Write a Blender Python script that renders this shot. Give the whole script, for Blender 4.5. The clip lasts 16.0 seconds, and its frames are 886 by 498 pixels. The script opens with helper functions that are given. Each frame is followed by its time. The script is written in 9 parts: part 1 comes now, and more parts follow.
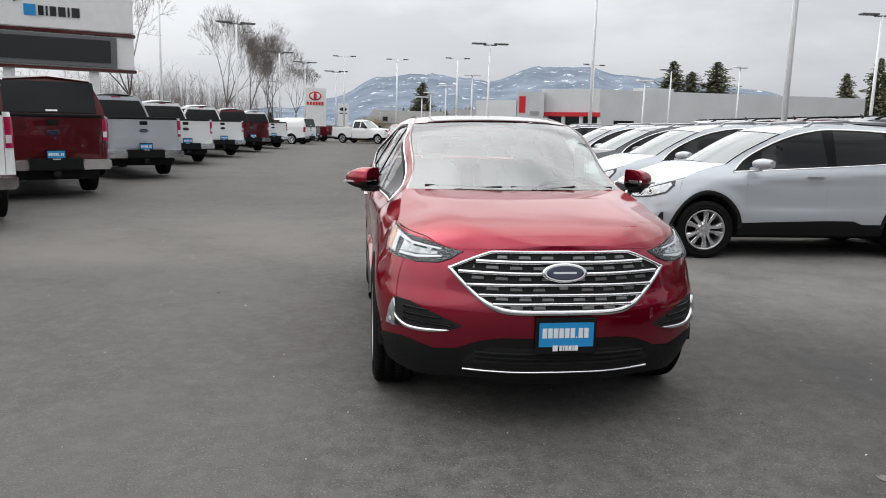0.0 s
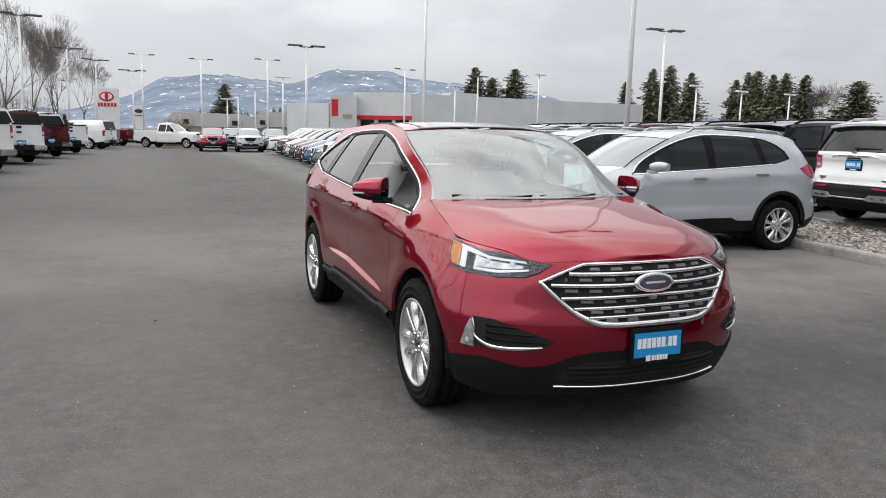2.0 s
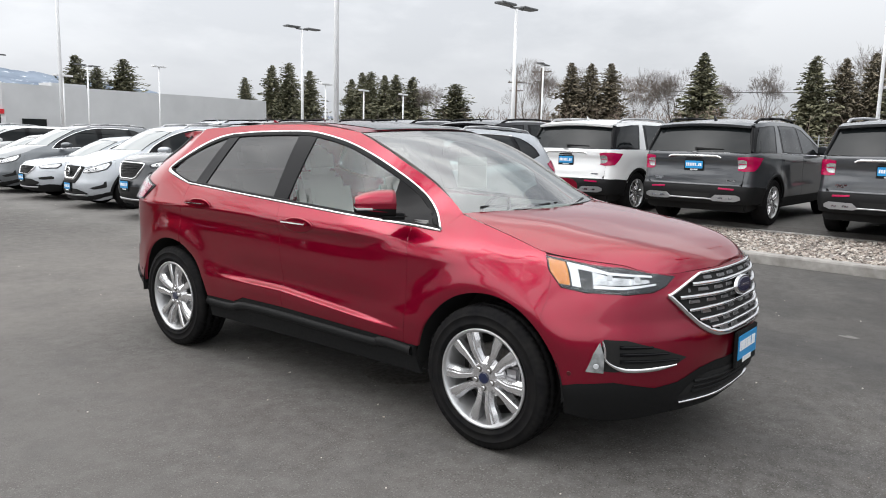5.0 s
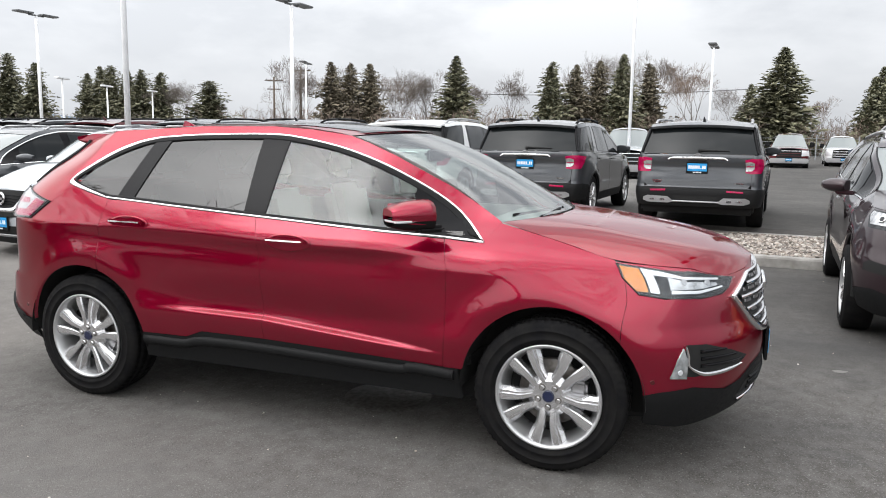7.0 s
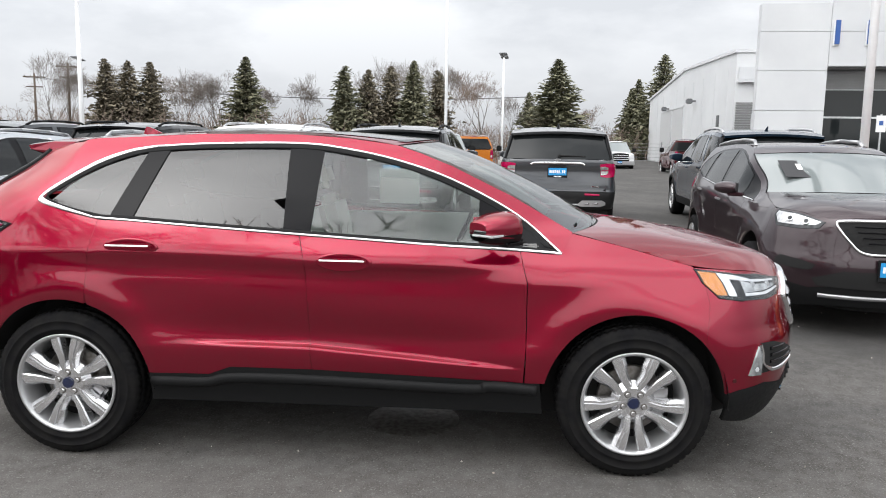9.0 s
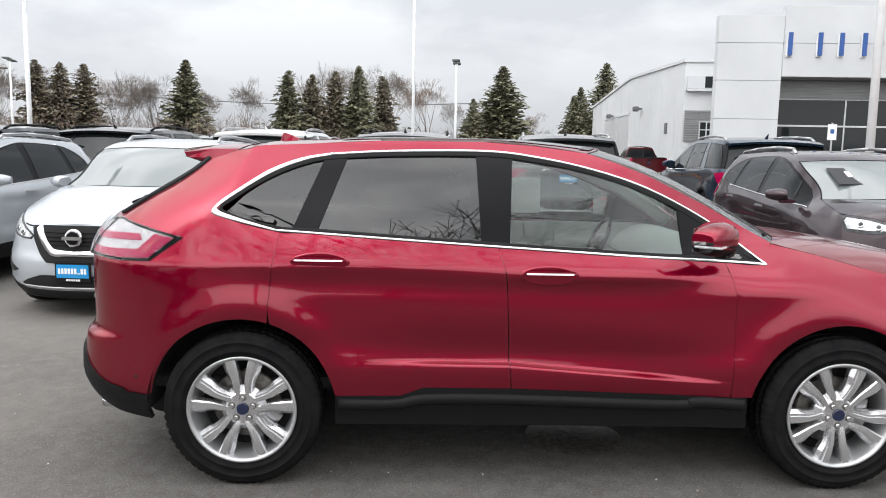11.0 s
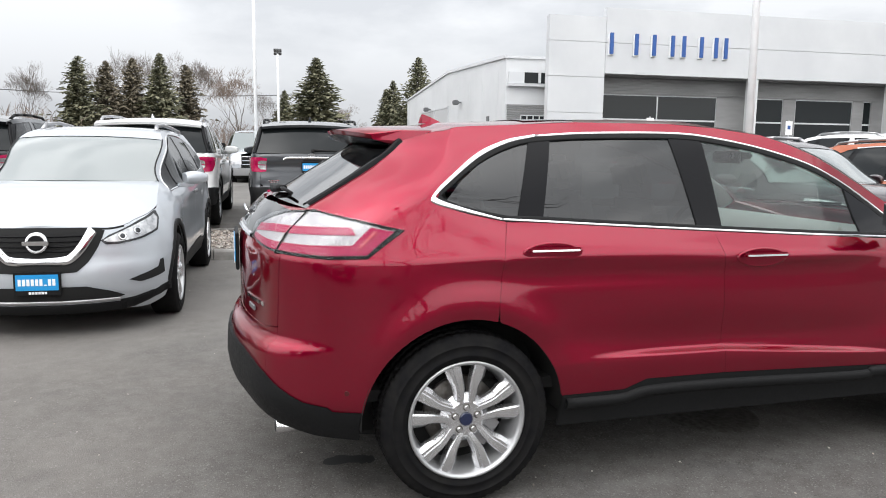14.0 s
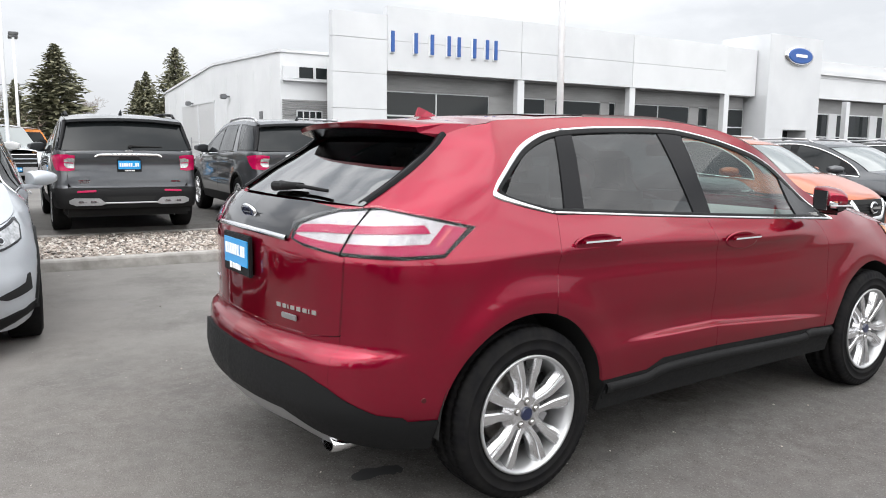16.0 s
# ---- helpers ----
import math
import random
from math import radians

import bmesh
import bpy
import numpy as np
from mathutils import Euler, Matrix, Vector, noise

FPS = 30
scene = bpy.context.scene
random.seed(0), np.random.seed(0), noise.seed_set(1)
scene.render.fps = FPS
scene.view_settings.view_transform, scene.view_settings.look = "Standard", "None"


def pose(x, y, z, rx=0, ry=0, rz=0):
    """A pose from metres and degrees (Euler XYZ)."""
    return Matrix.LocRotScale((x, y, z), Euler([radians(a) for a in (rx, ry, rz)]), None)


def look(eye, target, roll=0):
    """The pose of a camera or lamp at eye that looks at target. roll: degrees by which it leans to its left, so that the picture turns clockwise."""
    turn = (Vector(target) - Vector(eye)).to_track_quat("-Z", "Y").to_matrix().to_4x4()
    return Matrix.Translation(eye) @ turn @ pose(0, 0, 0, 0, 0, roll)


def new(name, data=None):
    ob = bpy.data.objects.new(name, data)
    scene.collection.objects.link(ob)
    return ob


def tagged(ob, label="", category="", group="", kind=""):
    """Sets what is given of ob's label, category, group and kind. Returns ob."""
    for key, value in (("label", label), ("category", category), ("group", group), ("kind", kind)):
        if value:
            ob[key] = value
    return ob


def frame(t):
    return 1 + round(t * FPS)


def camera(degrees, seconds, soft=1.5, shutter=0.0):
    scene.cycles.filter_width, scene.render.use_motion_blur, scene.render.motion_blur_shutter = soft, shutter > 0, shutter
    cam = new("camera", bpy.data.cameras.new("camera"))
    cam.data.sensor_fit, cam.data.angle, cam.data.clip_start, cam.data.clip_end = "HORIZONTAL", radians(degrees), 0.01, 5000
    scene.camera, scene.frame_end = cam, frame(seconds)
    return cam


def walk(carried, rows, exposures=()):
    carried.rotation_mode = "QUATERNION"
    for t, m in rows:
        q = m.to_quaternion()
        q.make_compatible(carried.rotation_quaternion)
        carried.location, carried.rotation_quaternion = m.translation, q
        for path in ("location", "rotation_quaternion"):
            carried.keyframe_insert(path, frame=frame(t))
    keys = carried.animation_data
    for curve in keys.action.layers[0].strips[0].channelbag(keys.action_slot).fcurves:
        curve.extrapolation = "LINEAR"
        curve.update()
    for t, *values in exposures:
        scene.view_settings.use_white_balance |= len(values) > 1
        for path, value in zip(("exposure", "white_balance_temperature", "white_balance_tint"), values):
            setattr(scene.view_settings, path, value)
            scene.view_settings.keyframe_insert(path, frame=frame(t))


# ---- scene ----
cam = camera(61.5, 16.0, soft=1.0)
# the lot rises gently towards +x; everything that stands on it shares this lean
TILT = pose(0, 0, 0, 0, -0.8, 0)
PATH = [
    (0, (-1.039, -5.97, 1.582), (-0.81, -4.009, 1.257), 0.9),
    (0.5, (-1.36, -5.9, 1.58), (-1.017, -3.956, 1.262), 0.9),
    (1, (-1.691, -5.778, 1.58), (-1.231, -3.857, 1.263), 0.9),
    (1.5, (-2.018, -5.602, 1.588), (-1.431, -3.716, 1.274), 0.9),
    (2, (-2.35, -5.402, 1.589), (-1.619, -3.566, 1.28), 0.9),
    (2.5, (-2.664, -5.173, 1.592), (-1.786, -3.402, 1.287), 1.0),
    (3, (-2.955, -4.891, 1.598), (-1.951, -3.189, 1.29), 1.0),
    (3.5, (-3.224, -4.567, 1.593), (-2.07, -2.963, 1.284), 1.0),
    (4, (-3.484, -4.232, 1.592), (-2.193, -2.737, 1.28), 1.0),
    (4.2, (-3.579, -4.101, 1.595), (-2.231, -2.656, 1.284), 1.0),
    (6.3, (-4.211, -2.631, 1.593), (-2.452, -1.727, 1.297), 0.7),
    (6.5, (-4.248, -2.49, 1.596), (-2.458, -1.649, 1.3), 0.7),
    (7, (-4.311, -2.132, 1.598), (-2.457, -1.446, 1.301), 0.7),
    (7.5, (-4.367, -1.775, 1.606), (-2.456, -1.26, 1.316), 0.6),
    (8, (-4.435, -1.434, 1.609), (-2.49, -1.065, 1.325), 0.7),
    (8.2, (-4.457, -1.29, 1.611), (-2.502, -0.978, 1.328), 0.6),
    (10.3, (-4.412, 0.122, 1.61), (-2.43, 0.117, 1.344), 1.2),
    (10.5, (-4.395, 0.243, 1.609), (-2.412, 0.229, 1.346), 1.0),
    (11, (-4.329, 0.557, 1.602), (-2.347, 0.518, 1.34), 1.0),
    (11.5, (-4.257, 0.874, 1.584), (-2.276, 0.795, 1.323), 0.9),
    (12, (-4.185, 1.193, 1.567), (-2.208, 1.04, 1.305), 0.9),
    (12.5, (-4.135, 1.494, 1.558), (-2.168, 1.244, 1.297), 0.8),
    (13, (-4.042, 1.803, 1.551), (-2.09, 1.454, 1.291), 0.8),
    (13.5, (-3.921, 2.107, 1.531), (-1.991, 1.651, 1.27), 0.8),
    (14, (-3.812, 2.385, 1.521), (-1.911, 1.828, 1.25), 0.8),
    (14.5, (-3.702, 2.674, 1.508), (-1.837, 2.006, 1.234), 0.8),
    (15, (-3.569, 2.948, 1.501), (-1.76, 2.14, 1.228), 0.7),
    (15.5, (-3.41, 3.201, 1.499), (-1.673, 2.247, 1.227), 0.8),
    (16, (-3.215, 3.448, 1.495), (-1.584, 2.323, 1.222), 0.7),
]
walk(cam, [(t, TILT @ look(eye, target, roll)) for t, eye, target, roll in PATH],
     exposures=[(0, -0.03), (3.5, 0.08), (7, 0.42), (10.5, 0.39), (12.5, 0.31), (14, 0.42), (16, 0.58)])

# ---- world, sun ----
world = bpy.data.worlds.new("overcast")
scene.world = world
world.use_nodes = True
wn, wl = world.node_tree.nodes, world.node_tree.links
wn.clear()
SUN_UP, SUN_TURN = radians(48), radians(307)
sky = wn.new("ShaderNodeTexSky")
sky.sky_type, sky.sun_disc = "NISHITA", False
sky.sun_elevation, sky.sun_rotation = SUN_UP, SUN_TURN
sky.air_density, sky.dust_density, sky.ozone_density = 1.0, 4.0, 1.0
pale = wn.new("ShaderNodeHueSaturation")
pale.inputs["Saturation"].default_value = 0.12
pale.inputs["Value"].default_value = 0.22
wl.new(sky.outputs[0], pale.inputs["Color"])
# cloud deck: large soft cells, stretched towards the horizon
geo = wn.new("ShaderNodeTexCoord")
warp = wn.new("ShaderNodeMapping")
warp.inputs["Scale"].default_value = (1.0, 1.0, 2.6)
wl.new(geo.outputs["Generated"], warp.inputs["Vector"])
cells = wn.new("ShaderNodeTexNoise")
cells.inputs["Scale"].default_value, cells.inputs["Detail"].default_value = 2.4, 7.0
cells.inputs["Roughness"].default_value = 0.55
wl.new(warp.outputs[0], cells.inputs["Vector"])
tone = wn.new("ShaderNodeValToRGB")
tone.color_ramp.elements[0].position, tone.color_ramp.elements[0].color = 0.43, (0.44, 0.47, 0.515, 1)
tone.color_ramp.elements[1].position, tone.color_ramp.elements[1].color = 0.57, (1.0, 1.02, 1.05, 1)
wl.new(cells.outputs["Fac"], tone.inputs[0])
blend = wn.new("ShaderNodeMix")
blend.data_type = "RGBA"
blend.inputs["Factor"].default_value = 0.80
wl.new(pale.outputs[0], blend.inputs[6])
# near the horizon the deck merges into an even pale grey
rise = wn.new("ShaderNodeSeparateXYZ")
wl.new(geo.outputs["Generated"], rise.inputs[0])
depth = wn.new("ShaderNodeMapRange")
depth.inputs["From Min"].default_value, depth.inputs["From Max"].default_value = 0.08, 0.45
depth.inputs["To Min"].default_value, depth.inputs["To Max"].default_value = 0.22, 1.0
wl.new(rise.outputs["Z"], depth.inputs["Value"])
haze = wn.new("ShaderNodeMix")
haze.data_type = "RGBA"
haze.inputs[6].default_value = (0.85, 0.88, 0.93, 1)
wl.new(depth.outputs[0], haze.inputs["Factor"])
wl.new(tone.outputs[0], haze.inputs[7])
wl.new(haze.outputs[2], blend.inputs[7])
# an overcast sky grows brighter from the horizon to overhead
climb = wn.new("ShaderNodeMapRange")
climb.inputs["From Min"].default_value, climb.inputs["From Max"].default_value = 0.05, 0.9
climb.inputs["To Min"].default_value, climb.inputs["To Max"].default_value = 1.0, 2.5
wl.new(rise.outputs["Z"], climb.inputs["Value"])
# the deck is thinner, and brighter, on the sun's side
toward = wn.new("ShaderNodeVectorMath")
toward.operation = "DOT_PRODUCT"
toward.inputs[1].default_value = (-0.6, 0.8, 0.0)
wl.new(geo.outputs["Generated"], toward.inputs[0])
sunward = wn.new("ShaderNodeMapRange")
sunward.inputs["From Min"].default_value, sunward.inputs["From Max"].default_value = -1.0, 1.0
sunward.inputs["To Min"].default_value, sunward.inputs["To Max"].default_value = 0.86, 1.18
wl.new(toward.outputs["Value"], sunward.inputs["Value"])
glow = wn.new("ShaderNodeMath")
glow.operation = "MULTIPLY"
wl.new(climb.outputs[0], glow.inputs[0])
wl.new(sunward.outputs[0], glow.inputs[1])
lift = wn.new("ShaderNodeVectorMath")
lift.operation = "SCALE"
wl.new(blend.outputs[2], lift.inputs[0])
wl.new(glow.outputs[0], lift.inputs["Scale"])
back = wn.new("ShaderNodeBackground")
back.inputs["Strength"].default_value = 0.73
wl.new(lift.outputs[0], back.inputs["Color"])
wout = wn.new("ShaderNodeOutputWorld")
wl.new(back.outputs[0], wout.inputs["Surface"])

sun_data = bpy.data.lights.new("sun", "SUN")
sun_data.energy, sun_data.angle, sun_data.color = 1.8, radians(150), (1.0, 0.98, 0.95)
sun_lamp = new("sun", sun_data)
sun_lamp.matrix_world = look((-16, 12, 30), (0, 0, 0))

# ---- materials ----
def shader(name, base=(0.5, 0.5, 0.5), rough=0.5, metal=0.0, coat=0.0, coat_rough=0.05, spec=0.5):
    m = bpy.data.materials.new(name)
    m.use_nodes = True
    b = m.node_tree.nodes["Principled BSDF"]
    b.inputs["Base Color"].default_value = (*base, 1)
    b.inputs["Roughness"].default_value, b.inputs["Metallic"].default_value = rough, metal
    b.inputs["Coat Weight"].default_value, b.inputs["Coat Roughness"].default_value = coat, coat_rough
    b.inputs["Specular IOR Level"].default_value = spec
    return m


def grain(m, scale, low, high, detail=4.0, coords="Object", stretch=(1, 1, 1), target="Base Color", pos=(0.3, 0.7), rough=0.55):
    """A noise between two values (colours or numbers) on one input of a material."""
    n, l = m.node_tree.nodes, m.node_tree.links
    tc, mp, nz, cr = n.new("ShaderNodeTexCoord"), n.new("ShaderNodeMapping"), n.new("ShaderNodeTexNoise"), n.new("ShaderNodeValToRGB")
    mp.inputs["Scale"].default_value = stretch
    nz.inputs["Scale"].default_value, nz.inputs["Detail"].default_value, nz.inputs["Roughness"].default_value = scale, detail, rough
    l.new(tc.outputs[coords], mp.inputs["Vector"])
    l.new(mp.outputs[0], nz.inputs["Vector"])
    l.new(nz.outputs["Fac"], cr.inputs[0])
    tup = lambda c: (*c, 1) if hasattr(c, "__len__") else (c, c, c, 1)
    cr.color_ramp.elements[0].position, cr.color_ramp.elements[0].color = pos[0], tup(low)
    cr.color_ramp.elements[1].position, cr.color_ramp.elements[1].color = pos[1], tup(high)
    if target:
        l.new(cr.outputs[0], n["Principled BSDF"].inputs[target])
    return cr


def relief(m, scale, strength, dist=0.01, detail=3.0, coords="Object", stretch=(1, 1, 1)):
    n, l = m.node_tree.nodes, m.node_tree.links
    tc, mp, nz, bp = n.new("ShaderNodeTexCoord"), n.new("ShaderNodeMapping"), n.new("ShaderNodeTexNoise"), n.new("ShaderNodeBump")
    mp.inputs["Scale"].default_value = stretch
    nz.inputs["Scale"].default_value, nz.inputs["Detail"].default_value = scale, detail
    bp.inputs["Strength"].default_value, bp.inputs["Distance"].default_value = strength, dist
    l.new(tc.outputs[coords], mp.inputs["Vector"])
    l.new(mp.outputs[0], nz.inputs["Vector"])
    l.new(nz.outputs["Fac"], bp.inputs["Height"])
    l.new(bp.outputs[0], n["Principled BSDF"].inputs["Normal"])
    return bp


def blend_over(m, factor_socket, colour, target="Base Color"):
    """Lays a colour over what feeds an input, by a factor."""
    n, l = m.node_tree.nodes, m.node_tree.links
    b = n["Principled BSDF"]
    mx = n.new("ShaderNodeMix")
    mx.data_type = "RGBA"
    if b.inputs[target].is_linked:
        l.new(b.inputs[target].links[0].from_socket, mx.inputs[6])
    else:
        mx.inputs[6].default_value = b.inputs[target].default_value
    mx.inputs[7].default_value = (*colour, 1)
    l.new(factor_socket, mx.inputs["Factor"])
    l.new(mx.outputs[2], b.inputs[target])


def paint(name, base, metal=0.35, rough=0.34, flake=0.12):
    m = shader(name, base, rough, metal, coat=1.0, coat_rough=0.02, spec=0.1)
    m.node_tree.nodes["Principled BSDF"].inputs["Coat IOR"].default_value = 1.47
    lo, hi = [c * (1 - flake) for c in base], [min(1, c * (1 + flake)) for c in base]
    grain(m, 900, lo, hi, 2.0)
    # thin road dust on the clear coat
    grain(m, 3.0, 0.005, 0.035, 5.0, target="Coat Roughness")
    return m


def clear_glass(name, tint, gloss_rough=0.0, head_on=0.08):
    """A thin pane: what lies behind it shows tinted, and its gloss grows from head_on to a mirror at a grazing angle."""
    m = bpy.data.materials.new(name)
    m.use_nodes = True
    n, l = m.node_tree.nodes, m.node_tree.links
    n.clear()
    tr, gl, lw, pw, mr, mx, out = (n.new("ShaderNode" + k) for k in ("BsdfTransparent", "BsdfGlossy", "LayerWeight", "Math", "MapRange", "MixShader", "OutputMaterial"))
    tr.inputs["Color"].default_value = (*tint, 1)
    gl.inputs["Roughness"].default_value = gloss_rough
    lw.inputs["Blend"].default_value = 0.5
    pw.operation = "POWER"
    pw.inputs[1].default_value = 4.5
    mr.inputs["To Min"].default_value, mr.inputs["To Max"].default_value = head_on, 1.0
    l.new(lw.outputs["Facing"], pw.inputs[0])
    l.new(pw.outputs[0], mr.inputs["Value"])
    l.new(mr.outputs[0], mx.inputs[0])
    l.new(tr.outputs[0], mx.inputs[1])
    l.new(gl.outputs[0], mx.inputs[2])
    l.new(mx.outputs[0], out.inputs["Surface"])
    return m


RED = paint("candy_red_paint", (0.250, 0.0019, 0.022), metal=0.80, rough=0.31, flake=0.18)
RED.node_tree.nodes["Principled BSDF"].inputs["Coat IOR"].default_value = 1.52
grain(RED, 3.0, 0.028, 0.055, 5.0, target="Coat Roughness")
# the tinted clear layer stays red at the edges too
RED.node_tree.nodes["Principled BSDF"].inputs["Specular Tint"].default_value = (0.62, 0.06, 0.16, 1)
SILVER = paint("silver_paint", (0.455, 0.48, 0.51), metal=0.35, rough=0.40)
WHITE = paint("white_paint", (0.74, 0.75, 0.75), metal=0.0, rough=0.4, flake=0.02)
DARKGREY = paint("dark_grey_paint", (0.06, 0.064, 0.07), metal=0.5, rough=0.35)
MIDGREY = paint("mid_grey_paint", (0.13, 0.14, 0.15), metal=0.5, rough=0.35)
BLACKP = paint("black_paint", (0.008, 0.008, 0.01), metal=0.2, rough=0.3)
MAROON = paint("maroon_paint", (0.075, 0.006, 0.009), metal=0.3, rough=0.35)
PLUM = paint("dark_plum_paint", (0.034, 0.0205, 0.0245), metal=0.5, rough=0.35)
BLUE = paint("blue_paint", (0.03, 0.10, 0.19), metal=0.5, rough=0.35)
NAVY = paint("dark_blue_paint", (0.012, 0.03, 0.055), metal=0.5, rough=0.35)
TEAL = paint("grey_teal_paint", (0.10, 0.14, 0.15), metal=0.5, rough=0.35)
COPPER = paint("copper_orange_paint", (0.42, 0.115, 0.05), metal=0.4, rough=0.35)
ORANGE = paint("orange_paint", (0.50, 0.16, 0.02), metal=0.2, rough=0.35)

PLASTIC = shader("black_textured_plastic", (0.011, 0.0112, 0.0116), 0.6, spec=0.12)
grain(PLASTIC, 60, 0.46, 0.62, target="Roughness")
relief(PLASTIC, 700, 0.15, 0.001)
GLOSSBLACK = shader("gloss_black_trim", (0.005, 0.005, 0.006), 0.14, spec=0.13)
DARK = shader("unlit_inner_black", (0.006, 0.006, 0.006), 0.9)
CHROME = shader("chrome", (0.78, 0.78, 0.79), 0.10, 1.0)
grain(CHROME, 12, 0.07, 0.16, target="Roughness")
SATIN = shader("satin_silver_plastic", (0.42, 0.42, 0.43), 0.32, 0.8)
ALLOY = shader("machined_alloy", (0.66, 0.66, 0.67), 0.30, 0.85)
grain(ALLOY, 25, 0.18, 0.26, target="Roughness")
ALLOYDARK = shader("painted_alloy", (0.50, 0.505, 0.51), 0.36, 0.75)
IRON = shader("brake_iron", (0.16, 0.15, 0.145), 0.5, 0.7)
grain(IRON, 30, (0.08, 0.07, 0.06), (0.2, 0.19, 0.18))
RUBBER = shader("tyre_rubber", (0.020, 0.020, 0.021), 0.75, spec=0.08)
grain(RUBBER, 14, (0.006, 0.006, 0.007), (0.013, 0.0125, 0.012), 6.0)
relief(RUBBER, 120, 0.2, 0.002)
LAMPRED = shader("red_lamp_lens", (0.34, 0.003, 0.055), 0.16, coat=0.2, spec=0.3)
LAMPWHITE = shader("clear_lamp_lens", (0.72, 0.72, 0.74), 0.10, 0.3, coat=1.0)
TAILCLEAR = shader("clear_tail_lens", (0.66, 0.63, 0.64), 0.25, 0.15, coat=0.3)
grain(TAILCLEAR, 40, (0.32, 0.29, 0.30), (0.52, 0.49, 0.50), 2.0, stretch=(1, 1, 0.2))
GRILLEGREY = shader("dark_grille_insert", (0.20, 0.20, 0.205), 0.35, 0.7)
LAMPPINK = shader("pale_red_lens", (0.50, 0.05, 0.07), 0.10, 0.2, coat=1.0)
AMBER = shader("amber_reflector", (0.62, 0.21, 0.035), 0.2, coat=0.6)
grain(AMBER, 60, (0.45, 0.14, 0.02), (0.70, 0.27, 0.06), 2.0, stretch=(1, 1, 0.3))
HOUSING = shader("lamp_housing", (0.13, 0.135, 0.14), 0.24, 0.7)
grain(HOUSING, 22, (0.018, 0.019, 0.021), (0.085, 0.088, 0.092), 3.0, stretch=(1, 1, 2.5))
REFLECTOR = shader("bright_lamp_reflector", (0.40, 0.41, 0.42), 0.22, 0.7)
grain(REFLECTOR, 30, (0.30, 0.305, 0.31), (0.72, 0.73, 0.74))
LENS = clear_glass("lamp_cover", (0.93, 0.95, 0.96), head_on=0.03)
WINDSCREEN = clear_glass("windscreen_glass", (0.66, 0.79, 0.74), gloss_rough=0.07, head_on=0.27)
SIDEGLASS = clear_glass("side_window_glass", (0.66, 0.73, 0.705), head_on=0.085)
TINTGLASS = clear_glass("privacy_glass", (0.05, 0.056, 0.062), head_on=0.082)
REARGLASS = clear_glass("tinted_rear_glass", (0.12, 0.125, 0.127), gloss_rough=0.03, head_on=0.30)
ROOFGLASS = shader("dark_roof_glass", (0.010, 0.011, 0.012), 0.16, coat=0.3)
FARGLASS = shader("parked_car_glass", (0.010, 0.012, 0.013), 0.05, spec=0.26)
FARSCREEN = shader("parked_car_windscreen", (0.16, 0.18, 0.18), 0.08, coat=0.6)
SEAT = shader("pale_leather", (0.50, 0.485, 0.46), 0.6)
TRIM = shader("interior_trim", (0.30, 0.295, 0.29), 0.7)
PLATEBLUE = shader("sky_blue_dealer_plate", (0.012, 0.27, 0.60), 0.35, coat=0.3)
INKWHITE = shader("white_print", (0.82, 0.82, 0.82), 0.5)
BADGEBLUE = shader("dark_blue_badge", (0.006, 0.012, 0.045), 0.12, coat=1.0)

ASPHALT = shader("worn_asphalt", (0.06, 0.06, 0.062), 0.9, spec=0.12)
grain(ASPHALT, 0.45, (0.073, 0.068, 0.0635), (0.114, 0.1065, 0.0995), 8.0, pos=(0.25, 0.75), rough=0.6)
a = grain(ASPHALT, 95, 0.0, 1.0, 3.0, target="", pos=(0.55, 0.72))
blend_over(ASPHALT, a.outputs[0], (0.20, 0.195, 0.19))
a = grain(ASPHALT, 130, 0.0, 0.9, 2.0, target="", pos=(0.58, 0.70))
blend_over(ASPHALT, a.outputs[0], (0.026, 0.026, 0.027))
a = grain(ASPHALT, 9.0, 0.0, 0.45, 6.0, target="", pos=(0.42, 0.66), rough=0.7)
blend_over(ASPHALT, a.outputs[0], (0.165, 0.160, 0.154))
a = grain(ASPHALT, 2.6, 0.0, 0.5, 10.0, target="", pos=(0.52, 0.68), rough=0.72, stretch=(1, 0.8, 1))
blend_over(ASPHALT, a.outputs[0], (0.058, 0.057, 0.057))
a = grain(ASPHALT, 1.3, 0.0, 0.75, 10.0, target="", pos=(0.645, 0.72), rough=0.75, stretch=(0.8, 1.3, 1))
blend_over(ASPHALT, a.outputs[0], (0.215, 0.208, 0.198))
a = grain(ASPHALT, 0.85, 0.0, 0.55, 9.0, target="", pos=(0.60, 0.78), rough=0.65, stretch=(1, 0.7, 1))
blend_over(ASPHALT, a.outputs[0], (0.15, 0.145, 0.135))
a = grain(ASPHALT, 0.30, 0.0, 0.7, 6.0, target="", pos=(0.58, 0.80), stretch=(2.2, 0.35, 1))
blend_over(ASPHALT, a.outputs[0], (0.052, 0.052, 0.054))
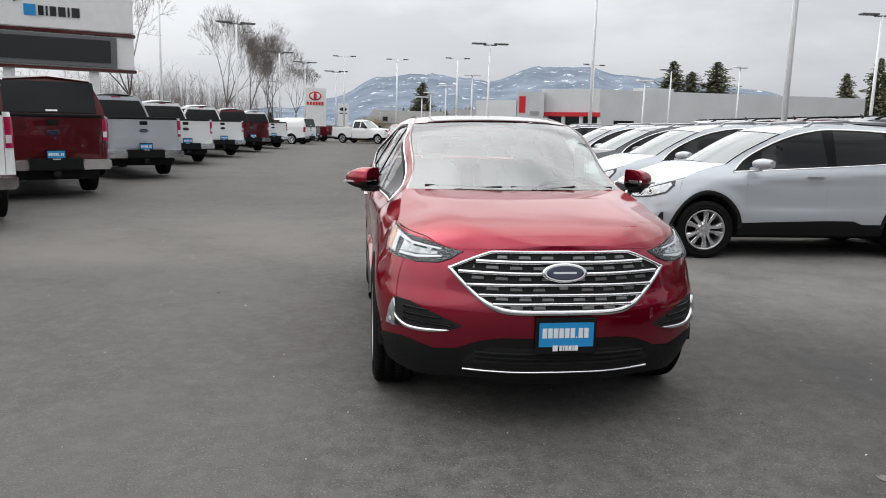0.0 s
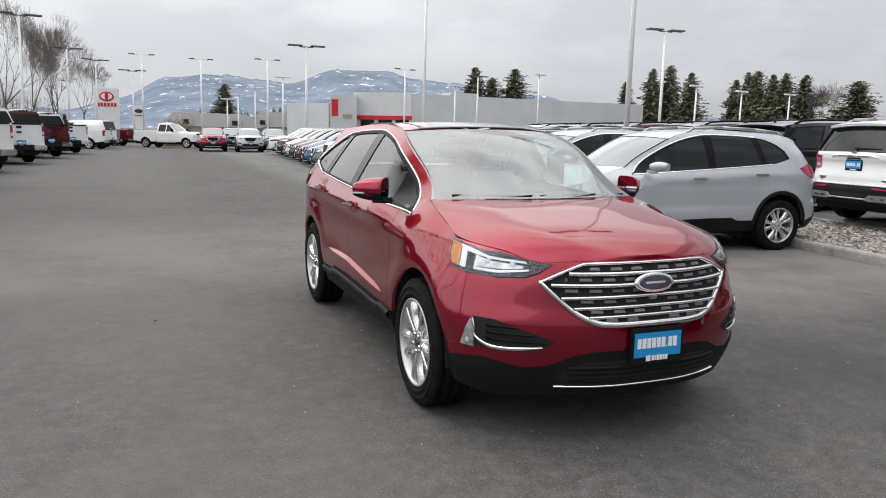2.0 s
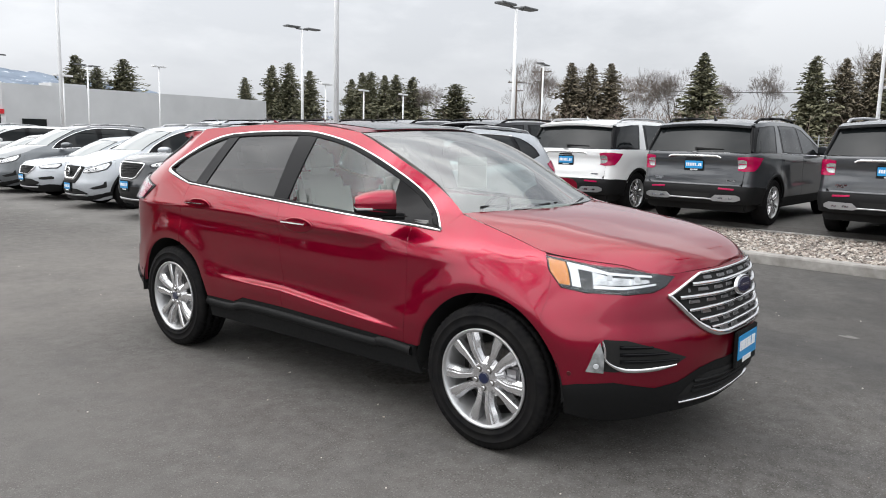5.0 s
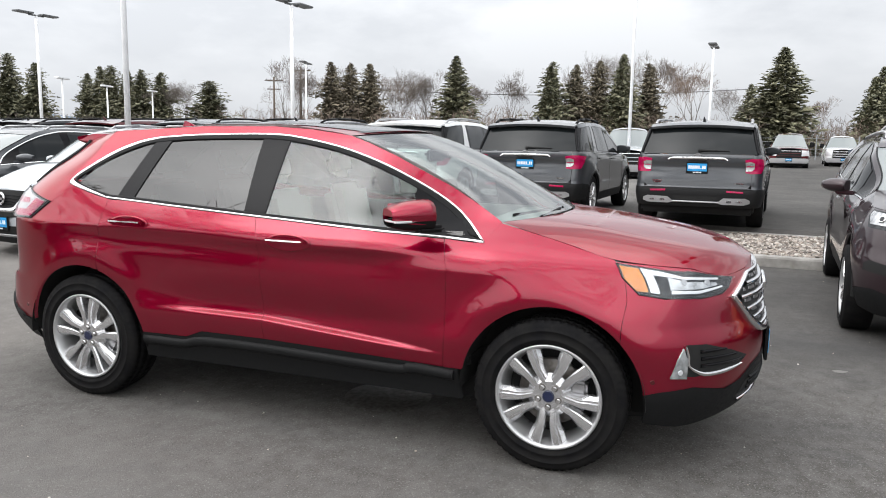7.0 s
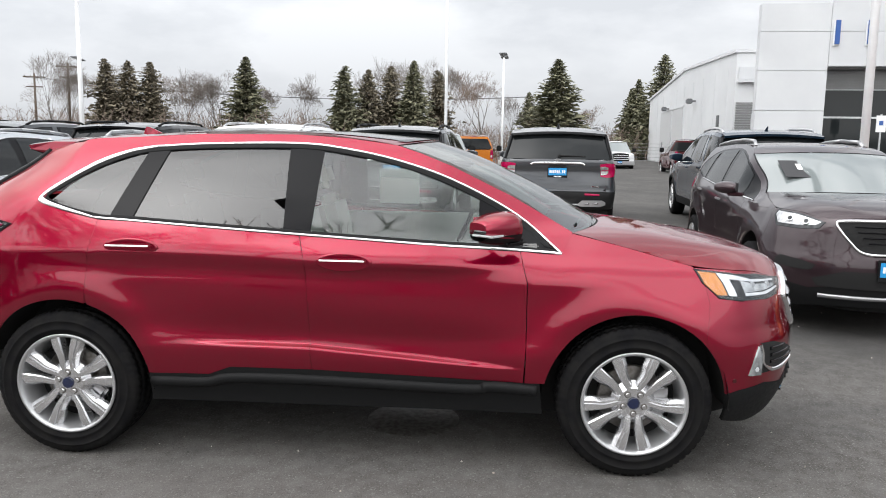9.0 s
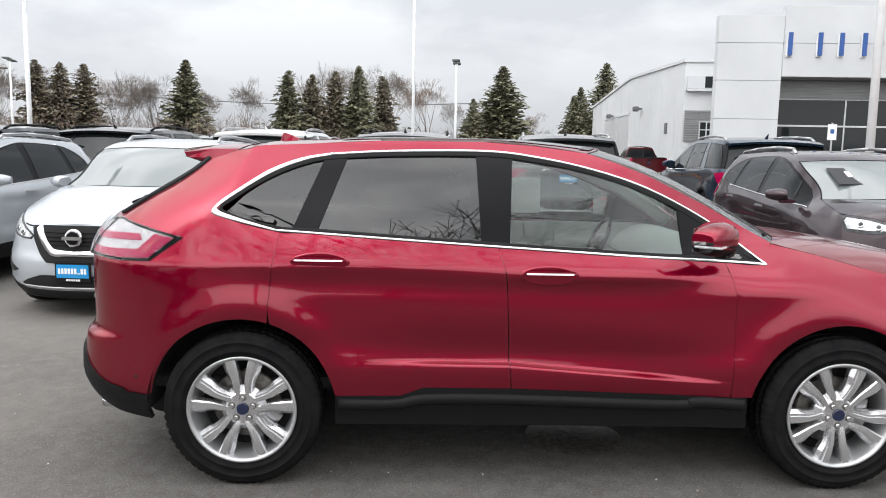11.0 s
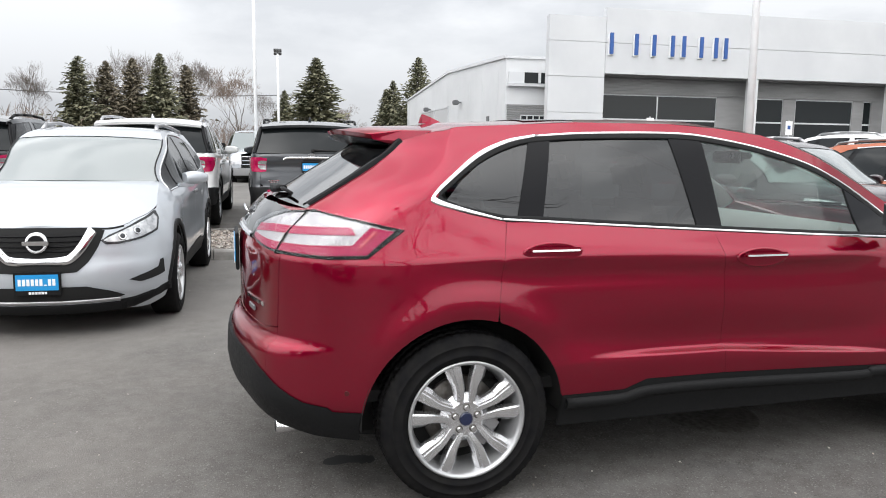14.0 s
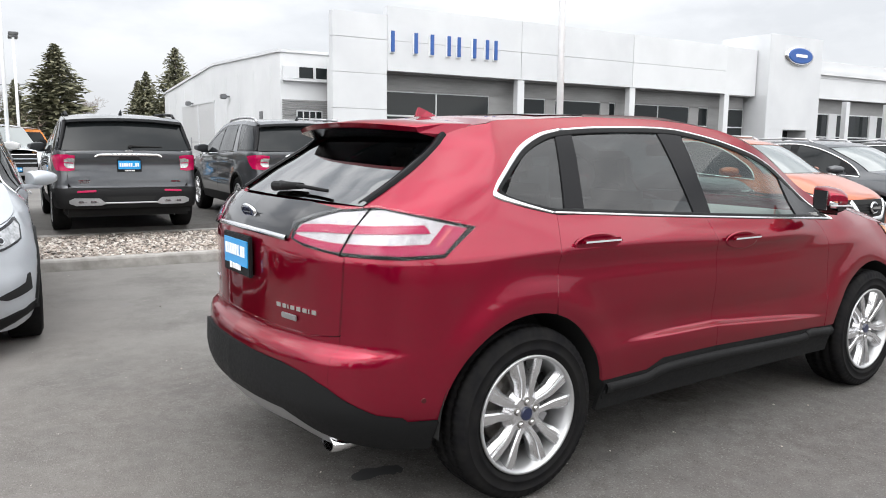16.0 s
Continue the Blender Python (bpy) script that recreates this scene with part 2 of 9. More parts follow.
# traffic wears the aisle paler than the stalls, dust lies where the cars are walked round, and shade by the pickups is
# painted in
def worn_or_shaded_stretch(axis, start, full, most, tint, seed, fade=None):
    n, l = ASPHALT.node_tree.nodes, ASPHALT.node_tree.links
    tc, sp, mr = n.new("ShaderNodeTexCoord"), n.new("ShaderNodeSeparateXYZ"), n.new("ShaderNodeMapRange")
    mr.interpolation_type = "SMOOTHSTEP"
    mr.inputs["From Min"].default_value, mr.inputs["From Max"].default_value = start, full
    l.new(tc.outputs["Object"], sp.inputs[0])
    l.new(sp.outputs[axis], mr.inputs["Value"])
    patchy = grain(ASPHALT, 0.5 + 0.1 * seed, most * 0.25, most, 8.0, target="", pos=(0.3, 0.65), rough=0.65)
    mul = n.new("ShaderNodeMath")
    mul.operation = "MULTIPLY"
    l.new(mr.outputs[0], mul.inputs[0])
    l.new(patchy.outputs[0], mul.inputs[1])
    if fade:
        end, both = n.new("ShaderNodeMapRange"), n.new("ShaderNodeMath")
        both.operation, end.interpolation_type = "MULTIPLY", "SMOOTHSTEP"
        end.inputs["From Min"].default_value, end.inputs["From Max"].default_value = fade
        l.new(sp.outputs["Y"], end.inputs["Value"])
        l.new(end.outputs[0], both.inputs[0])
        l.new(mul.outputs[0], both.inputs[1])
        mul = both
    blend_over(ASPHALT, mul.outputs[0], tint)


worn_or_shaded_stretch("X", -0.4, -2.4, 0.62, (0.138, 0.132, 0.126), 0)
# darker asphalt of the pickups' stalls, with the trucks' shade painted into it
worn_or_shaded_stretch("X", -5.8, -7.8, 0.95, (0.040, 0.039, 0.038), 3)
# beside the red car: darker towards its nose, paler towards its tail
worn_or_shaded_stretch("X", 0.4, 1.8, 0.70, (0.050, 0.049, 0.048), 2, (0.6, -1.6))
worn_or_shaded_stretch("X", 1.2, 3.0, 0.75, (0.205, 0.198, 0.188), 4, (-1.0, 1.0))
worn_or_shaded_stretch("Y", 1.4, 3.4, 0.52, (0.222, 0.206, 0.190), 1, (10.0, 5.0))
relief(ASPHALT, 150, 0.5, 0.006, 4.0)
STAIN = shader("oil_stain", (0.022, 0.022, 0.023), 0.85)
DUSTPATCH = shader("dried_mud_patch", (0.145, 0.139, 0.132), 0.95)
KERB = shader("kerb_concrete", (0.30, 0.285, 0.265), 0.9)
grain(KERB, 6, (0.20, 0.19, 0.175), (0.36, 0.345, 0.325), 8.0)
relief(KERB, 90, 0.35, 0.004)
GRAVEL = shader("gravel_bed", (0.22, 0.20, 0.18), 0.95)
grain(GRAVEL, 30, (0.10, 0.09, 0.08), (0.34, 0.31, 0.28), 6.0)
STONE = shader("crushed_stone", (0.36, 0.33, 0.30), 0.9)
relief(STONE, 60, 0.4, 0.004)
_n, _l = STONE.node_tree.nodes, STONE.node_tree.links
_g, _r = _n.new("ShaderNodeNewGeometry"), _n.new("ShaderNodeValToRGB")
_r.color_ramp.elements[0].color, _r.color_ramp.elements[1].color = (0.13, 0.115, 0.105, 1), (0.50, 0.47, 0.43, 1)
_e = _r.color_ramp.elements.new(0.5)
_e.color = (0.33, 0.28, 0.24, 1)
_l.new(_g.outputs["Random Per Island"], _r.inputs[0])
_l.new(_r.outputs[0], _n["Principled BSDF"].inputs["Base Color"])

PANELWHITE = shader("white_metal_cladding", (0.80, 0.81, 0.82), 0.38, 0.1)
grain(PANELWHITE, 0.5, (0.53, 0.54, 0.555), (0.595, 0.605, 0.615), 4.0)
PANELGREY = shader("grey_metal_cladding", (0.60, 0.61, 0.62), 0.45, 0.1)
grain(PANELGREY, 0.4, (0.57, 0.58, 0.59), (0.64, 0.65, 0.66), 5.0)
SIDING = shader("grey_corrugated_siding", (0.25, 0.25, 0.25), 0.55, 0.1)
grain(SIDING, 3, (0.21, 0.21, 0.21), (0.28, 0.28, 0.28), 5.0, stretch=(1, 0.2, 1))
BAYDOOR = shader("pale_roller_door", (0.50, 0.505, 0.51), 0.5, 0.1)
FRAMEGREY = shader("aluminium_window_bars", (0.55, 0.56, 0.57), 0.35, 0.8)
SHOPGLASS = shader("showroom_glass", (0.014, 0.017, 0.018), 0.05, spec=0.36)
SIGNBLUE = shader("blue_sign_letters", (0.022, 0.085, 0.30), 0.4)
SIGNRED = shader("red_sign_paint", (0.55, 0.015, 0.025), 0.4)
SIGNWHITE = shader("white_sign_face", (0.78, 0.78, 0.78), 0.5)
grain(SIGNWHITE, 2, (0.72, 0.72, 0.715), (0.8, 0.8, 0.8), 5.0)
LEDBOARD = shader("unlit_message_board", (0.014, 0.014, 0.016), 0.55)
POLEWHITE = shader("white_pole_paint", (0.80, 0.81, 0.82), 0.45)
grain(POLEWHITE, 5, (0.76, 0.77, 0.78), (0.84, 0.85, 0.86), 5.0)
POLEGREY = shader("lamp_head_grey", (0.15, 0.155, 0.16), 0.5, 0.4)
TIMBER = shader("weathered_timber", (0.10, 0.075, 0.055), 0.85)
BARK = shader("grey_brown_bark", (0.125, 0.105, 0.09), 0.9)
grain(BARK, 4, (0.075, 0.062, 0.052), (0.16, 0.14, 0.122), 6.0, stretch=(1, 1, 0.3))
TWIG = shader("bare_twigs", (0.17, 0.145, 0.13), 0.9)
REDTWIG = shader("reddish_bare_twigs", (0.21, 0.16, 0.13), 0.9)


def needles(name, low, high):
    m = shader(name, high, 0.75)
    n, l = m.node_tree.nodes, m.node_tree.links
    g, r = n.new("ShaderNodeNewGeometry"), n.new("ShaderNodeValToRGB")
    r.color_ramp.elements[0].color, r.color_ramp.elements[1].color = (*low, 1), (*high, 1)
    l.new(g.outputs["Random Per Island"], r.inputs[0])
    l.new(r.outputs[0], n["Principled BSDF"].inputs["Base Color"])
    return m


PINE = needles("conifer_needles", (0.070, 0.074, 0.044), (0.195, 0.188, 0.115))
PINEBROWN = needles("brownish_conifer_needles", (0.085, 0.072, 0.050), (0.21, 0.18, 0.125))
DRYGRASS = needles("dry_grass", (0.16, 0.12, 0.06), (0.34, 0.27, 0.15))
HEDGE = needles("dark_shrub_leaves", (0.02, 0.026, 0.013), (0.07, 0.075, 0.035))

# distance haze is mixed into the slope colour as pale blue-grey, snow over it
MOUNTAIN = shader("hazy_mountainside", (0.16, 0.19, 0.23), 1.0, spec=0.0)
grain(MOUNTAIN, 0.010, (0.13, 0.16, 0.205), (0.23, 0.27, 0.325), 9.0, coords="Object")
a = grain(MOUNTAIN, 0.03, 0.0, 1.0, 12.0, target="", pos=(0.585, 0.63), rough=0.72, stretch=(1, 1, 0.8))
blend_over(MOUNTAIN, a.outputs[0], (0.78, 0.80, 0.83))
ROOFSHINGLE = shader("grey_roof_shingles", (0.17, 0.165, 0.16), 0.9)
HOUSEWALL = shader("pale_house_siding", (0.45, 0.44, 0.42), 0.8)
MESHWIRE = shader("galvanised_wire", (0.35, 0.36, 0.37), 0.5, 0.7)
PAPER = shader("printed_paper", (0.66, 0.66, 0.64), 0.7)

# ---- mesh tools ----
def mesh_of(name, verts, faces, normals=None, smooth=True):
    me = bpy.data.meshes.new(name)
    me.from_pydata([tuple(v) for v in verts], [], faces)
    if smooth:
        me.polygons.foreach_set("use_smooth", [True] * len(me.polygons))
    if normals is not None:
        me.normals_split_custom_set_from_vertices([tuple(n) for n in normals])
    me.materials.append(None)
    return me


def part(name, me, material, parent=None, label=""):
    """Links a mesh (or a bmesh) as one object under a thing or a part; the material sits on the object."""
    if isinstance(me, bmesh.types.BMesh):
        bm, me = me, bpy.data.meshes.new(name)
        bm.to_mesh(me)
        bm.free()
        me.materials.append(None)
    ob = new(name, me)
    ob.material_slots[0].link = "OBJECT"
    ob.material_slots[0].material = material
    if parent is not None:
        ob.parent = parent
    if label:
        ob["label"] = label
    return ob


def thing(name, label, category, group="", kind=""):
    return tagged(new(name), label, category, group, kind)


def smooth_table(pts):
    """A smooth curve through (a, b) pairs that does not overshoot."""
    xs, ys = np.array([p[0] for p in pts], float), np.array([p[1] for p in pts], float)
    h, d = np.diff(xs), np.diff(ys) / np.diff(xs)
    m = np.zeros(len(xs))
    m[0], m[-1] = d[0], d[-1]
    for i in range(1, len(xs) - 1):
        if d[i - 1] * d[i] > 0:
            w1, w2 = 2 * h[i] + h[i - 1], h[i] + 2 * h[i - 1]
            m[i] = (w1 + w2) / (w1 / d[i - 1] + w2 / d[i])
    q = np.linspace(xs[0], xs[-1], 900)
    k = np.clip(np.searchsorted(xs, q) - 1, 0, len(xs) - 2)
    t = (q - xs[k]) / h[k]
    v = (2 * t**3 - 3 * t**2 + 1) * ys[k] + (t**3 - 2 * t**2 + t) * h[k] * m[k] + (3 * t**2 - 2 * t**3) * ys[k + 1] + (t**3 - t**2) * h[k] * m[k + 1]
    return lambda a: np.interp(a, q, v)


def spline(pts, n=24):
    """Points along a Catmull-Rom curve through 2D or 3D points."""
    p = np.array(pts, float)
    p = np.vstack([2 * p[0] - p[1], p, 2 * p[-1] - p[-2]])
    out = []
    for i in range(1, len(p) - 2):
        for t in np.linspace(0, 1, n, endpoint=False):
            out.append(0.5 * (2 * p[i] + (p[i + 1] - p[i - 1]) * t + (2 * p[i - 1] - 5 * p[i] + 4 * p[i + 1] - p[i + 2]) * t**2 + (3 * p[i] - p[i - 1] - 3 * p[i + 1] + p[i + 2]) * t**3))
    out.append(p[-2])
    return np.array(out)


def step01(a, lo, hi):
    t = np.clip((a - lo) / (hi - lo), 0, 1)
    return t * t * (3 - 2 * t)


def box_bm(bm, x0, x1, y0, y1, z0, z1, bevel=0.0, m=None):
    """A box, with softened edges if asked, added to a bmesh."""
    sub = bmesh.new()
    bmesh.ops.create_cube(sub, size=1)
    bmesh.ops.transform(sub, matrix=Matrix.Translation(((x0 + x1) / 2, (y0 + y1) / 2, (z0 + z1) / 2)) @ Matrix.Diagonal((x1 - x0, y1 - y0, z1 - z0, 1)), verts=sub.verts)
    if bevel:
        bmesh.ops.bevel(sub, geom=sub.edges[:], offset=bevel, segments=2, affect="EDGES")
    if m is not None:
        bmesh.ops.transform(sub, matrix=m, verts=sub.verts)
    tmp = bpy.data.meshes.new("tmp")
    sub.to_mesh(tmp)
    bm.from_mesh(tmp)
    bpy.data.meshes.remove(tmp)
    sub.free()
    return bm


def box(*a, bevel=0.0, m=None):
    return box_bm(bmesh.new(), *a, bevel=bevel, m=m)


def cyl_bm(bm, p0, p1, r0, r1=None, sides=10, caps=True):
    """A tapered round bar from p0 to p1."""
    r1 = r0 if r1 is None else r1
    p0, p1 = Vector(p0), Vector(p1)
    q = (p1 - p0).to_track_quat("Z", "Y").to_matrix()
    rings = []
    for p, r in ((p0, r0), (p1, r1)):
        rings.append([bm.verts.new(p + q @ Vector((r * math.cos(2 * math.pi * i / sides), r * math.sin(2 * math.pi * i / sides), 0))) for i in range(sides)])
    for i in range(sides):
        f = bm.faces.new((rings[0][i], rings[0][(i + 1) % sides], rings[1][(i + 1) % sides], rings[1][i]))
        f.smooth = True
    if caps:
        bm.faces.new(rings[0][::-1])
        bm.faces.new(rings[1])
    return bm


def revolve(profile, sides):
    """A ring mesh: (radius, along) pairs turned about the x axis."""
    verts, faces = [], []
    for i in range(sides):
        a = 2 * math.pi * i / sides
        for r, h in profile:
            verts.append((h, r * math.cos(a), r * math.sin(a)))
    n = len(profile)
    for i in range(sides):
        for j in range(n - 1):
            a, b = i * n + j, ((i + 1) % sides) * n + j
            faces.append((a, a + 1, b + 1, b))
    return verts, faces


def sheet(fn, nu, nv):
    """A grid from fn(u, v), u and v from 0 to 1."""
    verts = [fn(i / nu, j / nv) for i in range(nu + 1) for j in range(nv + 1)]
    faces = [(i * (nv + 1) + j, (i + 1) * (nv + 1) + j, (i + 1) * (nv + 1) + j + 1, i * (nv + 1) + j + 1) for i in range(nu) for j in range(nv)]
    return verts, faces


# ---- car body shell: a skin over (way round the plan, height) ----
class Shell:
    def __init__(self, outline, stations, nose, tail, hubs, width, flare=0.016, arch=0.445, warp=None, crease=1.0, ledge=((0.0, 0.0), (1.0, 0.0))):
        self.crease, self.ledge = crease, smooth_table(ledge)
        o = spline(outline, 30)
        self.s = np.concatenate([[0], np.cumsum(np.hypot(*np.diff(o, axis=0).T))])
        self.ox, self.oy, self.end = o[:, 0], o[:, 1], self.s[-1]
        self.sy = [y for y, _ in stations]
        self.st = [smooth_table(t) for _, t in stations]
        self.nose, self.tail, self.hubs, self.width, self.flare, self.arch, self.warp = smooth_table(nose), smooth_table(tail), hubs, width, flare, arch, warp

    def raw(self, s, z):
        s, z = np.asarray(s, float), np.asarray(z, float)
        X, Y = np.interp(s, self.s, self.ox), np.interp(s, self.s, self.oy)
        vals = [t(z) for t in self.st]
        ins = vals[0] * np.ones_like(Y)
        for i in range(1, len(vals)):
            w = step01(Y, self.sy[i - 1], self.sy[i])
            ins = ins * (1 - w) + vals[i] * w
        x = X * (1 - ins / self.width)
        for hy in self.hubs:
            r = np.hypot(Y - hy, z - 0.37)
            x = x + self.flare * np.exp(-(((r - self.arch - 0.045) / 0.085) ** 2)) * step01(X, 0.7, 0.9) * (0.25 + 0.75 * step01(z, 0.52, 0.80))
        # rising feature line along the foot of the doors: dished above, proud below
        line = np.interp(Y, [-0.95, 0.17, 0.95], [0.522, 0.606, 0.612])
        amp = 0.021 * step01(Y, -0.95, -0.45) * step01(-Y, -0.88, -0.45) * self.crease
        x = x - amp * step01(z, line - 0.004, line + 0.014) * step01(-z, -line - 0.24, -line - 0.02) + amp * 0.25 * step01(z, line - 0.12, line - 0.004) * step01(-z, -line - 0.012, -line + 0.004)
        y = Y + self.nose(z) * step01(-Y, 1.25, 2.15) + self.tail(z) * step01(Y, 1.25, 2.15) + self.ledge(z) * step01(Y, 1.97, 2.26)
        return np.stack([x, y, z * np.ones_like(x)], -1)

    def normal(self, s, z):
        e = 0.006
        s = np.asarray(s, float)
        ds = self.raw(np.minimum(s + e, self.end), z) - self.raw(np.maximum(s - e, 0), z)
        dz = self.raw(s, np.asarray(z) + e) - self.raw(s, np.asarray(z) - e)
        n = np.cross(ds, dz)
        n[..., 0] = np.where((s < 1e-4) | (s > self.end - 1e-4), 0, n[..., 0])
        return n / np.linalg.norm(n, axis=-1, keepdims=True)

    def at(self, s, z, off=0.0):
        return self.raw(s, z) + self.normal(s, z) * off

    def where(self, k, a, z):
        """The way round for a point given by its side position (y), or its distance from the middle on the front (f) or rear (r)."""
        p = self.raw(self.s, np.full(len(self.s), z))
        mid = len(self.s) // 2
        if k == "y":
            return float(np.interp(a, p[:, 1], self.s))
        if k == "f":
            return float(np.interp(a, p[:mid, 0], self.s[:mid]))
        return float(np.interp(a, p[mid:, 0][::-1], self.s[mid:][::-1]))

    def points(self, pts):
        return [(self.where(*p), p[2]) if len(p) == 3 else (self.where("y", *p), p[1]) for p in pts]

    def finish(self, verts, norms):
        if self.warp is None:
            return verts, norms
        v = np.array(verts)
        if norms is None:
            return self.warp(v), None
        n = np.array(norms)
        ref = np.where(np.abs(n[:, 2:3]) < 0.8, np.array([[0, 0, 1.0]]), np.array([[0, 1.0, 0]]))
        t1 = np.cross(ref, n)
        t1 /= np.linalg.norm(t1, axis=1, keepdims=True)
        t2 = np.cross(n, t1)
        w = self.warp(v)
        k = np.cross(self.warp(v + t1 * 0.004) - w, self.warp(v + t2 * 0.004) - w)
        return w, k / np.linalg.norm(k, axis=1, keepdims=True)


def clean_loop(sz):
    out = []
    for p in sz:
        if not out or math.hypot(p[0] - out[-1][0], p[1] - out[-1][1]) > 1e-4:
            out.append(p)
    if math.hypot(out[0][0] - out[-1][0], out[0][1] - out[-1][1]) < 1e-4:
        out.pop()
    return out


def patch(shell, sz, grid, off=0.0, flange=0.0, wall=0.0, cuts=()):
    """A piece of the skin inside a loop of (way round, height). flange turns its rim inwards, wall lifts it as a slab off the skin."""
    sz = clean_loop(sz)
    bm = bmesh.new()
    f = bm.faces.new([bm.verts.new((s, z, 0)) for s, z in sz])
    f.normal_update()
    if f.normal.z < 0:
        f.normal_flip()
    lo, hi = np.min(sz, axis=0), np.max(sz, axis=0)
    for ax, no in ((0, (1, 0, 0)), (1, (0, 1, 0))):
        for c in np.arange(math.ceil(lo[ax] / grid + 0.02) * grid, hi[ax] - grid * 0.02, grid):
            co = (c, 0, 0) if ax == 0 else (0, c, 0)
            bmesh.ops.bisect_plane(bm, geom=bm.verts[:] + bm.edges[:] + bm.faces[:], dist=1e-5, plane_co=co, plane_no=no)
    for (s0, z0), (s1, z1) in cuts:
        bmesh.ops.bisect_plane(bm, geom=bm.verts[:] + bm.edges[:] + bm.faces[:], dist=1e-5, plane_co=(s0, z0, 0), plane_no=(z0 - z1, s1 - s0, 0))
    bm.verts.index_update()
    s = np.array([v.co.x for v in bm.verts])
    z = np.array([v.co.y for v in bm.verts])
    verts, norms = list(shell.at(s, z, off)), list(shell.normal(s, z))
    faces = [[v.index for v in f.verts] for f in bm.faces]
    depth = flange or wall
    if depth:
        base = {}
        skin = shell.normal(s, z)
        for e in bm.edges:
            if len(e.link_loops) == 1:
                lp = e.link_loops[0]
                a, b = lp.vert.index, lp.link_loop_next.vert.index
                quad = []
                for i, d in ((b, 0), (a, 0), (a, depth), (b, depth)):
                    if (s[i] < 1e-4 or s[i] > shell.end - 1e-4) and (s[a] == s[b]):
                        quad = None
                        break
                    key = (i, d)
                    if key not in base:
                        base[key] = len(verts)
                        verts.append(verts[i] - skin[i] * d)
                        norms.append(skin[i])
                    quad.append(base[key])
                if quad:
                    faces.append(quad)
    bm.free()
    return verts, faces, norms, len(s)


def both_sides(verts, faces, norms):
    n = len(verts)
    v2 = [np.array((-v[0], v[1], v[2])) for v in verts]
    n2 = [np.array((-q[0], q[1], q[2])) for q in norms] if norms is not None else None
    return list(verts) + v2, list(faces) + [[i + n for i in f][::-1] for f in faces], (list(norms) + n2) if norms is not None else None


def other_side(verts, faces, norms):
    return [np.array((-v[0], v[1], v[2])) for v in verts], [f[::-1] for f in faces], [np.array((-q[0], q[1], q[2])) for q in norms] if norms is not None else None


def skin_mesh(name, shell, data, side=1):
    """The mesh of a patch: side 1 or -1, or 0 for one piece across the middle."""
    verts, faces, norms, _ = data
    verts, norms = shell.finish(verts, norms)
    if side == 0:
        verts, faces, norms = both_sides(verts, faces, norms)
    elif side < 0:
        verts, faces, norms = other_side(verts, faces, norms)
    return mesh_of(name, verts, faces, norms)


def ribbon(shell, path, width, off, closed=False):
    """A raised strip along a path of (way round, height) on the skin, lens-shaped in section."""
    p = np.array(path)
    d = np.gradient(p, axis=0) if not closed else (np.roll(p, -1, 0) - np.roll(p, 1, 0))
    d /= np.linalg.norm(d, axis=1, keepdims=True) + 1e-9
    nrm = np.stack([-d[:, 1], d[:, 0]], 1)
    verts = []
    prof = ((-0.5, -0.004), (-0.5, off * 0.55), (-0.28, off * 0.95), (0.0, off), (0.28, off * 0.95), (0.5, off * 0.55), (0.5, -0.004))
    w = np.asarray(width) * np.ones(len(p))
    rows = [shell.at(np.clip(p[:, 0] + nrm[:, 0] * a * w, 0, shell.end), p[:, 1] + nrm[:, 1] * a * w, h) for a, h in prof]
    k, n = len(prof), len(p)
    for i in range(n):
        for r in rows:
            verts.append(r[i])
    faces = []
    for i in range(n if closed else n - 1):
        j = (i + 1) % n
        for c in range(k - 1):
            faces.append((i * k + c, j * k + c, j * k + c + 1, i * k + c + 1))
    if not closed:
        faces += [list(range(k))[::-1], [(n - 1) * k + c for c in range(k)]]
    verts, _ = shell.finish(verts, None)
    return verts, faces, None, 0


def strip_mesh(name, shell, data, side=1):
    verts, faces, _, _ = data
    if side == 0:
        verts, faces, _ = both_sides(verts, [f for f in faces if len(f) == 4], None)
    elif side < 0:
        verts, faces, _ = other_side(verts, faces, None)
    return mesh_of(name, verts, faces)


def soft_line(pts, n=8):
    return [tuple(p) for p in spline(pts, n)]

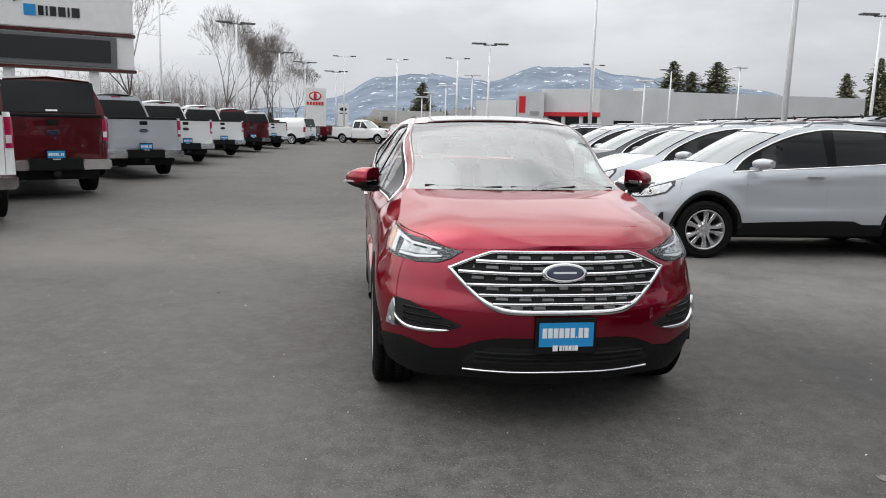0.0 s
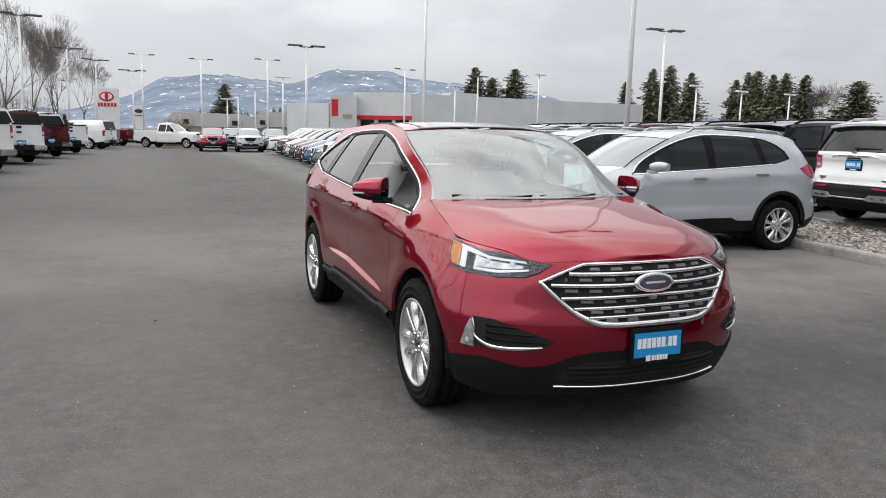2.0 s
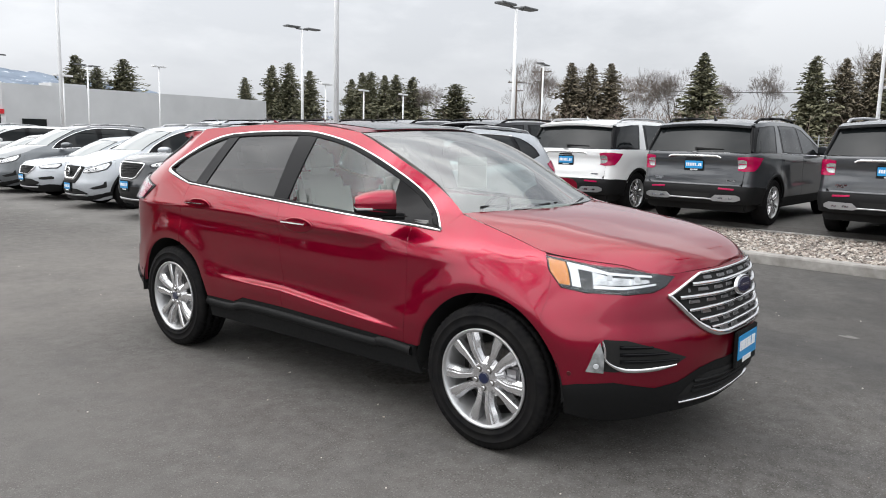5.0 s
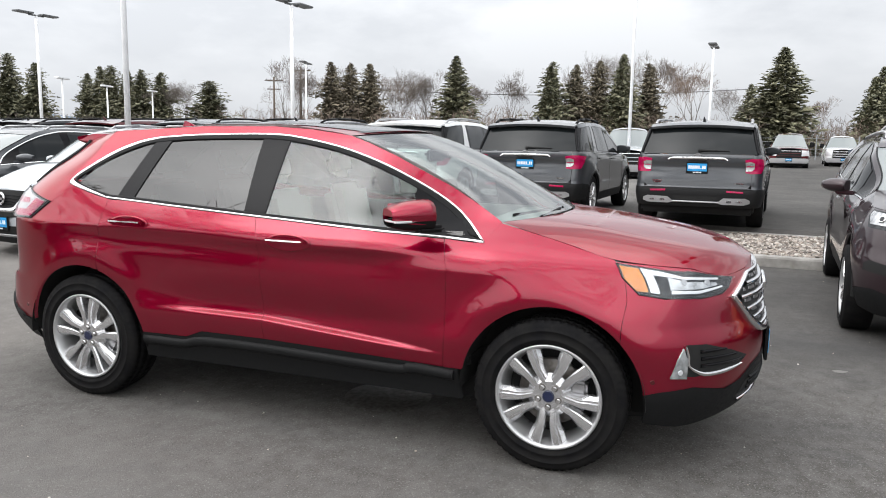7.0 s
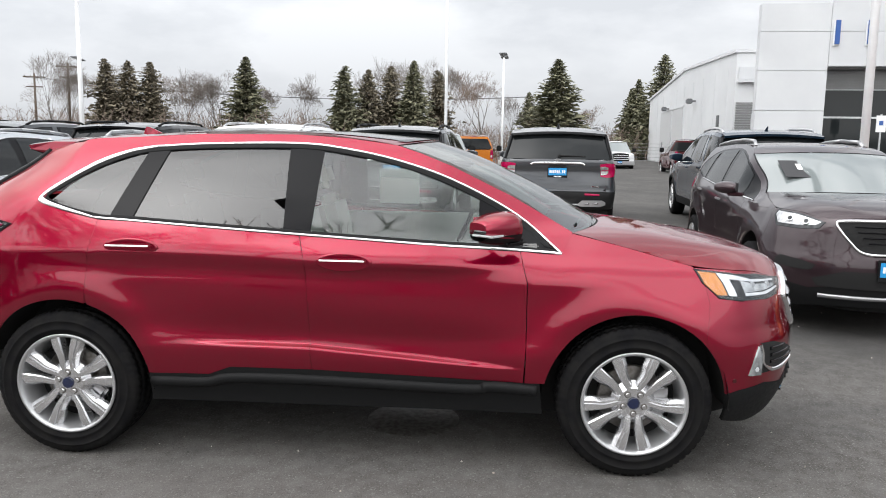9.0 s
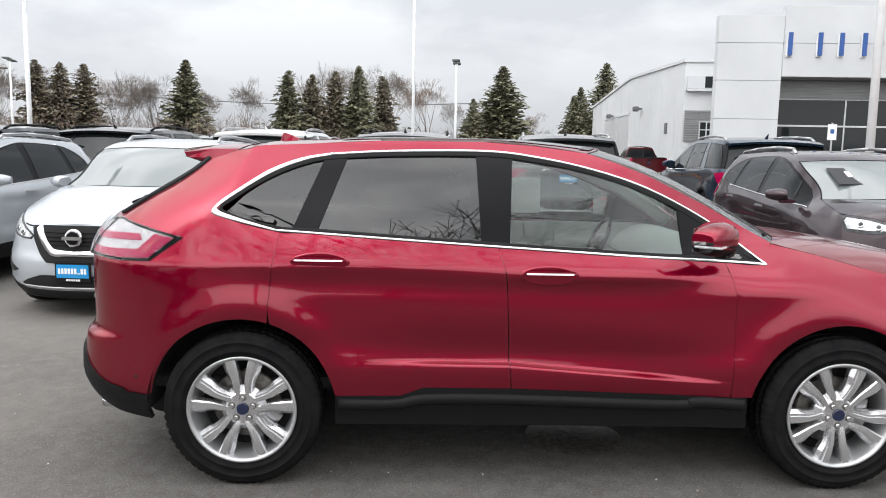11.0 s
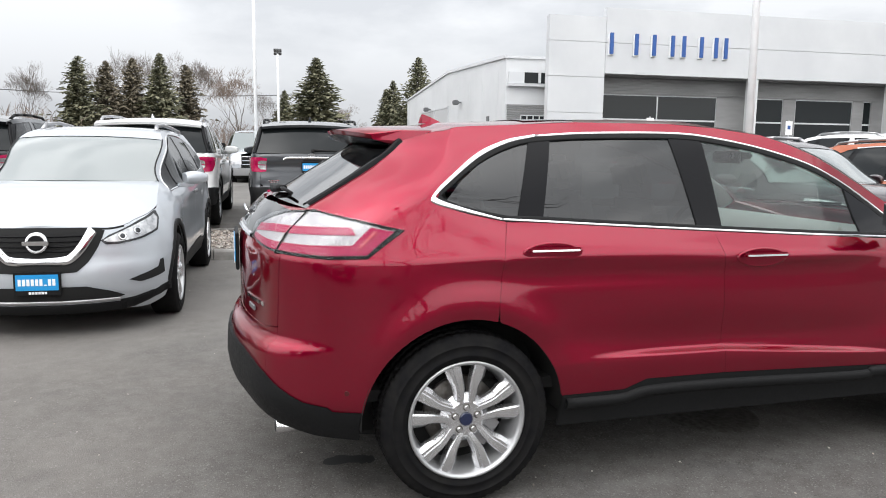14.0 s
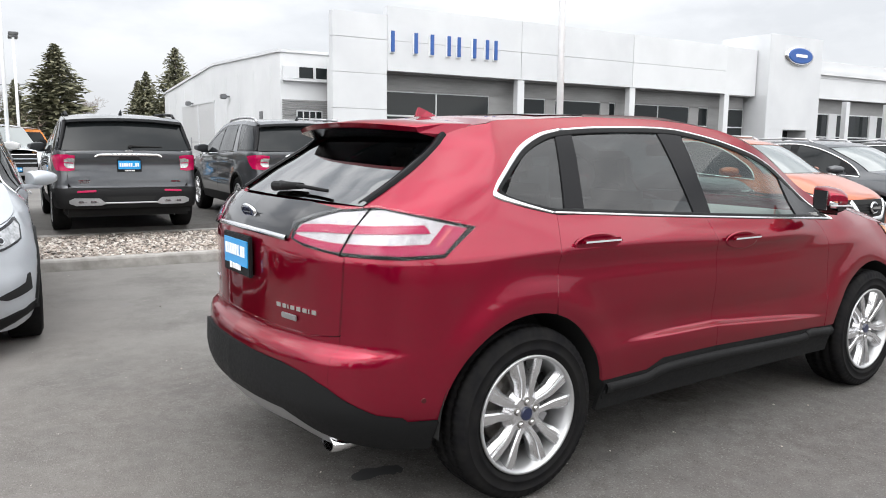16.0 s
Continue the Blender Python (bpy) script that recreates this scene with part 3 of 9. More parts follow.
# ---- the crossover body ----
CAR_OUTLINE = [(0, -2.40), (0.25, -2.385), (0.5, -2.305), (0.70, -2.185), (0.853, -2.015), (0.924, -1.815), (0.941, -1.6), (0.944, -1.2), (0.942, -0.5), (0.942, 0.3), (0.946, 1.0), (0.95, 1.45), (0.94, 1.75), (0.90, 1.98), (0.82, 2.15), (0.68, 2.27), (0.48, 2.335), (0.25, 2.375), (0, 2.39)]
CAR_STATIONS = [
    (-1.75, [(0.15, 0.10), (0.3, 0.04), (0.45, 0.0), (0.6, 0.0), (0.75, 0.015), (0.88, 0.05), (0.95, 0.08), (1.02, 0.115), (1.1, 0.19), (1.2, 0.30), (1.8, 0.5)]),
    (-1.05, [(0.15, 0.09), (0.33, 0.045), (0.45, 0.01), (0.58, 0.0), (0.7, 0.012), (0.85, 0.02), (0.95, 0.022), (1.03, 0.055), (1.085, 0.105), (1.13, 0.155), (1.18, 0.21), (1.3, 0.29), (1.45, 0.36), (1.8, 0.5)]),
    (-0.35, [(0.15, 0.09), (0.33, 0.05), (0.45, 0.012), (0.55, 0.0), (0.595, 0.004), (0.67, 0.015), (0.78, 0.012), (0.88, 0.013), (0.95, 0.017), (0.985, 0.014), (1.02, 0.0), (1.05, 0.007), (1.10, 0.036), (1.15, 0.070), (1.2, 0.0955), (1.35, 0.1765), (1.5, 0.2655), (1.58, 0.317), (1.64, 0.365), (1.8, 0.48)]),
    (1.0, [(0.15, 0.09), (0.33, 0.05), (0.45, 0.012), (0.58, 0.0), (0.625, 0.005), (0.70, 0.013), (0.8, 0.010), (0.9, 0.010), (0.98, 0.016), (1.015, 0.013), (1.05, 0.0), (1.075, 0.007), (1.12, 0.026), (1.18, 0.055), (1.24, 0.0885), (1.35, 0.1535), (1.5, 0.250), (1.58, 0.311), (1.64, 0.365), (1.8, 0.48)]),
    (1.8, [(0.15, 0.10), (0.33, 0.04), (0.45, 0.008), (0.6, 0.004), (0.7, 0.004), (0.8, 0.005), (0.95, 0.006), (1.06, 0.011), (1.1, 0.025), (1.18, 0.05), (1.25, 0.075), (1.32, 0.105), (1.42, 0.17), (1.52, 0.25), (1.6, 0.32), (1.8, 0.46)]),
]
CAR_NOSE = [(0.15, 0.16), (0.25, 0.09), (0.34, 0.045), (0.45, 0.015), (0.58, 0.0), (0.66, 0.005), (0.75, 0.03), (0.86, 0.045), (0.95, 0.075), (1.0, 0.11), (1.06, 0.19), (1.2, 0.3), (1.8, 0.5)]
CAR_LEDGE = [(0.15, 0.046), (0.55, 0.046), (0.665, 0.043), (0.69, 0.034), (0.714, 0.008), (0.74, 0.0), (0.9, 0.0)]
CAR_TAIL = [(0.15, -0.266), (0.3, -0.166), (0.4, -0.091), (0.5, -0.056), (0.60, -0.060), (0.78, -0.068), (0.9, -0.067), (1.05, -0.065), (1.12, -0.08), (1.19, -0.115), (1.25, -0.17), (1.32, -0.255), (1.36, -0.30), (1.45, -0.42), (1.5, -0.465), (1.55, -0.49), (1.6, -0.55), (1.8, -0.65)]
FRONT_HUB, REAR_HUB, HUB_UP, ARCH = -1.4245, 1.4245, 0.375, 0.445

HOOD_LINE = [("f", 0.0, 0.968), ("f", 0.22, 0.968), ("f", 0.38, 0.964), ("f", 0.50, 0.957), ("f", 0.62, 0.975), ("y", -2.03, 0.998), ("y", -1.86, 1.018), ("y", -1.69, 1.038), ("y", -1.5, 1.085), ("y", -1.3, 1.135), ("y", -1.12, 1.178)]
HOOD_DROP = [0.0, 0.0, 0.0, -0.01, -0.03, -0.08, -0.14, -0.19, -0.21, -0.22, -0.21]
HOOD_CENTRE = [(-2.36, 0.968), (-2.30, 0.995), (-2.22, 1.035), (-2.05, 1.085), (-1.8, 1.13), (-1.55, 1.165), (-1.3, 1.185), (-1.0, 1.19)]
A_LINE = [(-1.12, 1.182), (-0.83, 1.345), (-0.52, 1.495), (-0.35, 1.56), (-0.22, 1.60)]
ROOF_EDGE = [(-0.22, 1.60), (0.04, 1.632), (0.3, 1.648), (0.8, 1.645), (1.2, 1.622), (1.5, 1.588), (1.64, 1.553)]
ROOF_CENTRE = [(-0.40, 1.602), (-0.1, 1.642), (0.3, 1.671), (0.8, 1.671), (1.2, 1.653), (1.5, 1.624), (1.8, 1.595)]
C_LINE = [(2.06, 1.262), (1.9, 1.36), (1.72, 1.475), (1.64, 1.553)]
BELT = [(-1.06, 1.088), (-0.88, 1.10), (0.23, 1.16), (1.07, 1.21), (1.27, 1.222)]
DLO_TOP = [(1.56, 1.30), (1.47, 1.39), (1.32, 1.49), (1.17, 1.55), (1.03, 1.577), (0.74, 1.595), (0.29, 1.602), (0.04, 1.578), (-0.24, 1.522), (-0.52, 1.43), (-0.83, 1.27), (-1.06, 1.088)]
FRONT_LOW = [("f", 0.0, 0.525), ("f", 0.30, 0.525), ("f", 0.41, 0.505), ("f", 0.53, 0.45), ("f", 0.64, 0.432), ("f", 0.80, 0.468), ("y", -1.93, 0.452), ("y", -1.862, 0.435)]
REAR_LOW = [("y", 1.868, 0.435), ("y", 1.985, 0.437), ("y", 2.005, 0.455), ("y", 2.10, 0.473), ("r", 0.80, 0.497), ("r", 0.75, 0.535), ("r", 0.70, 0.570), ("r", 0.60, 0.608), ("r", 0.45, 0.628), ("r", 0.0, 0.636)]


def arch_line(hub, a0, a1, n=22, r=ARCH):
    """Points of a wheel arch; angles from straight back, over the top, to the front."""
    return [("y", hub + r * math.cos(a), 0.37 + r * math.sin(a)) for a in np.linspace(radians(a0), radians(a1), n)]


def body_loops():
    low = [p for p in FRONT_LOW]
    f_up = arch_line(FRONT_HUB, 171, 137.1, 8)
    f_top = arch_line(FRONT_HUB, 136.5, 12, 24)
    r_top = arch_line(REAR_HUB, 106, 8.5, 20)
    r_front = arch_line(REAR_HUB, 170, 108, 12)
    loops = {
        "front_bumper": low + f_up + [("y", -1.769, 0.86), ("y", -1.704, 1.03)] + HOOD_LINE[6::-1],
        "front_fender": f_top + [("y", -0.893, 0.462), ("y", -0.897, 0.62), ("y", -0.897, 0.95), ("y", -0.858, 1.104), ("y", -1.06, 1.088), ("y", -1.12, 1.176)] + HOOD_LINE[-2:6:-1] + [("y", -1.700, 1.030), ("y", -1.7655, 0.86)],
        "front_door": [("y", -0.885, 0.463), ("y", -0.5, 0.476), ("y", 0.153, 0.494), ("y", 0.166, 0.62), ("y", 0.182, 0.95), ("y", 0.192, 1.05), ("y", 0.225, 1.158), ("y", -0.853, 1.102), ("y", -0.8925, 0.95), ("y", -0.8925, 0.62)],
        "rear_door": [("y", 0.158, 0.494), ("y", 0.57, 0.494), ("y", 0.68, 0.451)] + [("y", 0.986, 0.449)] + r_front + [("y", 1.295, 0.86), ("y", 1.275, 1.05), ("y", 1.245, 1.218), ("y", 1.07, 1.208), ("y", 0.230, 1.159), ("y", 0.197, 1.05), ("y", 0.187, 0.95), ("y", 0.171, 0.62)],
        "quarter_panel": r_top + REAR_LOW[:7] + [("r", 0.70, 0.74), ("r", 0.71, 0.9), ("r", 0.715, 1.08), ("r", 0.70, 1.20)] + [("y", *p) for p in C_LINE] + [("y", *p) for p in ROOF_EDGE[-2:3:-1]] + [("y", 1.03, 1.577), ("y", 1.17, 1.55), ("y", 1.32, 1.49), ("y", 1.47, 1.39), ("y", 1.56, 1.30), ("y", 1.27, 1.222), ("y", 1.2495, 1.218), ("y", 1.2795, 1.05), ("y", 1.2995, 0.86)],
        "roof_rail": [("y", *p) for p in DLO_TOP[4:]] + [("y", *p) for p in A_LINE[:-1]] + [("y", *p) for p in ROOF_EDGE[:5]],
        "rear_bumper": [("r", 0.698, 0.572), ("r", 0.697, 0.762), ("r", 0.58, 0.748), ("r", 0.0, 0.752), ("r", 0.0, 0.636), ("r", 0.45, 0.628), ("r", 0.60, 0.608)],
        "tailgate": [("r", 0.0, 0.757), ("r", 0.58, 0.753), ("r", 0.693, 0.768), ("r", 0.703, 0.9), ("r", 0.708, 1.08), ("r", 0.69, 1.20), ("r", 0.66, 1.258), ("r", 0.35, 1.262), ("r", 0.0, 1.264)],
        "sill_cladding": [("y", 0.984, 0.443), ("y", 0.68, 0.446), ("y", 0.57, 0.489), ("y", 0.17, 0.489), ("y", -0.5, 0.472), ("y", -0.965, 0.458), ("y", -0.985, 0.30), ("y", 0.99, 0.30)],
        "front_cladding": [("f", 0.0, 0.522), ("f", 0.30, 0.522), ("f", 0.41, 0.502), ("f", 0.53, 0.447), ("f", 0.64, 0.429), ("f", 0.80, 0.465), ("y", -1.93, 0.449), ("y", -1.864, 0.432), ("y", -1.86, 0.29), ("y", -2.0, 0.255), ("f", 0.7, 0.255), ("f", 0.52, 0.285), ("f", 0.0, 0.30)],
        "rear_cladding": [(k, a + (0.002 if k == "y" and a < 1.9 else 0), z - 0.003) for k, a, z in REAR_LOW] + [("r", 0.0, 0.44), ("r", 0.45, 0.44), ("r", 0.66, 0.365), ("y", 2.04, 0.318), ("y", 1.87, 0.305)],
    }
    return loops


GLASS_LOOPS = {
    "front_window": [("y", -0.66, 1.117), ("y", -0.655, 1.332), ("y", -0.52, 1.405), ("y", -0.24, 1.498), ("y", 0.04, 1.556), ("y", 0.158, 1.574), ("y", 0.186, 1.163)],
    "rear_window": [("y", 0.298, 1.169), ("y", 0.318, 1.583), ("y", 0.74, 1.572), ("y", 0.965, 1.560), ("y", 1.09, 1.216)],
    "quarter_window": [("y", 1.185, 1.227), ("y", 1.06, 1.549), ("y", 1.17, 1.525), ("y", 1.30, 1.468), ("y", 1.43, 1.378), ("y", 1.505, 1.302), ("y", 1.27, 1.232)],
}
PILLAR_LOOPS = {
    "mirror_sail": [("y", -1.04, 1.094), ("y", -0.84, 1.25), ("y", -0.655, 1.345), ("y", -0.655, 1.112)],
    "door_pillar": [("y", 0.176, 1.158), ("y", 0.150, 1.587), ("y", 0.33, 1.592), ("y", 0.308, 1.165)],
    "rear_door_frame": [("y", 1.08, 1.209), ("y", 0.955, 1.573), ("y", 1.065, 1.560), ("y", 1.195, 1.221)],
}


def hood_sheet(shell, across=24, along=40, gap=0.004):
    line = np.array([shell.raw(*q) for q in shell.points(HOOD_LINE)])
    sz = np.array(shell.points(HOOD_LINE))
    t = np.linspace(0, 1, len(HOOD_LINE))
    tab_s, tab_z, tab_d = smooth_table(list(zip(t, sz[:, 0]))), smooth_table(list(zip(t, sz[:, 1]))), smooth_table(list(zip(t, HOOD_DROP)))
    top = smooth_table(HOOD_CENTRE)

    def fn(u, v):
        e = shell.at(float(tab_s(u)), float(tab_z(u)), 0.0)
        q = 2 * v - 1
        xe = max(0.0, e[0] - gap)
        y = e[1] + float(tab_d(u)) * (1 - q * q)
        yc = e[1] + float(tab_d(u))
        rise = max(0.0, float(top(yc)) - e[2])
        k = abs(q)
        # flat middle with a soft ridge near each side, falling to the shut line
        shape = 1 - k**4.0 + 0.10 * math.exp(-(((k - 0.66) / 0.14) ** 2)) * min(1, u * 2)
        return np.array((xe * q, y, e[2] + 0.002 + rise * shape))
    return sheet(fn, along, across)


def pane(shell, line, bulge0, bulge1, crown, across=16, along=12, sink=0.0, inset=0.0):
    """A curved pane (or roof) that spans from side to side between the two copies of a line on the skin."""
    sz = shell.points([("y", *p) for p in line])
    t = np.linspace(0, 1, len(line))
    ts, tz = smooth_table(list(zip(t, [p[0] for p in sz]))), smooth_table(list(zip(t, [p[1] for p in sz])))

    def fn(u, v):
        e = shell.at(float(ts(u)), float(tz(u)), -sink)
        q = 2 * v - 1
        b = bulge0 + (bulge1 - bulge0) * u
        c = crown(u) if callable(crown) else crown
        return np.array(((e[0] - inset) * q, e[1] + b * (1 - q * q), e[2] + c * (1 - abs(q) ** 2.4)))
    v, f = sheet(fn, along, across)
    a, b, c = (np.array(v[k]) for k in f[len(f) // 2][:3])
    return v, (f if np.cross(b - a, c - b)[2] > 0 else [q[::-1] for q in f])


def make_shell(warp=None, crease=1.0):
    return Shell(CAR_OUTLINE, CAR_STATIONS, CAR_NOSE, CAR_TAIL, (FRONT_HUB, REAR_HUB), 0.945, warp=warp, crease=crease, ledge=CAR_LEDGE)


def tyre_profile(R, r, half, detail=True):
    p = [(r, -half * 0.80), (r + 0.012, -half * 0.90), (r + 0.03, -half * 0.99), (r + 0.034, -half * 1.03), (r + 0.040, -half * 1.03), (r + 0.044, -half * 1.0), (r + 0.074, -half * 1.0), (r + 0.076, -half * 1.02), (r + 0.080, -half * 1.02), (r + 0.082, -half * 0.99), (R - 0.032, -half * 0.96), (R - 0.018, -half * 0.92), (R - 0.004, -half * 0.80)]
    if detail:
        for c in (-0.5, 0.0, 0.5):
            p += [(R, half * (c - 0.06)), (R - 0.008, half * (c - 0.05)), (R - 0.008, half * (c + 0.05)), (R, half * (c + 0.06))]
    p += [(R - 0.004, half * 0.80), (R - 0.018, half * 0.92), (R - 0.045, half * 0.99), (R - 0.05 - 0.02, half * 1.0), (r + 0.05, half * 1.0), (r + 0.012, half * 0.90), (r, half * 0.80)]
    return p


def spoke_bm(bm, mid, sgn, r0, r1, face, depth, n=8):
    """One wheel spoke of a pair: a sheer wall along the pair's slot, a bright face, a step and a sloped flank on the open side; the outer face looks along -x."""
    rows = []
    for i in range(n + 1):
        t = i / n
        r = r0 + (r1 - r0) * t
        # each pair runs side by side past its nut, then opens towards the rim
        a = mid + sgn * math.atan2(float(np.interp(r, (0.06, 0.10, 0.125, 0.15, 0.19, 0.25), (0.031, 0.032, 0.034, 0.038, 0.0525, 0.069))), r)
        w = float(np.interp(r, (0.06, 0.10, 0.15, 0.19, 0.25), (0.040, 0.044, 0.050, 0.063, 0.069)))
        dish = face + 0.018 * (1 - t) ** 2 + 0.006 * t ** 3
        c, s = math.cos(a), math.sin(a)
        row = []
        for k, d in ((-0.5, depth), (-0.5, 0.006), (-0.40, 0.0), (0.02, 0.0), (0.07, 0.008), (0.24, 0.008), (0.5, 0.026), (0.5, depth)):
            off = k * w * sgn
            row.append(bm.verts.new((dish + d, r * c - off * s, r * s + off * c)))
        rows.append(row)
    for p, q in zip(rows[:-1], rows[1:]):
        for j in range(7):
            bm.faces.new((p[j], q[j], q[j + 1], p[j + 1]))
    bm.faces.new(rows[0])
    bm.faces.new(rows[-1][::-1])
    bmesh.ops.recalc_face_normals(bm, faces=bm.faces)


def hub_bm(x, sides):
    """The wheel's middle: a flat face whose edge slopes back between the spokes."""
    bm = bmesh.new()
    rings = []
    for r, h in ((0.030, 0.026), (0.074, 0.026), (0.080, 0.030), (0.108, 0.056), (0.108, 0.080)):
        rings.append([bm.verts.new((x + h, r * math.cos(2 * math.pi * i / sides), r * math.sin(2 * math.pi * i / sides))) for i in range(sides)])
    for p, q in zip(rings[:-1], rings[1:]):
        for i in range(sides):
            bm.faces.new((p[i], p[(i + 1) % sides], q[(i + 1) % sides], q[i]))
    bm.faces.new(rings[-1][::-1])
    bmesh.ops.recalc_face_normals(bm, faces=bm.faces)
    return bm


def wheel_parts(detail):
    """Meshes of one wheel about its hub, outer face towards -x: tyre, rim, spokes, hub cap, nuts, brake disc."""
    R, half, rim = 0.376, 0.122, 0.252
    single = detail
    detail = detail is True
    v, f = revolve(tyre_profile(R, rim - 0.004, half, detail), 240 if detail else 28)
    if detail:
        # cross grooves between the tread blocks, slanted over the shoulder
        cut = []
        for h, y, z in v:
            r, a = math.hypot(y, z), math.atan2(z, y) / (2 * math.pi) * 60
            deep = 0.008 if r > R - 0.035 and (a + abs(h) * 9) % 1 < 0.26 else 0.0
            cut.append((h, y * (1 - deep / r), z * (1 - deep / r)))
        v = cut
    out = [("tyre", mesh_of("tyre", v, [q[::-1] for q in f]), RUBBER)]
    x = -half
    lip = [(rim + 0.006, x + 0.012), (rim + 0.008, x + 0.004), (rim + 0.002, x + 0.0), (rim - 0.007, x + 0.004), (rim - 0.012, x + 0.018), (rim - 0.024, x + 0.05), (rim - 0.034, x + 0.14), (rim - 0.03, x + 0.2)]
    v, f = revolve(lip, 72 if detail else 28)
    out.append(("rim", mesh_of("rim", v, f), ALLOYDARK))
    # five pairs of spokes that open towards the rim
    whole = bmesh.new()
    for i in range(5):
        mid = 2 * math.pi * (i + 0.5) / 5 + math.pi / 2
        for sgn in (-1, 1):
            bm = bmesh.new() if single else whole
            spoke_bm(bm, mid, sgn, 0.062, rim - 0.006, x + 0.008, 0.052, 14 if detail else 6)
            for q in bm.faces:
                q.smooth = False
            if single:
                out.append(("spoke", bm, ALLOY))
    if not single:
        cyl_bm(whole, (x + 0.026, 0, 0), (x + 0.060, 0, 0), 0.078, 0.094, 12)
        out.append(("spokes", whole, ALLOY))
    else:
        out.append(("hub", hub_bm(x, 40 if detail else 12), ALLOY))
    bm = bmesh.new()
    cyl_bm(bm, (x + 0.017, 0, 0), (x + 0.034, 0, 0), 0.027, 0.031, 24)
    out.append(("hub_cap", bm, BADGEBLUE if detail else ALLOYDARK))
    if detail:
        for i in range(5):
            a = 2 * math.pi * (i + 0.5) / 5 + math.pi / 2
            p = (0.052 * math.cos(a), 0.052 * math.sin(a))
            out.append(("nut_recess", cyl_bm(bmesh.new(), (x + 0.0245, *p), (x + 0.04, *p), 0.0165, 0.0165, 14), IRON))
            out.append(("wheel_nut", cyl_bm(bmesh.new(), (x + 0.012, *p), (x + 0.04, *p), 0.0105, 0.0125, 6), CHROME))
        v, f = revolve([(0.05, x + 0.11), (0.16, x + 0.11), (0.165, x + 0.115), (0.165, x + 0.135)], 40)
        out.append(("brake_disc", mesh_of("brake_disc", v, f), IRON))
        bm = box(x + 0.075, x + 0.15, -0.175, -0.09, -0.075, 0.075, bevel=0.015)
        out.append(("brake_caliper", bm, SATIN))
    v, f = revolve([(0.02, x + 0.15), (rim - 0.02, x + 0.15)], 24)
    out.append(("drum_backing", mesh_of("drum_backing", v, f), DARK))
    return out


WHEELS = {}


def add_wheels(car, hubs, half_track, up, detail, scale=1.0, face_material=None):
    """Four wheels of a car: tyre and rim under each."""
    key = detail
    if key not in WHEELS:
        WHEELS[key] = [(n, me, m) for n, me, m in wheel_parts(detail)]
        fixed = []
        for n, me, m in WHEELS[key]:
            if isinstance(me, bmesh.types.BMesh):
                d = bpy.data.meshes.new(n)
                me.to_mesh(d)
                me.free()
                d.materials.append(None)
                me = d
            fixed.append((n, me, m))
        WHEELS[key] = sorted(fixed, key=lambda q: q[0] != ("rim" if detail else "spokes"))
    for y in hubs:
        for side in (-1, 1):
            top = None
            for n, me, m in WHEELS[key]:
                if face_material and n in ("spokes", "spoke", "rim"):
                    m = face_material
                if top is None:
                    top = part("wheel", me, m, car)
                    turn = 0 if side < 0 else 180
                    top.matrix_basis = pose(side * half_track, y, up, random.uniform(0, 72) if detail is not True else (36 if y > 0 else 0), 0, turn) @ Matrix.Scale(scale, 4)
                else:
                    part(n, me, m, top)


# ---- the red crossover in the aisle ----
def plate_parts(car, centre, turn, size=(0.305, 0.155), big=True, lean=0.0):
    """A blue dealer plate in a black holder; the dealer's name is drawn as plain bars."""
    m = Matrix.Translation(centre) @ pose(0, 0, 0, lean, 0, turn)
    w, h = size
    bm = box(-w / 2 - 0.012, w / 2 + 0.012, -0.003, 0.014, -h / 2 - 0.012, h / 2 + 0.012, bevel=0.004, m=m)
    top = part("licence_plate", bm, PLASTIC, car, "sky-blue dealer plate in a black holder")
    part("plate_face", box(-w / 2 + 0.004, w / 2 - 0.004, -0.007, -0.002, -h / 2 + (0.028 if big else 0.02), h / 2 - 0.012, bevel=0.001, m=m), PLATEBLUE, top)
    bm = bmesh.new()
    n = 9
    x = -w * 0.43
    for k in range(n):
        wide = w * (0.078 if k not in (6,) else 0.02)
        z0, z1 = (-h * 0.05, h * 0.26) if k not in (6,) else (-h * 0.05, h * 0.0)
        part("letter_bar", box(x, x + wide, -0.0085, -0.006, z0, z1, m=m), INKWHITE, top)
        x += wide + w * 0.022
    bm = bmesh.new()
    box_bm(bm, -w * 0.24, -w * 0.15, -0.0085, -0.006, -h * 0.46, -h * 0.28, m=m)
    x = -w * 0.12
    for wide in (0.05, 0.025, 0.05, 0.055, 0.025, 0.06):
        part("name_bar", box(x, x + w * wide, -0.0085, -0.006, -h * 0.45, -h * 0.29, m=m), INKWHITE, top)
        x += w * (wide + 0.013)
    part("dealer_mark", bm, INKWHITE, top)
    return top


def oval_bm(m, a, b, thick, n=36):
    bm = bmesh.new()
    rows = []
    for y, k in ((0.0, 1.0), (-thick * 0.7, 0.97), (-thick, 0.88)):
        rows.append([bm.verts.new(m @ Vector((a * k * math.cos(2 * math.pi * i / n), y, b * k * math.sin(2 * math.pi * i / n)))) for i in range(n)])
    for p, q in zip(rows[:-1], rows[1:]):
        for i in range(n):
            bm.faces.new((p[i], p[(i + 1) % n], q[(i + 1) % n], q[i])).smooth = True
    bm.faces.new(rows[-1])
    return bm


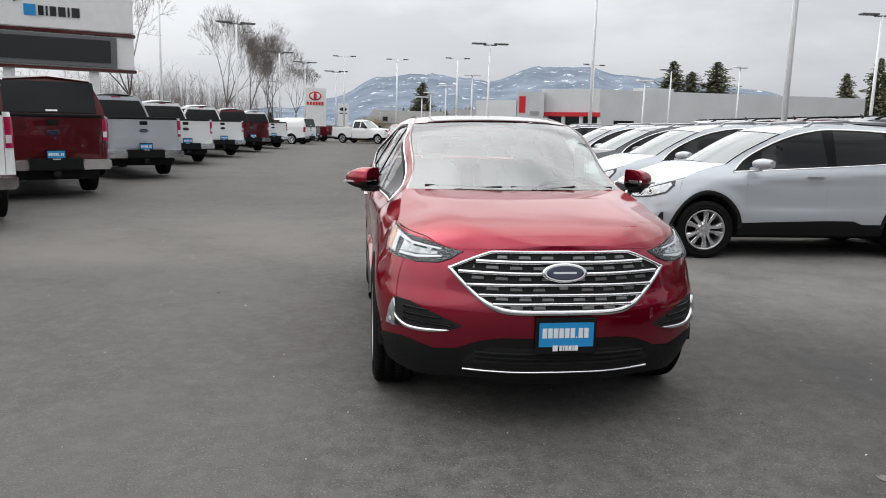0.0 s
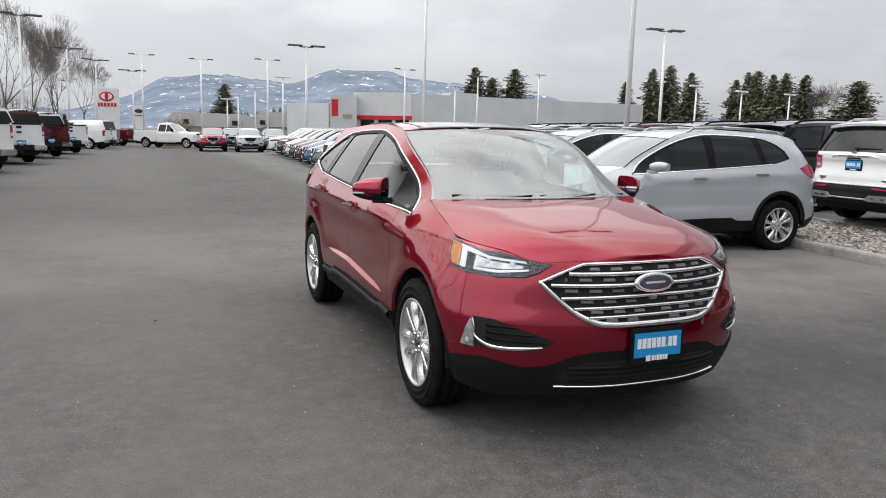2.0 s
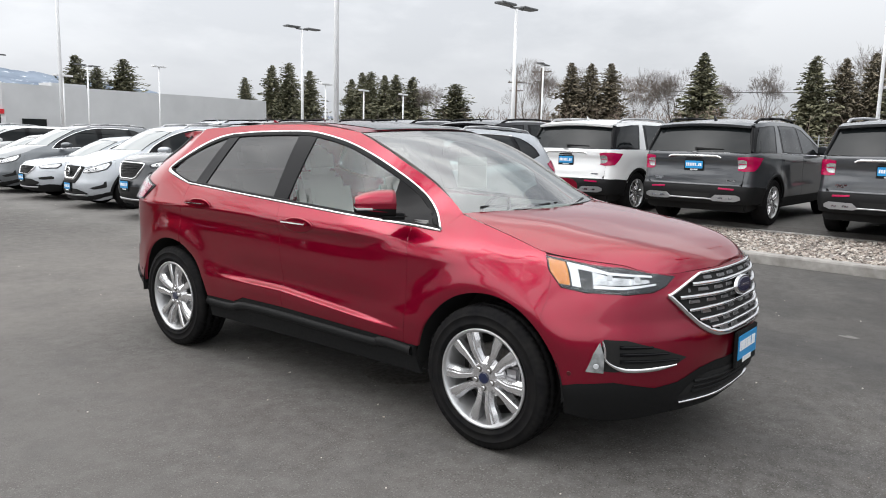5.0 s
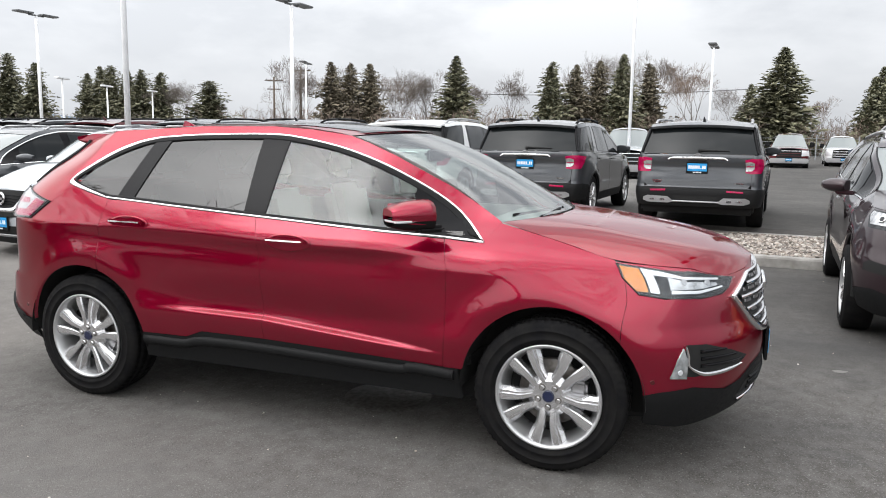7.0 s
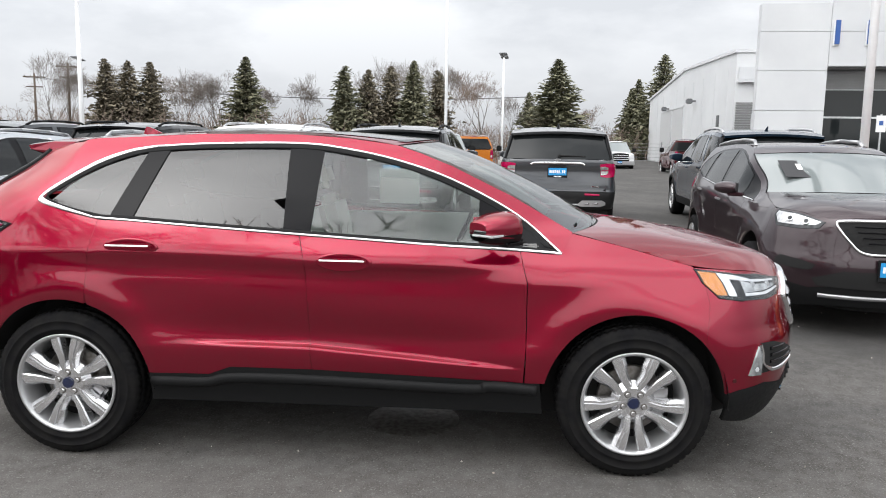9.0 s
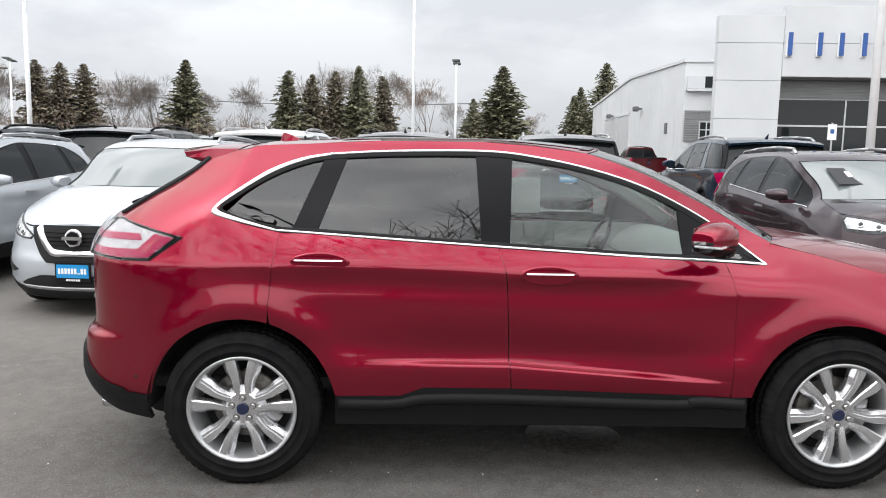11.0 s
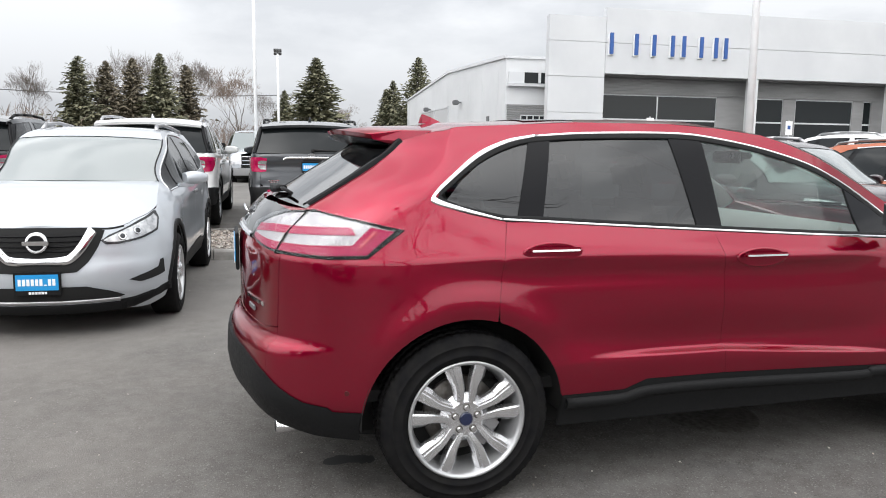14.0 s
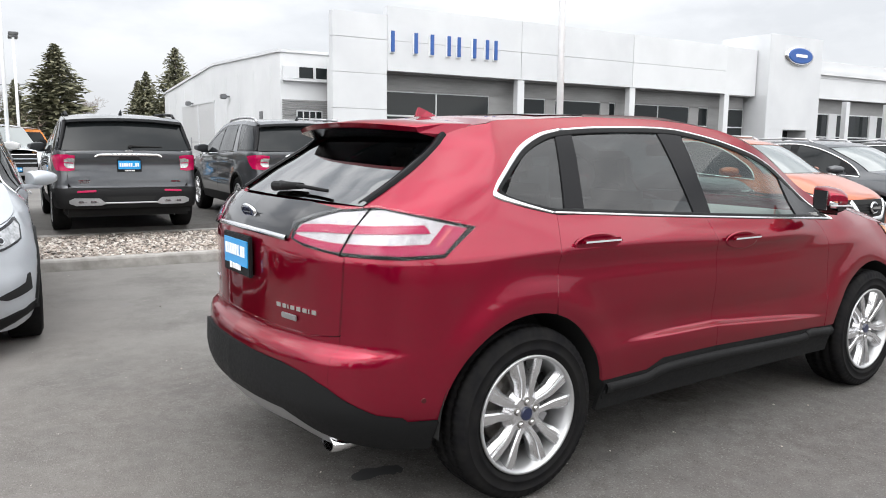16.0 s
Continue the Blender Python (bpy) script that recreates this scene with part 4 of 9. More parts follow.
def badge_parts(car, m, a, b, thick=0.014):
    """An oval maker's badge as plain shapes: bright rim, dark blue field, a pale stroke."""
    top = part("maker_badge", oval_bm(m, a, b, thick), CHROME, car, "dark blue oval badge with a bright rim")
    part("badge_field", oval_bm(m @ Matrix.Translation((0, -thick * 0.72, 0)), a * 0.84, b * 0.76, thick * 0.5), BADGEBLUE, top)
    bm = bmesh.new()
    for x0, x1, z in ((-0.52, 0.50, 0.0),):
        box_bm(bm, a * x0, a * x1, -thick * 1.30, -thick * 1.1, -b * 0.10, b * 0.10, bevel=b * 0.04, m=m)
    part("badge_stroke", bm, CHROME, top)


def seat_parts(car, x, y, z=0.55):
    bm = box(x - 0.25, x + 0.25, y - 0.28, y + 0.25, z, z + 0.17, bevel=0.05)
    top = part("seat", bm, SEAT, car)
    lean = Matrix.Translation((x, y + 0.24, z + 0.12)) @ pose(0, 0, 0, -14, 0, 0)
    part("seat_back", box(-0.24, 0.24, -0.07, 0.07, 0.0, 0.62, bevel=0.06, m=lean), SEAT, top)
    part("head_rest", box(-0.13, 0.13, -0.05, 0.05, 0.66, 0.84, bevel=0.045, m=lean), SEAT, top)


def hero_car():
    car = thing("crossover_suv", "candy-red metallic crossover with chrome grille, standing on asphalt", "car")
    sh = make_shell()
    G = 0.036
    loops = {k: sh.points(v) for k, v in body_loops().items()}
    names = ("front_bumper", "rear_bumper", "tailgate", "front_cladding", "rear_cladding")
    for key, sz in loops.items():
        black = "cladding" in key
        cuts = []
        if "door" in key:
            for d in (-0.016, -0.008, -0.003, 0.002, 0.006, 0.010, 0.014, 0.022, 0.032):
                for (ya, za), (yb, zb) in ((((-0.95, 0.522), (0.17, 0.606)),) if key == "front_door" else (((0.17, 0.606), (0.95, 0.612)),)):
                    cuts.append(((sh.where("y", ya, za), za + d), (sh.where("y", yb, zb), zb + d)))
        if key in ("quarter_panel", "rear_bumper"):
            cuts = [((sh.where("r", 0.65, z), z), (sh.where("y", 1.9, z), z)) for z in (0.675, 0.688, 0.696, 0.704, 0.712, 0.724, 0.74)]
        data = patch(sh, sz, G, off=0.014 if key == "rear_cladding" else 0.008 if black else 0.0, flange=0.02, cuts=cuts)
        mat = PLASTIC if black else RED
        for side in ((0,) if key in names else (-1, 1)):
            part(key, skin_mesh(key, sh, data, side), mat, car, "black textured plastic" if black else "")
    # hood, roof, glass
    v, f = hood_sheet(sh, 36, 56)
    part("hood", mesh_of("hood", v, f), RED, car)
    v, f = pane(sh, A_LINE, -0.20, -0.17, lambda u: 0.012 + 0.012 * u, 22, 18, sink=0.004)
    wind = part("windscreen", mesh_of("windscreen", v, f), WINDSCREEN, car)
    wind.visible_shadow = False
    v, f = pane(sh, [(2.06, 1.262), (1.9, 1.362), (1.73, 1.467), (1.60, 1.543)], 0.10, 0.10, lambda u: 0.012, 22, 14, sink=0.004)
    part("rear_windscreen", mesh_of("rear_windscreen", v, f), REARGLASS, car, "dark tinted glass")
    rows = [p for p in ROOF_EDGE]
    top_z = smooth_table(ROOF_CENTRE)
    t = np.linspace(0, 1, len(rows))
    ez = smooth_table(list(zip(t, [p[1] for p in rows])))
    ey = smooth_table(list(zip(t, [p[0] for p in rows])))
    v, f = pane(sh, rows, -0.17, 0.03, lambda u: float(top_z(float(ey(u)))) - float(ez(u)), 28, 40)
    part("roof", mesh_of("roof", v, f), RED, car)

    def roof_at(x, y, lift=0.0):
        u = float(np.interp(y, [p[0] for p in rows], t))
        e = sh.at(sh.where("y", float(ey(u)), float(ez(u))), float(ez(u)))
        q = x / e[0]
        b = -0.17 + 0.20 * u
        return np.array((x, e[1] + b * (1 - q * q), e[2] + (float(top_z(float(ey(u)))) - float(ez(u))) * (1 - abs(q) ** 2.4) + lift))
    # two dark glass panels in the roof
    for y0, y1 in ((-0.16, 0.36), (0.385, 1.02)):
        gv, gf = sheet(lambda a, b: roof_at(-0.46 + 0.92 * b, y0 + (y1 - y0) * a, 0.003), 14, 16)
        part("roof_glass", mesh_of("roof_glass", gv, gf), ROOFGLASS, car, "dark glass roof panel")
    gv, gf = sheet(lambda a, b: roof_at(-0.50 + 1.0 * b, -0.20 + 0.05 * a, 0.004), 3, 16)
    part("roof_header", mesh_of("roof_header", gv, gf), GLOSSBLACK, car)
    # roof spoiler
    bm = bmesh.new()
    n = 20
    prev = None
    for i in range(n + 1):
        q = 2 * i / n - 1
        x = 0.598 * q
        base = roof_at(x, 1.50, 0.003)
        back_y = 1.865 - 0.09 * abs(q) ** 2.2
        tip = np.array((x * (1.0 - 0.03 * abs(q)), back_y, 1.598 - 0.026 * abs(q) ** 2))
        ring = [base, base * 0.5 + tip * 0.5 + np.array((0, 0, 0.008)), tip, tip + np.array((0, -0.012, -0.022)), base * 0.45 + tip * 0.55 + np.array((0, 0, -0.055)), np.array((x, 1.62, 1.545))]
        ring = [bm.verts.new(p) for p in ring]
        if prev:
            for a in range(5):
                bm.faces.new((prev[a], ring[a], ring[a + 1], prev[a + 1])).smooth = a < 2
        else:
            bm.faces.new(ring[::-1])
        prev = ring
    bm.faces.new(prev)
    bmesh.ops.recalc_face_normals(bm, faces=bm.faces)
    part("roof_spoiler", bm, RED, car)
    bm = bmesh.new()
    prev = None
    for i in range(n + 1):
        q = 2 * i / n - 1
        x = 0.585 * q
        y = 1.862 - 0.09 * abs(q) ** 2.2
        ring = [bm.verts.new(p) for p in ((x, y - 0.004, 1.574 - 0.022 * q * q), (x, y - 0.11, 1.538 - 0.02 * q * q), (x, 1.655, 1.536))]
        if prev:
            for a in range(2):
                bm.faces.new((prev[a], ring[a], ring[a + 1], prev[a + 1]))
        prev = ring
    part("spoiler_underside", bm, GLOSSBLACK, car)
    for side in (-1, 1):
        line = [sh.at(*q, 0.004) for q in sh.points([("y", *p) for p in ((2.055, 1.268), (1.9, 1.364), (1.72, 1.48), (1.645, 1.545))])]
        line = spline(line, 6)
        bm = bmesh.new()
        prev = None
        for p in line:
            ring = [bm.verts.new((side * (p[0] + d), p[1] + e, p[2] + h)) for d, e, h in ((0.004, -0.012, -0.004), (0.005, 0.0, 0.008), (-0.008, 0.010, 0.010), (-0.022, 0.016, 0.006), (-0.026, 0.014, -0.004))]
            if prev:
                for a in range(4):
                    bm.faces.new((prev[a], ring[a], ring[a + 1], prev[a + 1])).smooth = True
            prev = ring
        bmesh.ops.recalc_face_normals(bm, faces=bm.faces)
        part("rear_air_deflector", bm, GLOSSBLACK, car)
    # antenna fin
    bm = bmesh.new()
    z0 = 1.652
    pts = [(1.29, -0.004, 0.022), (1.345, 0.022, 0.014), (1.382, 0.036, 0.005), (1.395, 0.036, 0.005), (1.402, 0.02, 0.012), (1.41, -0.004, 0.015)]
    rows2 = []
    for y, h, w in pts:
        rows2.append([bm.verts.new((w, y, z0 - 0.01)), bm.verts.new((w * 0.4, y, z0 + h)), bm.verts.new((-w * 0.4, y, z0 + h)), bm.verts.new((-w, y, z0 - 0.01))])
    for p, q in zip(rows2[:-1], rows2[1:]):
        for a in range(3):
            bm.faces.new((p[a], q[a], q[a + 1], p[a + 1]))
    bmesh.ops.recalc_face_normals(bm, faces=bm.faces)
    part("antenna_fin", bm, RED, car)
    # side glass and black pillars
    for key, pts in GLASS_LOOPS.items():
        data = patch(sh, sh.points(pts), 0.08, off=-0.006)
        for side in (-1, 1):
            ob = part(key, skin_mesh(key, sh, data, side), SIDEGLASS if key == "front_window" else TINTGLASS, car)
            ob.visible_shadow = key != "front_window"
    for key, pts in PILLAR_LOOPS.items():
        data = patch(sh, sh.points(pts), 0.08, off=0.0, flange=0.01)
        for side in (-1, 1):
            part(key, skin_mesh(key, sh, data, side), GLOSSBLACK, car)
    # inner window frames close the corners between glass and bright trim
    for side in (-1, 1):
        ring = soft_line([(-1.02, 1.097), (-0.81, 1.262), (-0.52, 1.412), (-0.24, 1.508), (0.04, 1.564), (0.29, 1.588), (0.74, 1.582), (1.03, 1.563), (1.16, 1.537), (1.305, 1.478), (1.45, 1.385), (1.525, 1.30), (1.27, 1.229), (1.07, 1.217), (0.23, 1.166), (-0.88, 1.107)], 6)
        part("window_seal", strip_mesh("window_seal", sh, ribbon(sh, sh.points([("y", *p) for p in ring]), 0.026, 0.0015, True), side), PLASTIC, car)
        belt = soft_line(BELT, 8)
        part("belt_trim", strip_mesh("belt_trim", sh, ribbon(sh, sh.points([("y", *p) for p in belt]), 0.010, 0.005), side), CHROME, car, "bright chrome strip")
        tip = soft_line([(1.27, 1.222), (1.43, 1.262), (1.55, 1.30), (1.545, 1.33), (1.47, 1.39), (1.32, 1.49), (1.17, 1.55), (1.03, 1.577)], 8)
        wide = np.interp(np.arange(len(tip)), [0, 14, 20, 30, len(tip) - 1], [0.010, 0.022, 0.028, 0.028, 0.012])
        part("quarter_window_trim", strip_mesh("quarter_window_trim", sh, ribbon(sh, sh.points([("y", *p) for p in tip]), wide, 0.006), side), CHROME, car, "bright chrome strip")
        over = soft_line(DLO_TOP[4:], 8)
        part("upper_window_trim", strip_mesh("upper_window_trim", sh, ribbon(sh, sh.points([("y", *p) for p in over]), 0.010, 0.005), side), CHROME, car, "bright chrome strip")
        part("sill_ledge", strip_mesh("sill_ledge", sh, ribbon(sh, sh.points([("y", *p) for p in soft_line([(0.97, 0.412), (0.70, 0.412), (0.56, 0.44), (0.17, 0.443), (-0.60, 0.424), (-0.72, 0.440), (-0.95, 0.43)], 6)]), 0.05, 0.030), side), PLASTIC, car)
    # handles
    for side in (-1, 1):
        for y, z in ((-0.005, 1.035), (1.055, 1.083)):
            s0 = sh.where("y", y, z)
            p = sh.at(s0, z)
            m = Matrix.Diagonal((side, 1, 1, 1)) @ Matrix.Translation(p)
            cup = part("door_handle", oval_bm(m @ pose(0, 0, 0, 0, 0, 90), 0.138, 0.046, 0.004), RED, car)
            part("handle_grip", box(0.018, 0.042, -0.125, 0.125, -0.002, 0.026, bevel=0.011, m=m), RED, cup)
            part("handle_trim", box(-0.004, 0.004, -0.108, 0.112, -0.004, 0.004, bevel=0.002, m=m @ Matrix.Translation((0.040, 0, 0.014)) @ pose(0, 0, 0, 0, -8, 0)), CHROME, cup, "chrome inlay")
    # mirrors
    for side in (-1, 1):
        m = Matrix.Diagonal((side, 1, 1, 1)) @ Matrix.Translation((0.985, -0.705, 1.222)) @ pose(0, 0, 0, 0, 0, 38)
        bm = bmesh.new()
        rows3 = []
        for i in range(9):
            a = i / 8
            x = -0.105 + 0.215 * a
            hgt = 0.075 * (1 - 0.55 * a**3) 
            dep = 0.118 * (1 - 0.40 * a**2.5)
            ring = []
            for j in range(14):
                b = 2 * math.pi * j / 14
                cy, cz = math.cos(b), math.sin(b)
                ring.append(bm.verts.new(m @ Vector((x, -dep * abs(cy) ** 0.7 if cy < 0 else 0.028 * abs(cy) ** 0.3, hgt * math.copysign(abs(cz) ** 0.7, cz)))))
            rows3.append(ring)
        for p, q in zip(rows3[:-1], rows3[1:]):
            for j in range(14):
                if math.sin(2 * math.pi * (j + 0.5) / 14) > -0.25:
                    bm.faces.new((p[j], q[j], q[(j + 1) % 14], p[(j + 1) % 14])).smooth = True
        bm.faces.new([r for j, r in enumerate(rows3[0]) if math.sin(2 * math.pi * j / 14) > -0.25])
        bm.faces.new([r for j, r in enumerate(rows3[-1]) if math.sin(2 * math.pi * j / 14) > -0.25][::-1])
        for r in [r for r in bm.verts if not r.link_faces]:
            bm.verts.remove(r)
        bmesh.ops.recalc_face_normals(bm, faces=bm.faces)
        top = part("door_mirror", bm, RED, car)
        part("mirror_base", box(-0.17, -0.02, -0.100, -0.02, -0.086, -0.050, bevel=0.015, m=m), PLASTIC, top)
        part("turn_signal", box(-0.05, 0.1095, -0.106, 0.020, -0.030, -0.019, bevel=0.005, m=m), LAMPWHITE, top)
        part("mirror_glass", box(-0.085, 0.085, 0.027, 0.032, -0.052, 0.055, bevel=0.002, m=m), CHROME, top)
        gv, gf = sheet(lambda a, b: np.array(m @ Vector((-0.105 + 0.213 * b, (0.027 - (0.145 - 0.045 * b * b) * a), -0.024 - 0.054 * (1 - 0.5 * b**3) * math.sin(math.pi * a) ** 0.45))), 12, 8)
        part("mirror_cap_lower", mesh_of("mirror_cap_lower", gv, gf), PLASTIC, top)
    # front: grille
    grille = [(0.0, 0.952), (0.30, 0.950), (0.385, 0.935), (0.50, 0.888), (0.552, 0.858), (0.50, 0.80), (0.42, 0.725), (0.34, 0.678), (0.24, 0.662), (0.0, 0.660)]
    sz = sh.points([("f", *p) for p in grille])
    part("grille", skin_mesh("grille", sh, patch(sh, sz, 0.05, off=0.004, wall=0.01), 0), DARK, car, "black mesh grille with chrome bars")
    rim_path = soft_line([(0.0, 0.953), (0.30, 0.951), (0.39, 0.936), (0.545, 0.868), (0.548, 0.850), (0.43, 0.73), (0.345, 0.680), (0.25, 0.661), (0.0, 0.658)], 10)
    grille_ob = car.children[-1]
    part("grille_surround", strip_mesh("grille_surround", sh, ribbon(sh, [(sh.where("f", max(0, p[0]), p[1]), p[1]) for p in rim_path], np.interp(np.arange(len(rim_path)), [0, 25, 40, 60, len(rim_path) - 1], [0.012, 0.016, 0.022, 0.032, 0.032]), 0.022), 0), CHROME, grille_ob)
    for z, half, w in ((0.905, 0.43, 0.020), (0.852, 0.515, 0.020), (0.798, 0.475, 0.020), (0.745, 0.42, 0.020), (0.700, 0.355, 0.016)):
        path = [(sh.where("f", x, z - 0.012 * (x / 0.5) ** 2 * (1 if z < 0.8 else 0.2)), z - 0.012 * (x / 0.5) ** 2 * (1 if z < 0.8 else 0.2)) for x in np.linspace(0, half, 14)]
        part("grille_bar", strip_mesh("grille_bar", sh, ribbon(sh, path, w, 0.026), 0), CHROME, grille_ob)
    for zi, (z, half) in enumerate(((0.928, 0.33), (0.878, 0.45), (0.825, 0.47), (0.772, 0.43), (0.722, 0.36), (0.683, 0.28))):
        for x in np.arange(0.05 + 0.045 * (zi % 2), half, 0.115):
            s0, s1 = sh.where("f", x, z), sh.where("f", min(x + 0.062, half), z)
            ring = [sh.at(s, h, o) for s, h, o in ((s0, z - 0.006, 0.012), (s1, z - 0.006, 0.012), (s1 - 0.006, z + 0.007, 0.012), (s0 + 0.006, z + 0.007, 0.012), (s0, z - 0.008, 0.002), (s1, z - 0.008, 0.002), (s1, z + 0.009, 0.002), (s0, z + 0.009, 0.002))]
            fs = [[0, 1, 2, 3], [0, 4, 5, 1], [1, 5, 6, 2], [2, 6, 7, 3], [3, 7, 4, 0]]
            for sgn in (1, -1):
                part("grille_insert", mesh_of("grille_insert", [(p[0] * sgn, p[1], p[2]) for p in ring], [f[::sgn] for f in fs], None, False), GRILLEGREY, grille_ob)
    p = sh.at(0.0, 0.858, 0.022)
    badge_parts(car, Matrix.Translation(p) @ pose(0, 0, 0, -10, 0, 0), 0.118, 0.050)
    part("front_camera", box(-0.022, 0.022, p[1] - 0.006, p[1] + 0.02, 0.775, 0.800, bevel=0.004), SATIN, car)
    # headlamps
    lamp = [("f", 0.495, 0.944), ("f", 0.60, 0.962), ("y", -2.05, 0.983), ("y", -1.86, 1.004), ("y", -1.70, 1.024), ("y", -1.735, 0.965), ("y", -1.815, 0.894), ("y", -1.93, 0.878), ("f", 0.72, 0.872), ("f", 0.62, 0.882), ("f", 0.56, 0.905)]
    sz = sh.points(lamp)
    for side in (-1, 1):
        top = part("headlamp", skin_mesh("headlamp", sh, patch(sh, sz, 0.04, off=0.003, wall=0.006), side), HOUSING, car, "clear headlamp with amber corner")
        sub = [("amber_corner", [("y", -1.715, 1.014), ("y", -1.745, 0.96), ("y", -1.805, 0.908), ("y", -1.855, 0.905), ("y", -1.80, 1.004)], AMBER, 0.006),
               ("daytime_lamp", [("y", -1.808, 1.004), ("y", -1.866, 0.903), ("y", -1.905, 0.899), ("y", -1.865, 0.978), ("f", 0.735, 0.955), ("f", 0.60, 0.945), ("f", 0.60, 0.952), ("f", 0.735, 0.966), ("y", -1.90, 0.990)], LAMPWHITE, 0.008),
               ("inner_reflector", [("y", -1.93, 0.967), ("y", -1.95, 0.912), ("f", 0.70, 0.912), ("f", 0.62, 0.922), ("f", 0.62, 0.934), ("f", 0.735, 0.945)], REFLECTOR, 0.006),
               ("lower_light_bar", [("y", -1.955, 0.910), ("y", -1.955, 0.897), ("f", 0.72, 0.893), ("f", 0.60, 0.911), ("f", 0.60, 0.918), ("f", 0.72, 0.905)], LAMPWHITE, 0.008)]
        for nm, pts, mt, o in sub:
            part(nm, skin_mesh(nm, sh, patch(sh, sh.points(pts), 0.04, off=o, wall=0.006), side), mt, top)
        for xx, zz in ((0.745, 0.944), (0.66, 0.937)):
            q = sh.at(sh.where("f", xx, zz), zz, -0.004)
            nrm = sh.normal(sh.where("f", xx, zz), zz)
            a0, a1 = Vector((side * q[0], q[1], q[2])), Vector((side * nrm[0], nrm[1], nrm[2]))
            part("projector", cyl_bm(bmesh.new(), a0, a0 + a1 * 0.012, 0.019, 0.014, 18), SATIN, top)
        part("lamp_cover", skin_mesh("lamp_cover", sh, patch(sh, sz, 0.04, off=0.017), side), LENS, top).visible_shadow = False
        part("lamp_seal", strip_mesh("lamp_seal", sh, ribbon(sh, sz, 0.006, 0.004, True), side), PLASTIC, top)
    # fog lamp pockets
    fog = [("y", -2.035, 0.672), ("f", 0.76, 0.668), ("f", 0.64, 0.625), ("f", 0.505, 0.573), ("f", 0.56, 0.545), ("f", 0.66, 0.535), ("f", 0.80, 0.52), ("y", -2.0, 0.525)]
    sz = sh.points(fog)
    for side in (-1, 1):
        top = part("fog_lamp_pocket", skin_mesh("fog_lamp_pocket", sh, patch(sh, sz, 0.05, off=0.003, wall=0.006), side), DARK, car, "black vent with chrome L-shaped trim")
        for z in (0.568, 0.602, 0.636):
            x1 = np.interp(z, [0.545, 0.573, 0.65], [0.57, 0.545, 0.70])
            path = [(sh.where("f", x, z + 0.010 * (x - x1)), z + 0.010 * (x - x1)) for x in np.linspace(x1, 0.79, 8)]
            part("vent_slat", strip_mesh("vent_slat", sh, ribbon(sh, path, np.interp(np.linspace(0, 1, 8), [0, 1], [0.008, 0.017]), 0.011), side), GLOSSBLACK, top)
        # bright L between lens and vent
        edge = soft_line(sh.points([("y", -2.030, 0.668), ("y", -2.043, 0.625), ("y", -2.050, 0.575), ("f", 0.790, 0.538), ("f", 0.745, 0.528), ("f", 0.66, 0.532), ("f", 0.565, 0.546)]), 6)
        wide = np.interp(np.linspace(0, 1, len(edge)), [0, 0.35, 0.55, 0.85, 1], [0.010, 0.012, 0.022, 0.022, 0.008])
        part("fog_lamp_trim", strip_mesh("fog_lamp_trim", sh, ribbon(sh, edge, wide, 0.015), side), CHROME, top)
        lens = [("y", -2.022, 0.658), ("y", -2.000, 0.605), ("y", -1.972, 0.520), ("y", -2.040, 0.516), ("y", -2.040, 0.60)]
        fog_lens = part("fog_lamp", skin_mesh("fog_lamp", sh, patch(sh, sh.points(lens), 0.03, off=0.010, wall=0.012), side), REFLECTOR, top)
        part("fog_lens", skin_mesh("fog_lens", sh, patch(sh, sh.points(lens), 0.03, off=0.014), side), LENS, fog_lens).visible_shadow = False
        q = sh.at(sh.where("y", -2.012, 0.548), 0.548, 0.008)
        nrm = sh.normal(sh.where("y", -2.012, 0.548), 0.548)
        a0, a1 = Vector((side * q[0], q[1], q[2])), Vector((side * nrm[0], nrm[1], nrm[2]))
        part("fog_bulb", cyl_bm(bmesh.new(), a0, a0 + a1 * 0.005, 0.014, 0.011, 14), LAMPWHITE, fog_lens)
    # lower intake, bright strip, plate, number holder
    low = sh.points([("f", *p) for p in ((0.0, 0.475), (0.36, 0.475), (0.47, 0.425), (0.50, 0.375), (0.0, 0.365))])
    top = part("lower_intake", skin_mesh("lower_intake", sh, patch(sh, low, 0.06, off=0.011, wall=0.004), 0), DARK, car)
    for z in (0.395, 0.42, 0.445):
        part("intake_slat", strip_mesh("intake_slat", sh, ribbon(sh, [(sh.where("f", x, z), z) for x in np.linspace(0, 0.44, 8)], 0.010, 0.022), 0), PLASTIC, top)
    part("chin_trim", strip_mesh("chin_trim", sh, ribbon(sh, [(sh.where("f", x, 0.343), 0.343) for x in np.linspace(0, 0.49, 10)], 0.010, 0.022), 0), CHROME, car, "thin bright strip")
    front_y = float(sh.at(0.0, 0.54)[1])
    plate_parts(car, (0.01, front_y - 0.022, 0.545), 0, (0.29, 0.165))
    # wipers and cowl
    gv, gf = sheet(lambda a, b: np.array(((2 * b - 1) * 0.70, -1.345 + 0.21 * (2 * b - 1) ** 2 + 0.07 * a, 1.180 - 0.006 * a)), 2, 20)
    part("cowl_panel", mesh_of("cowl_panel", gv, gf), PLASTIC, car)
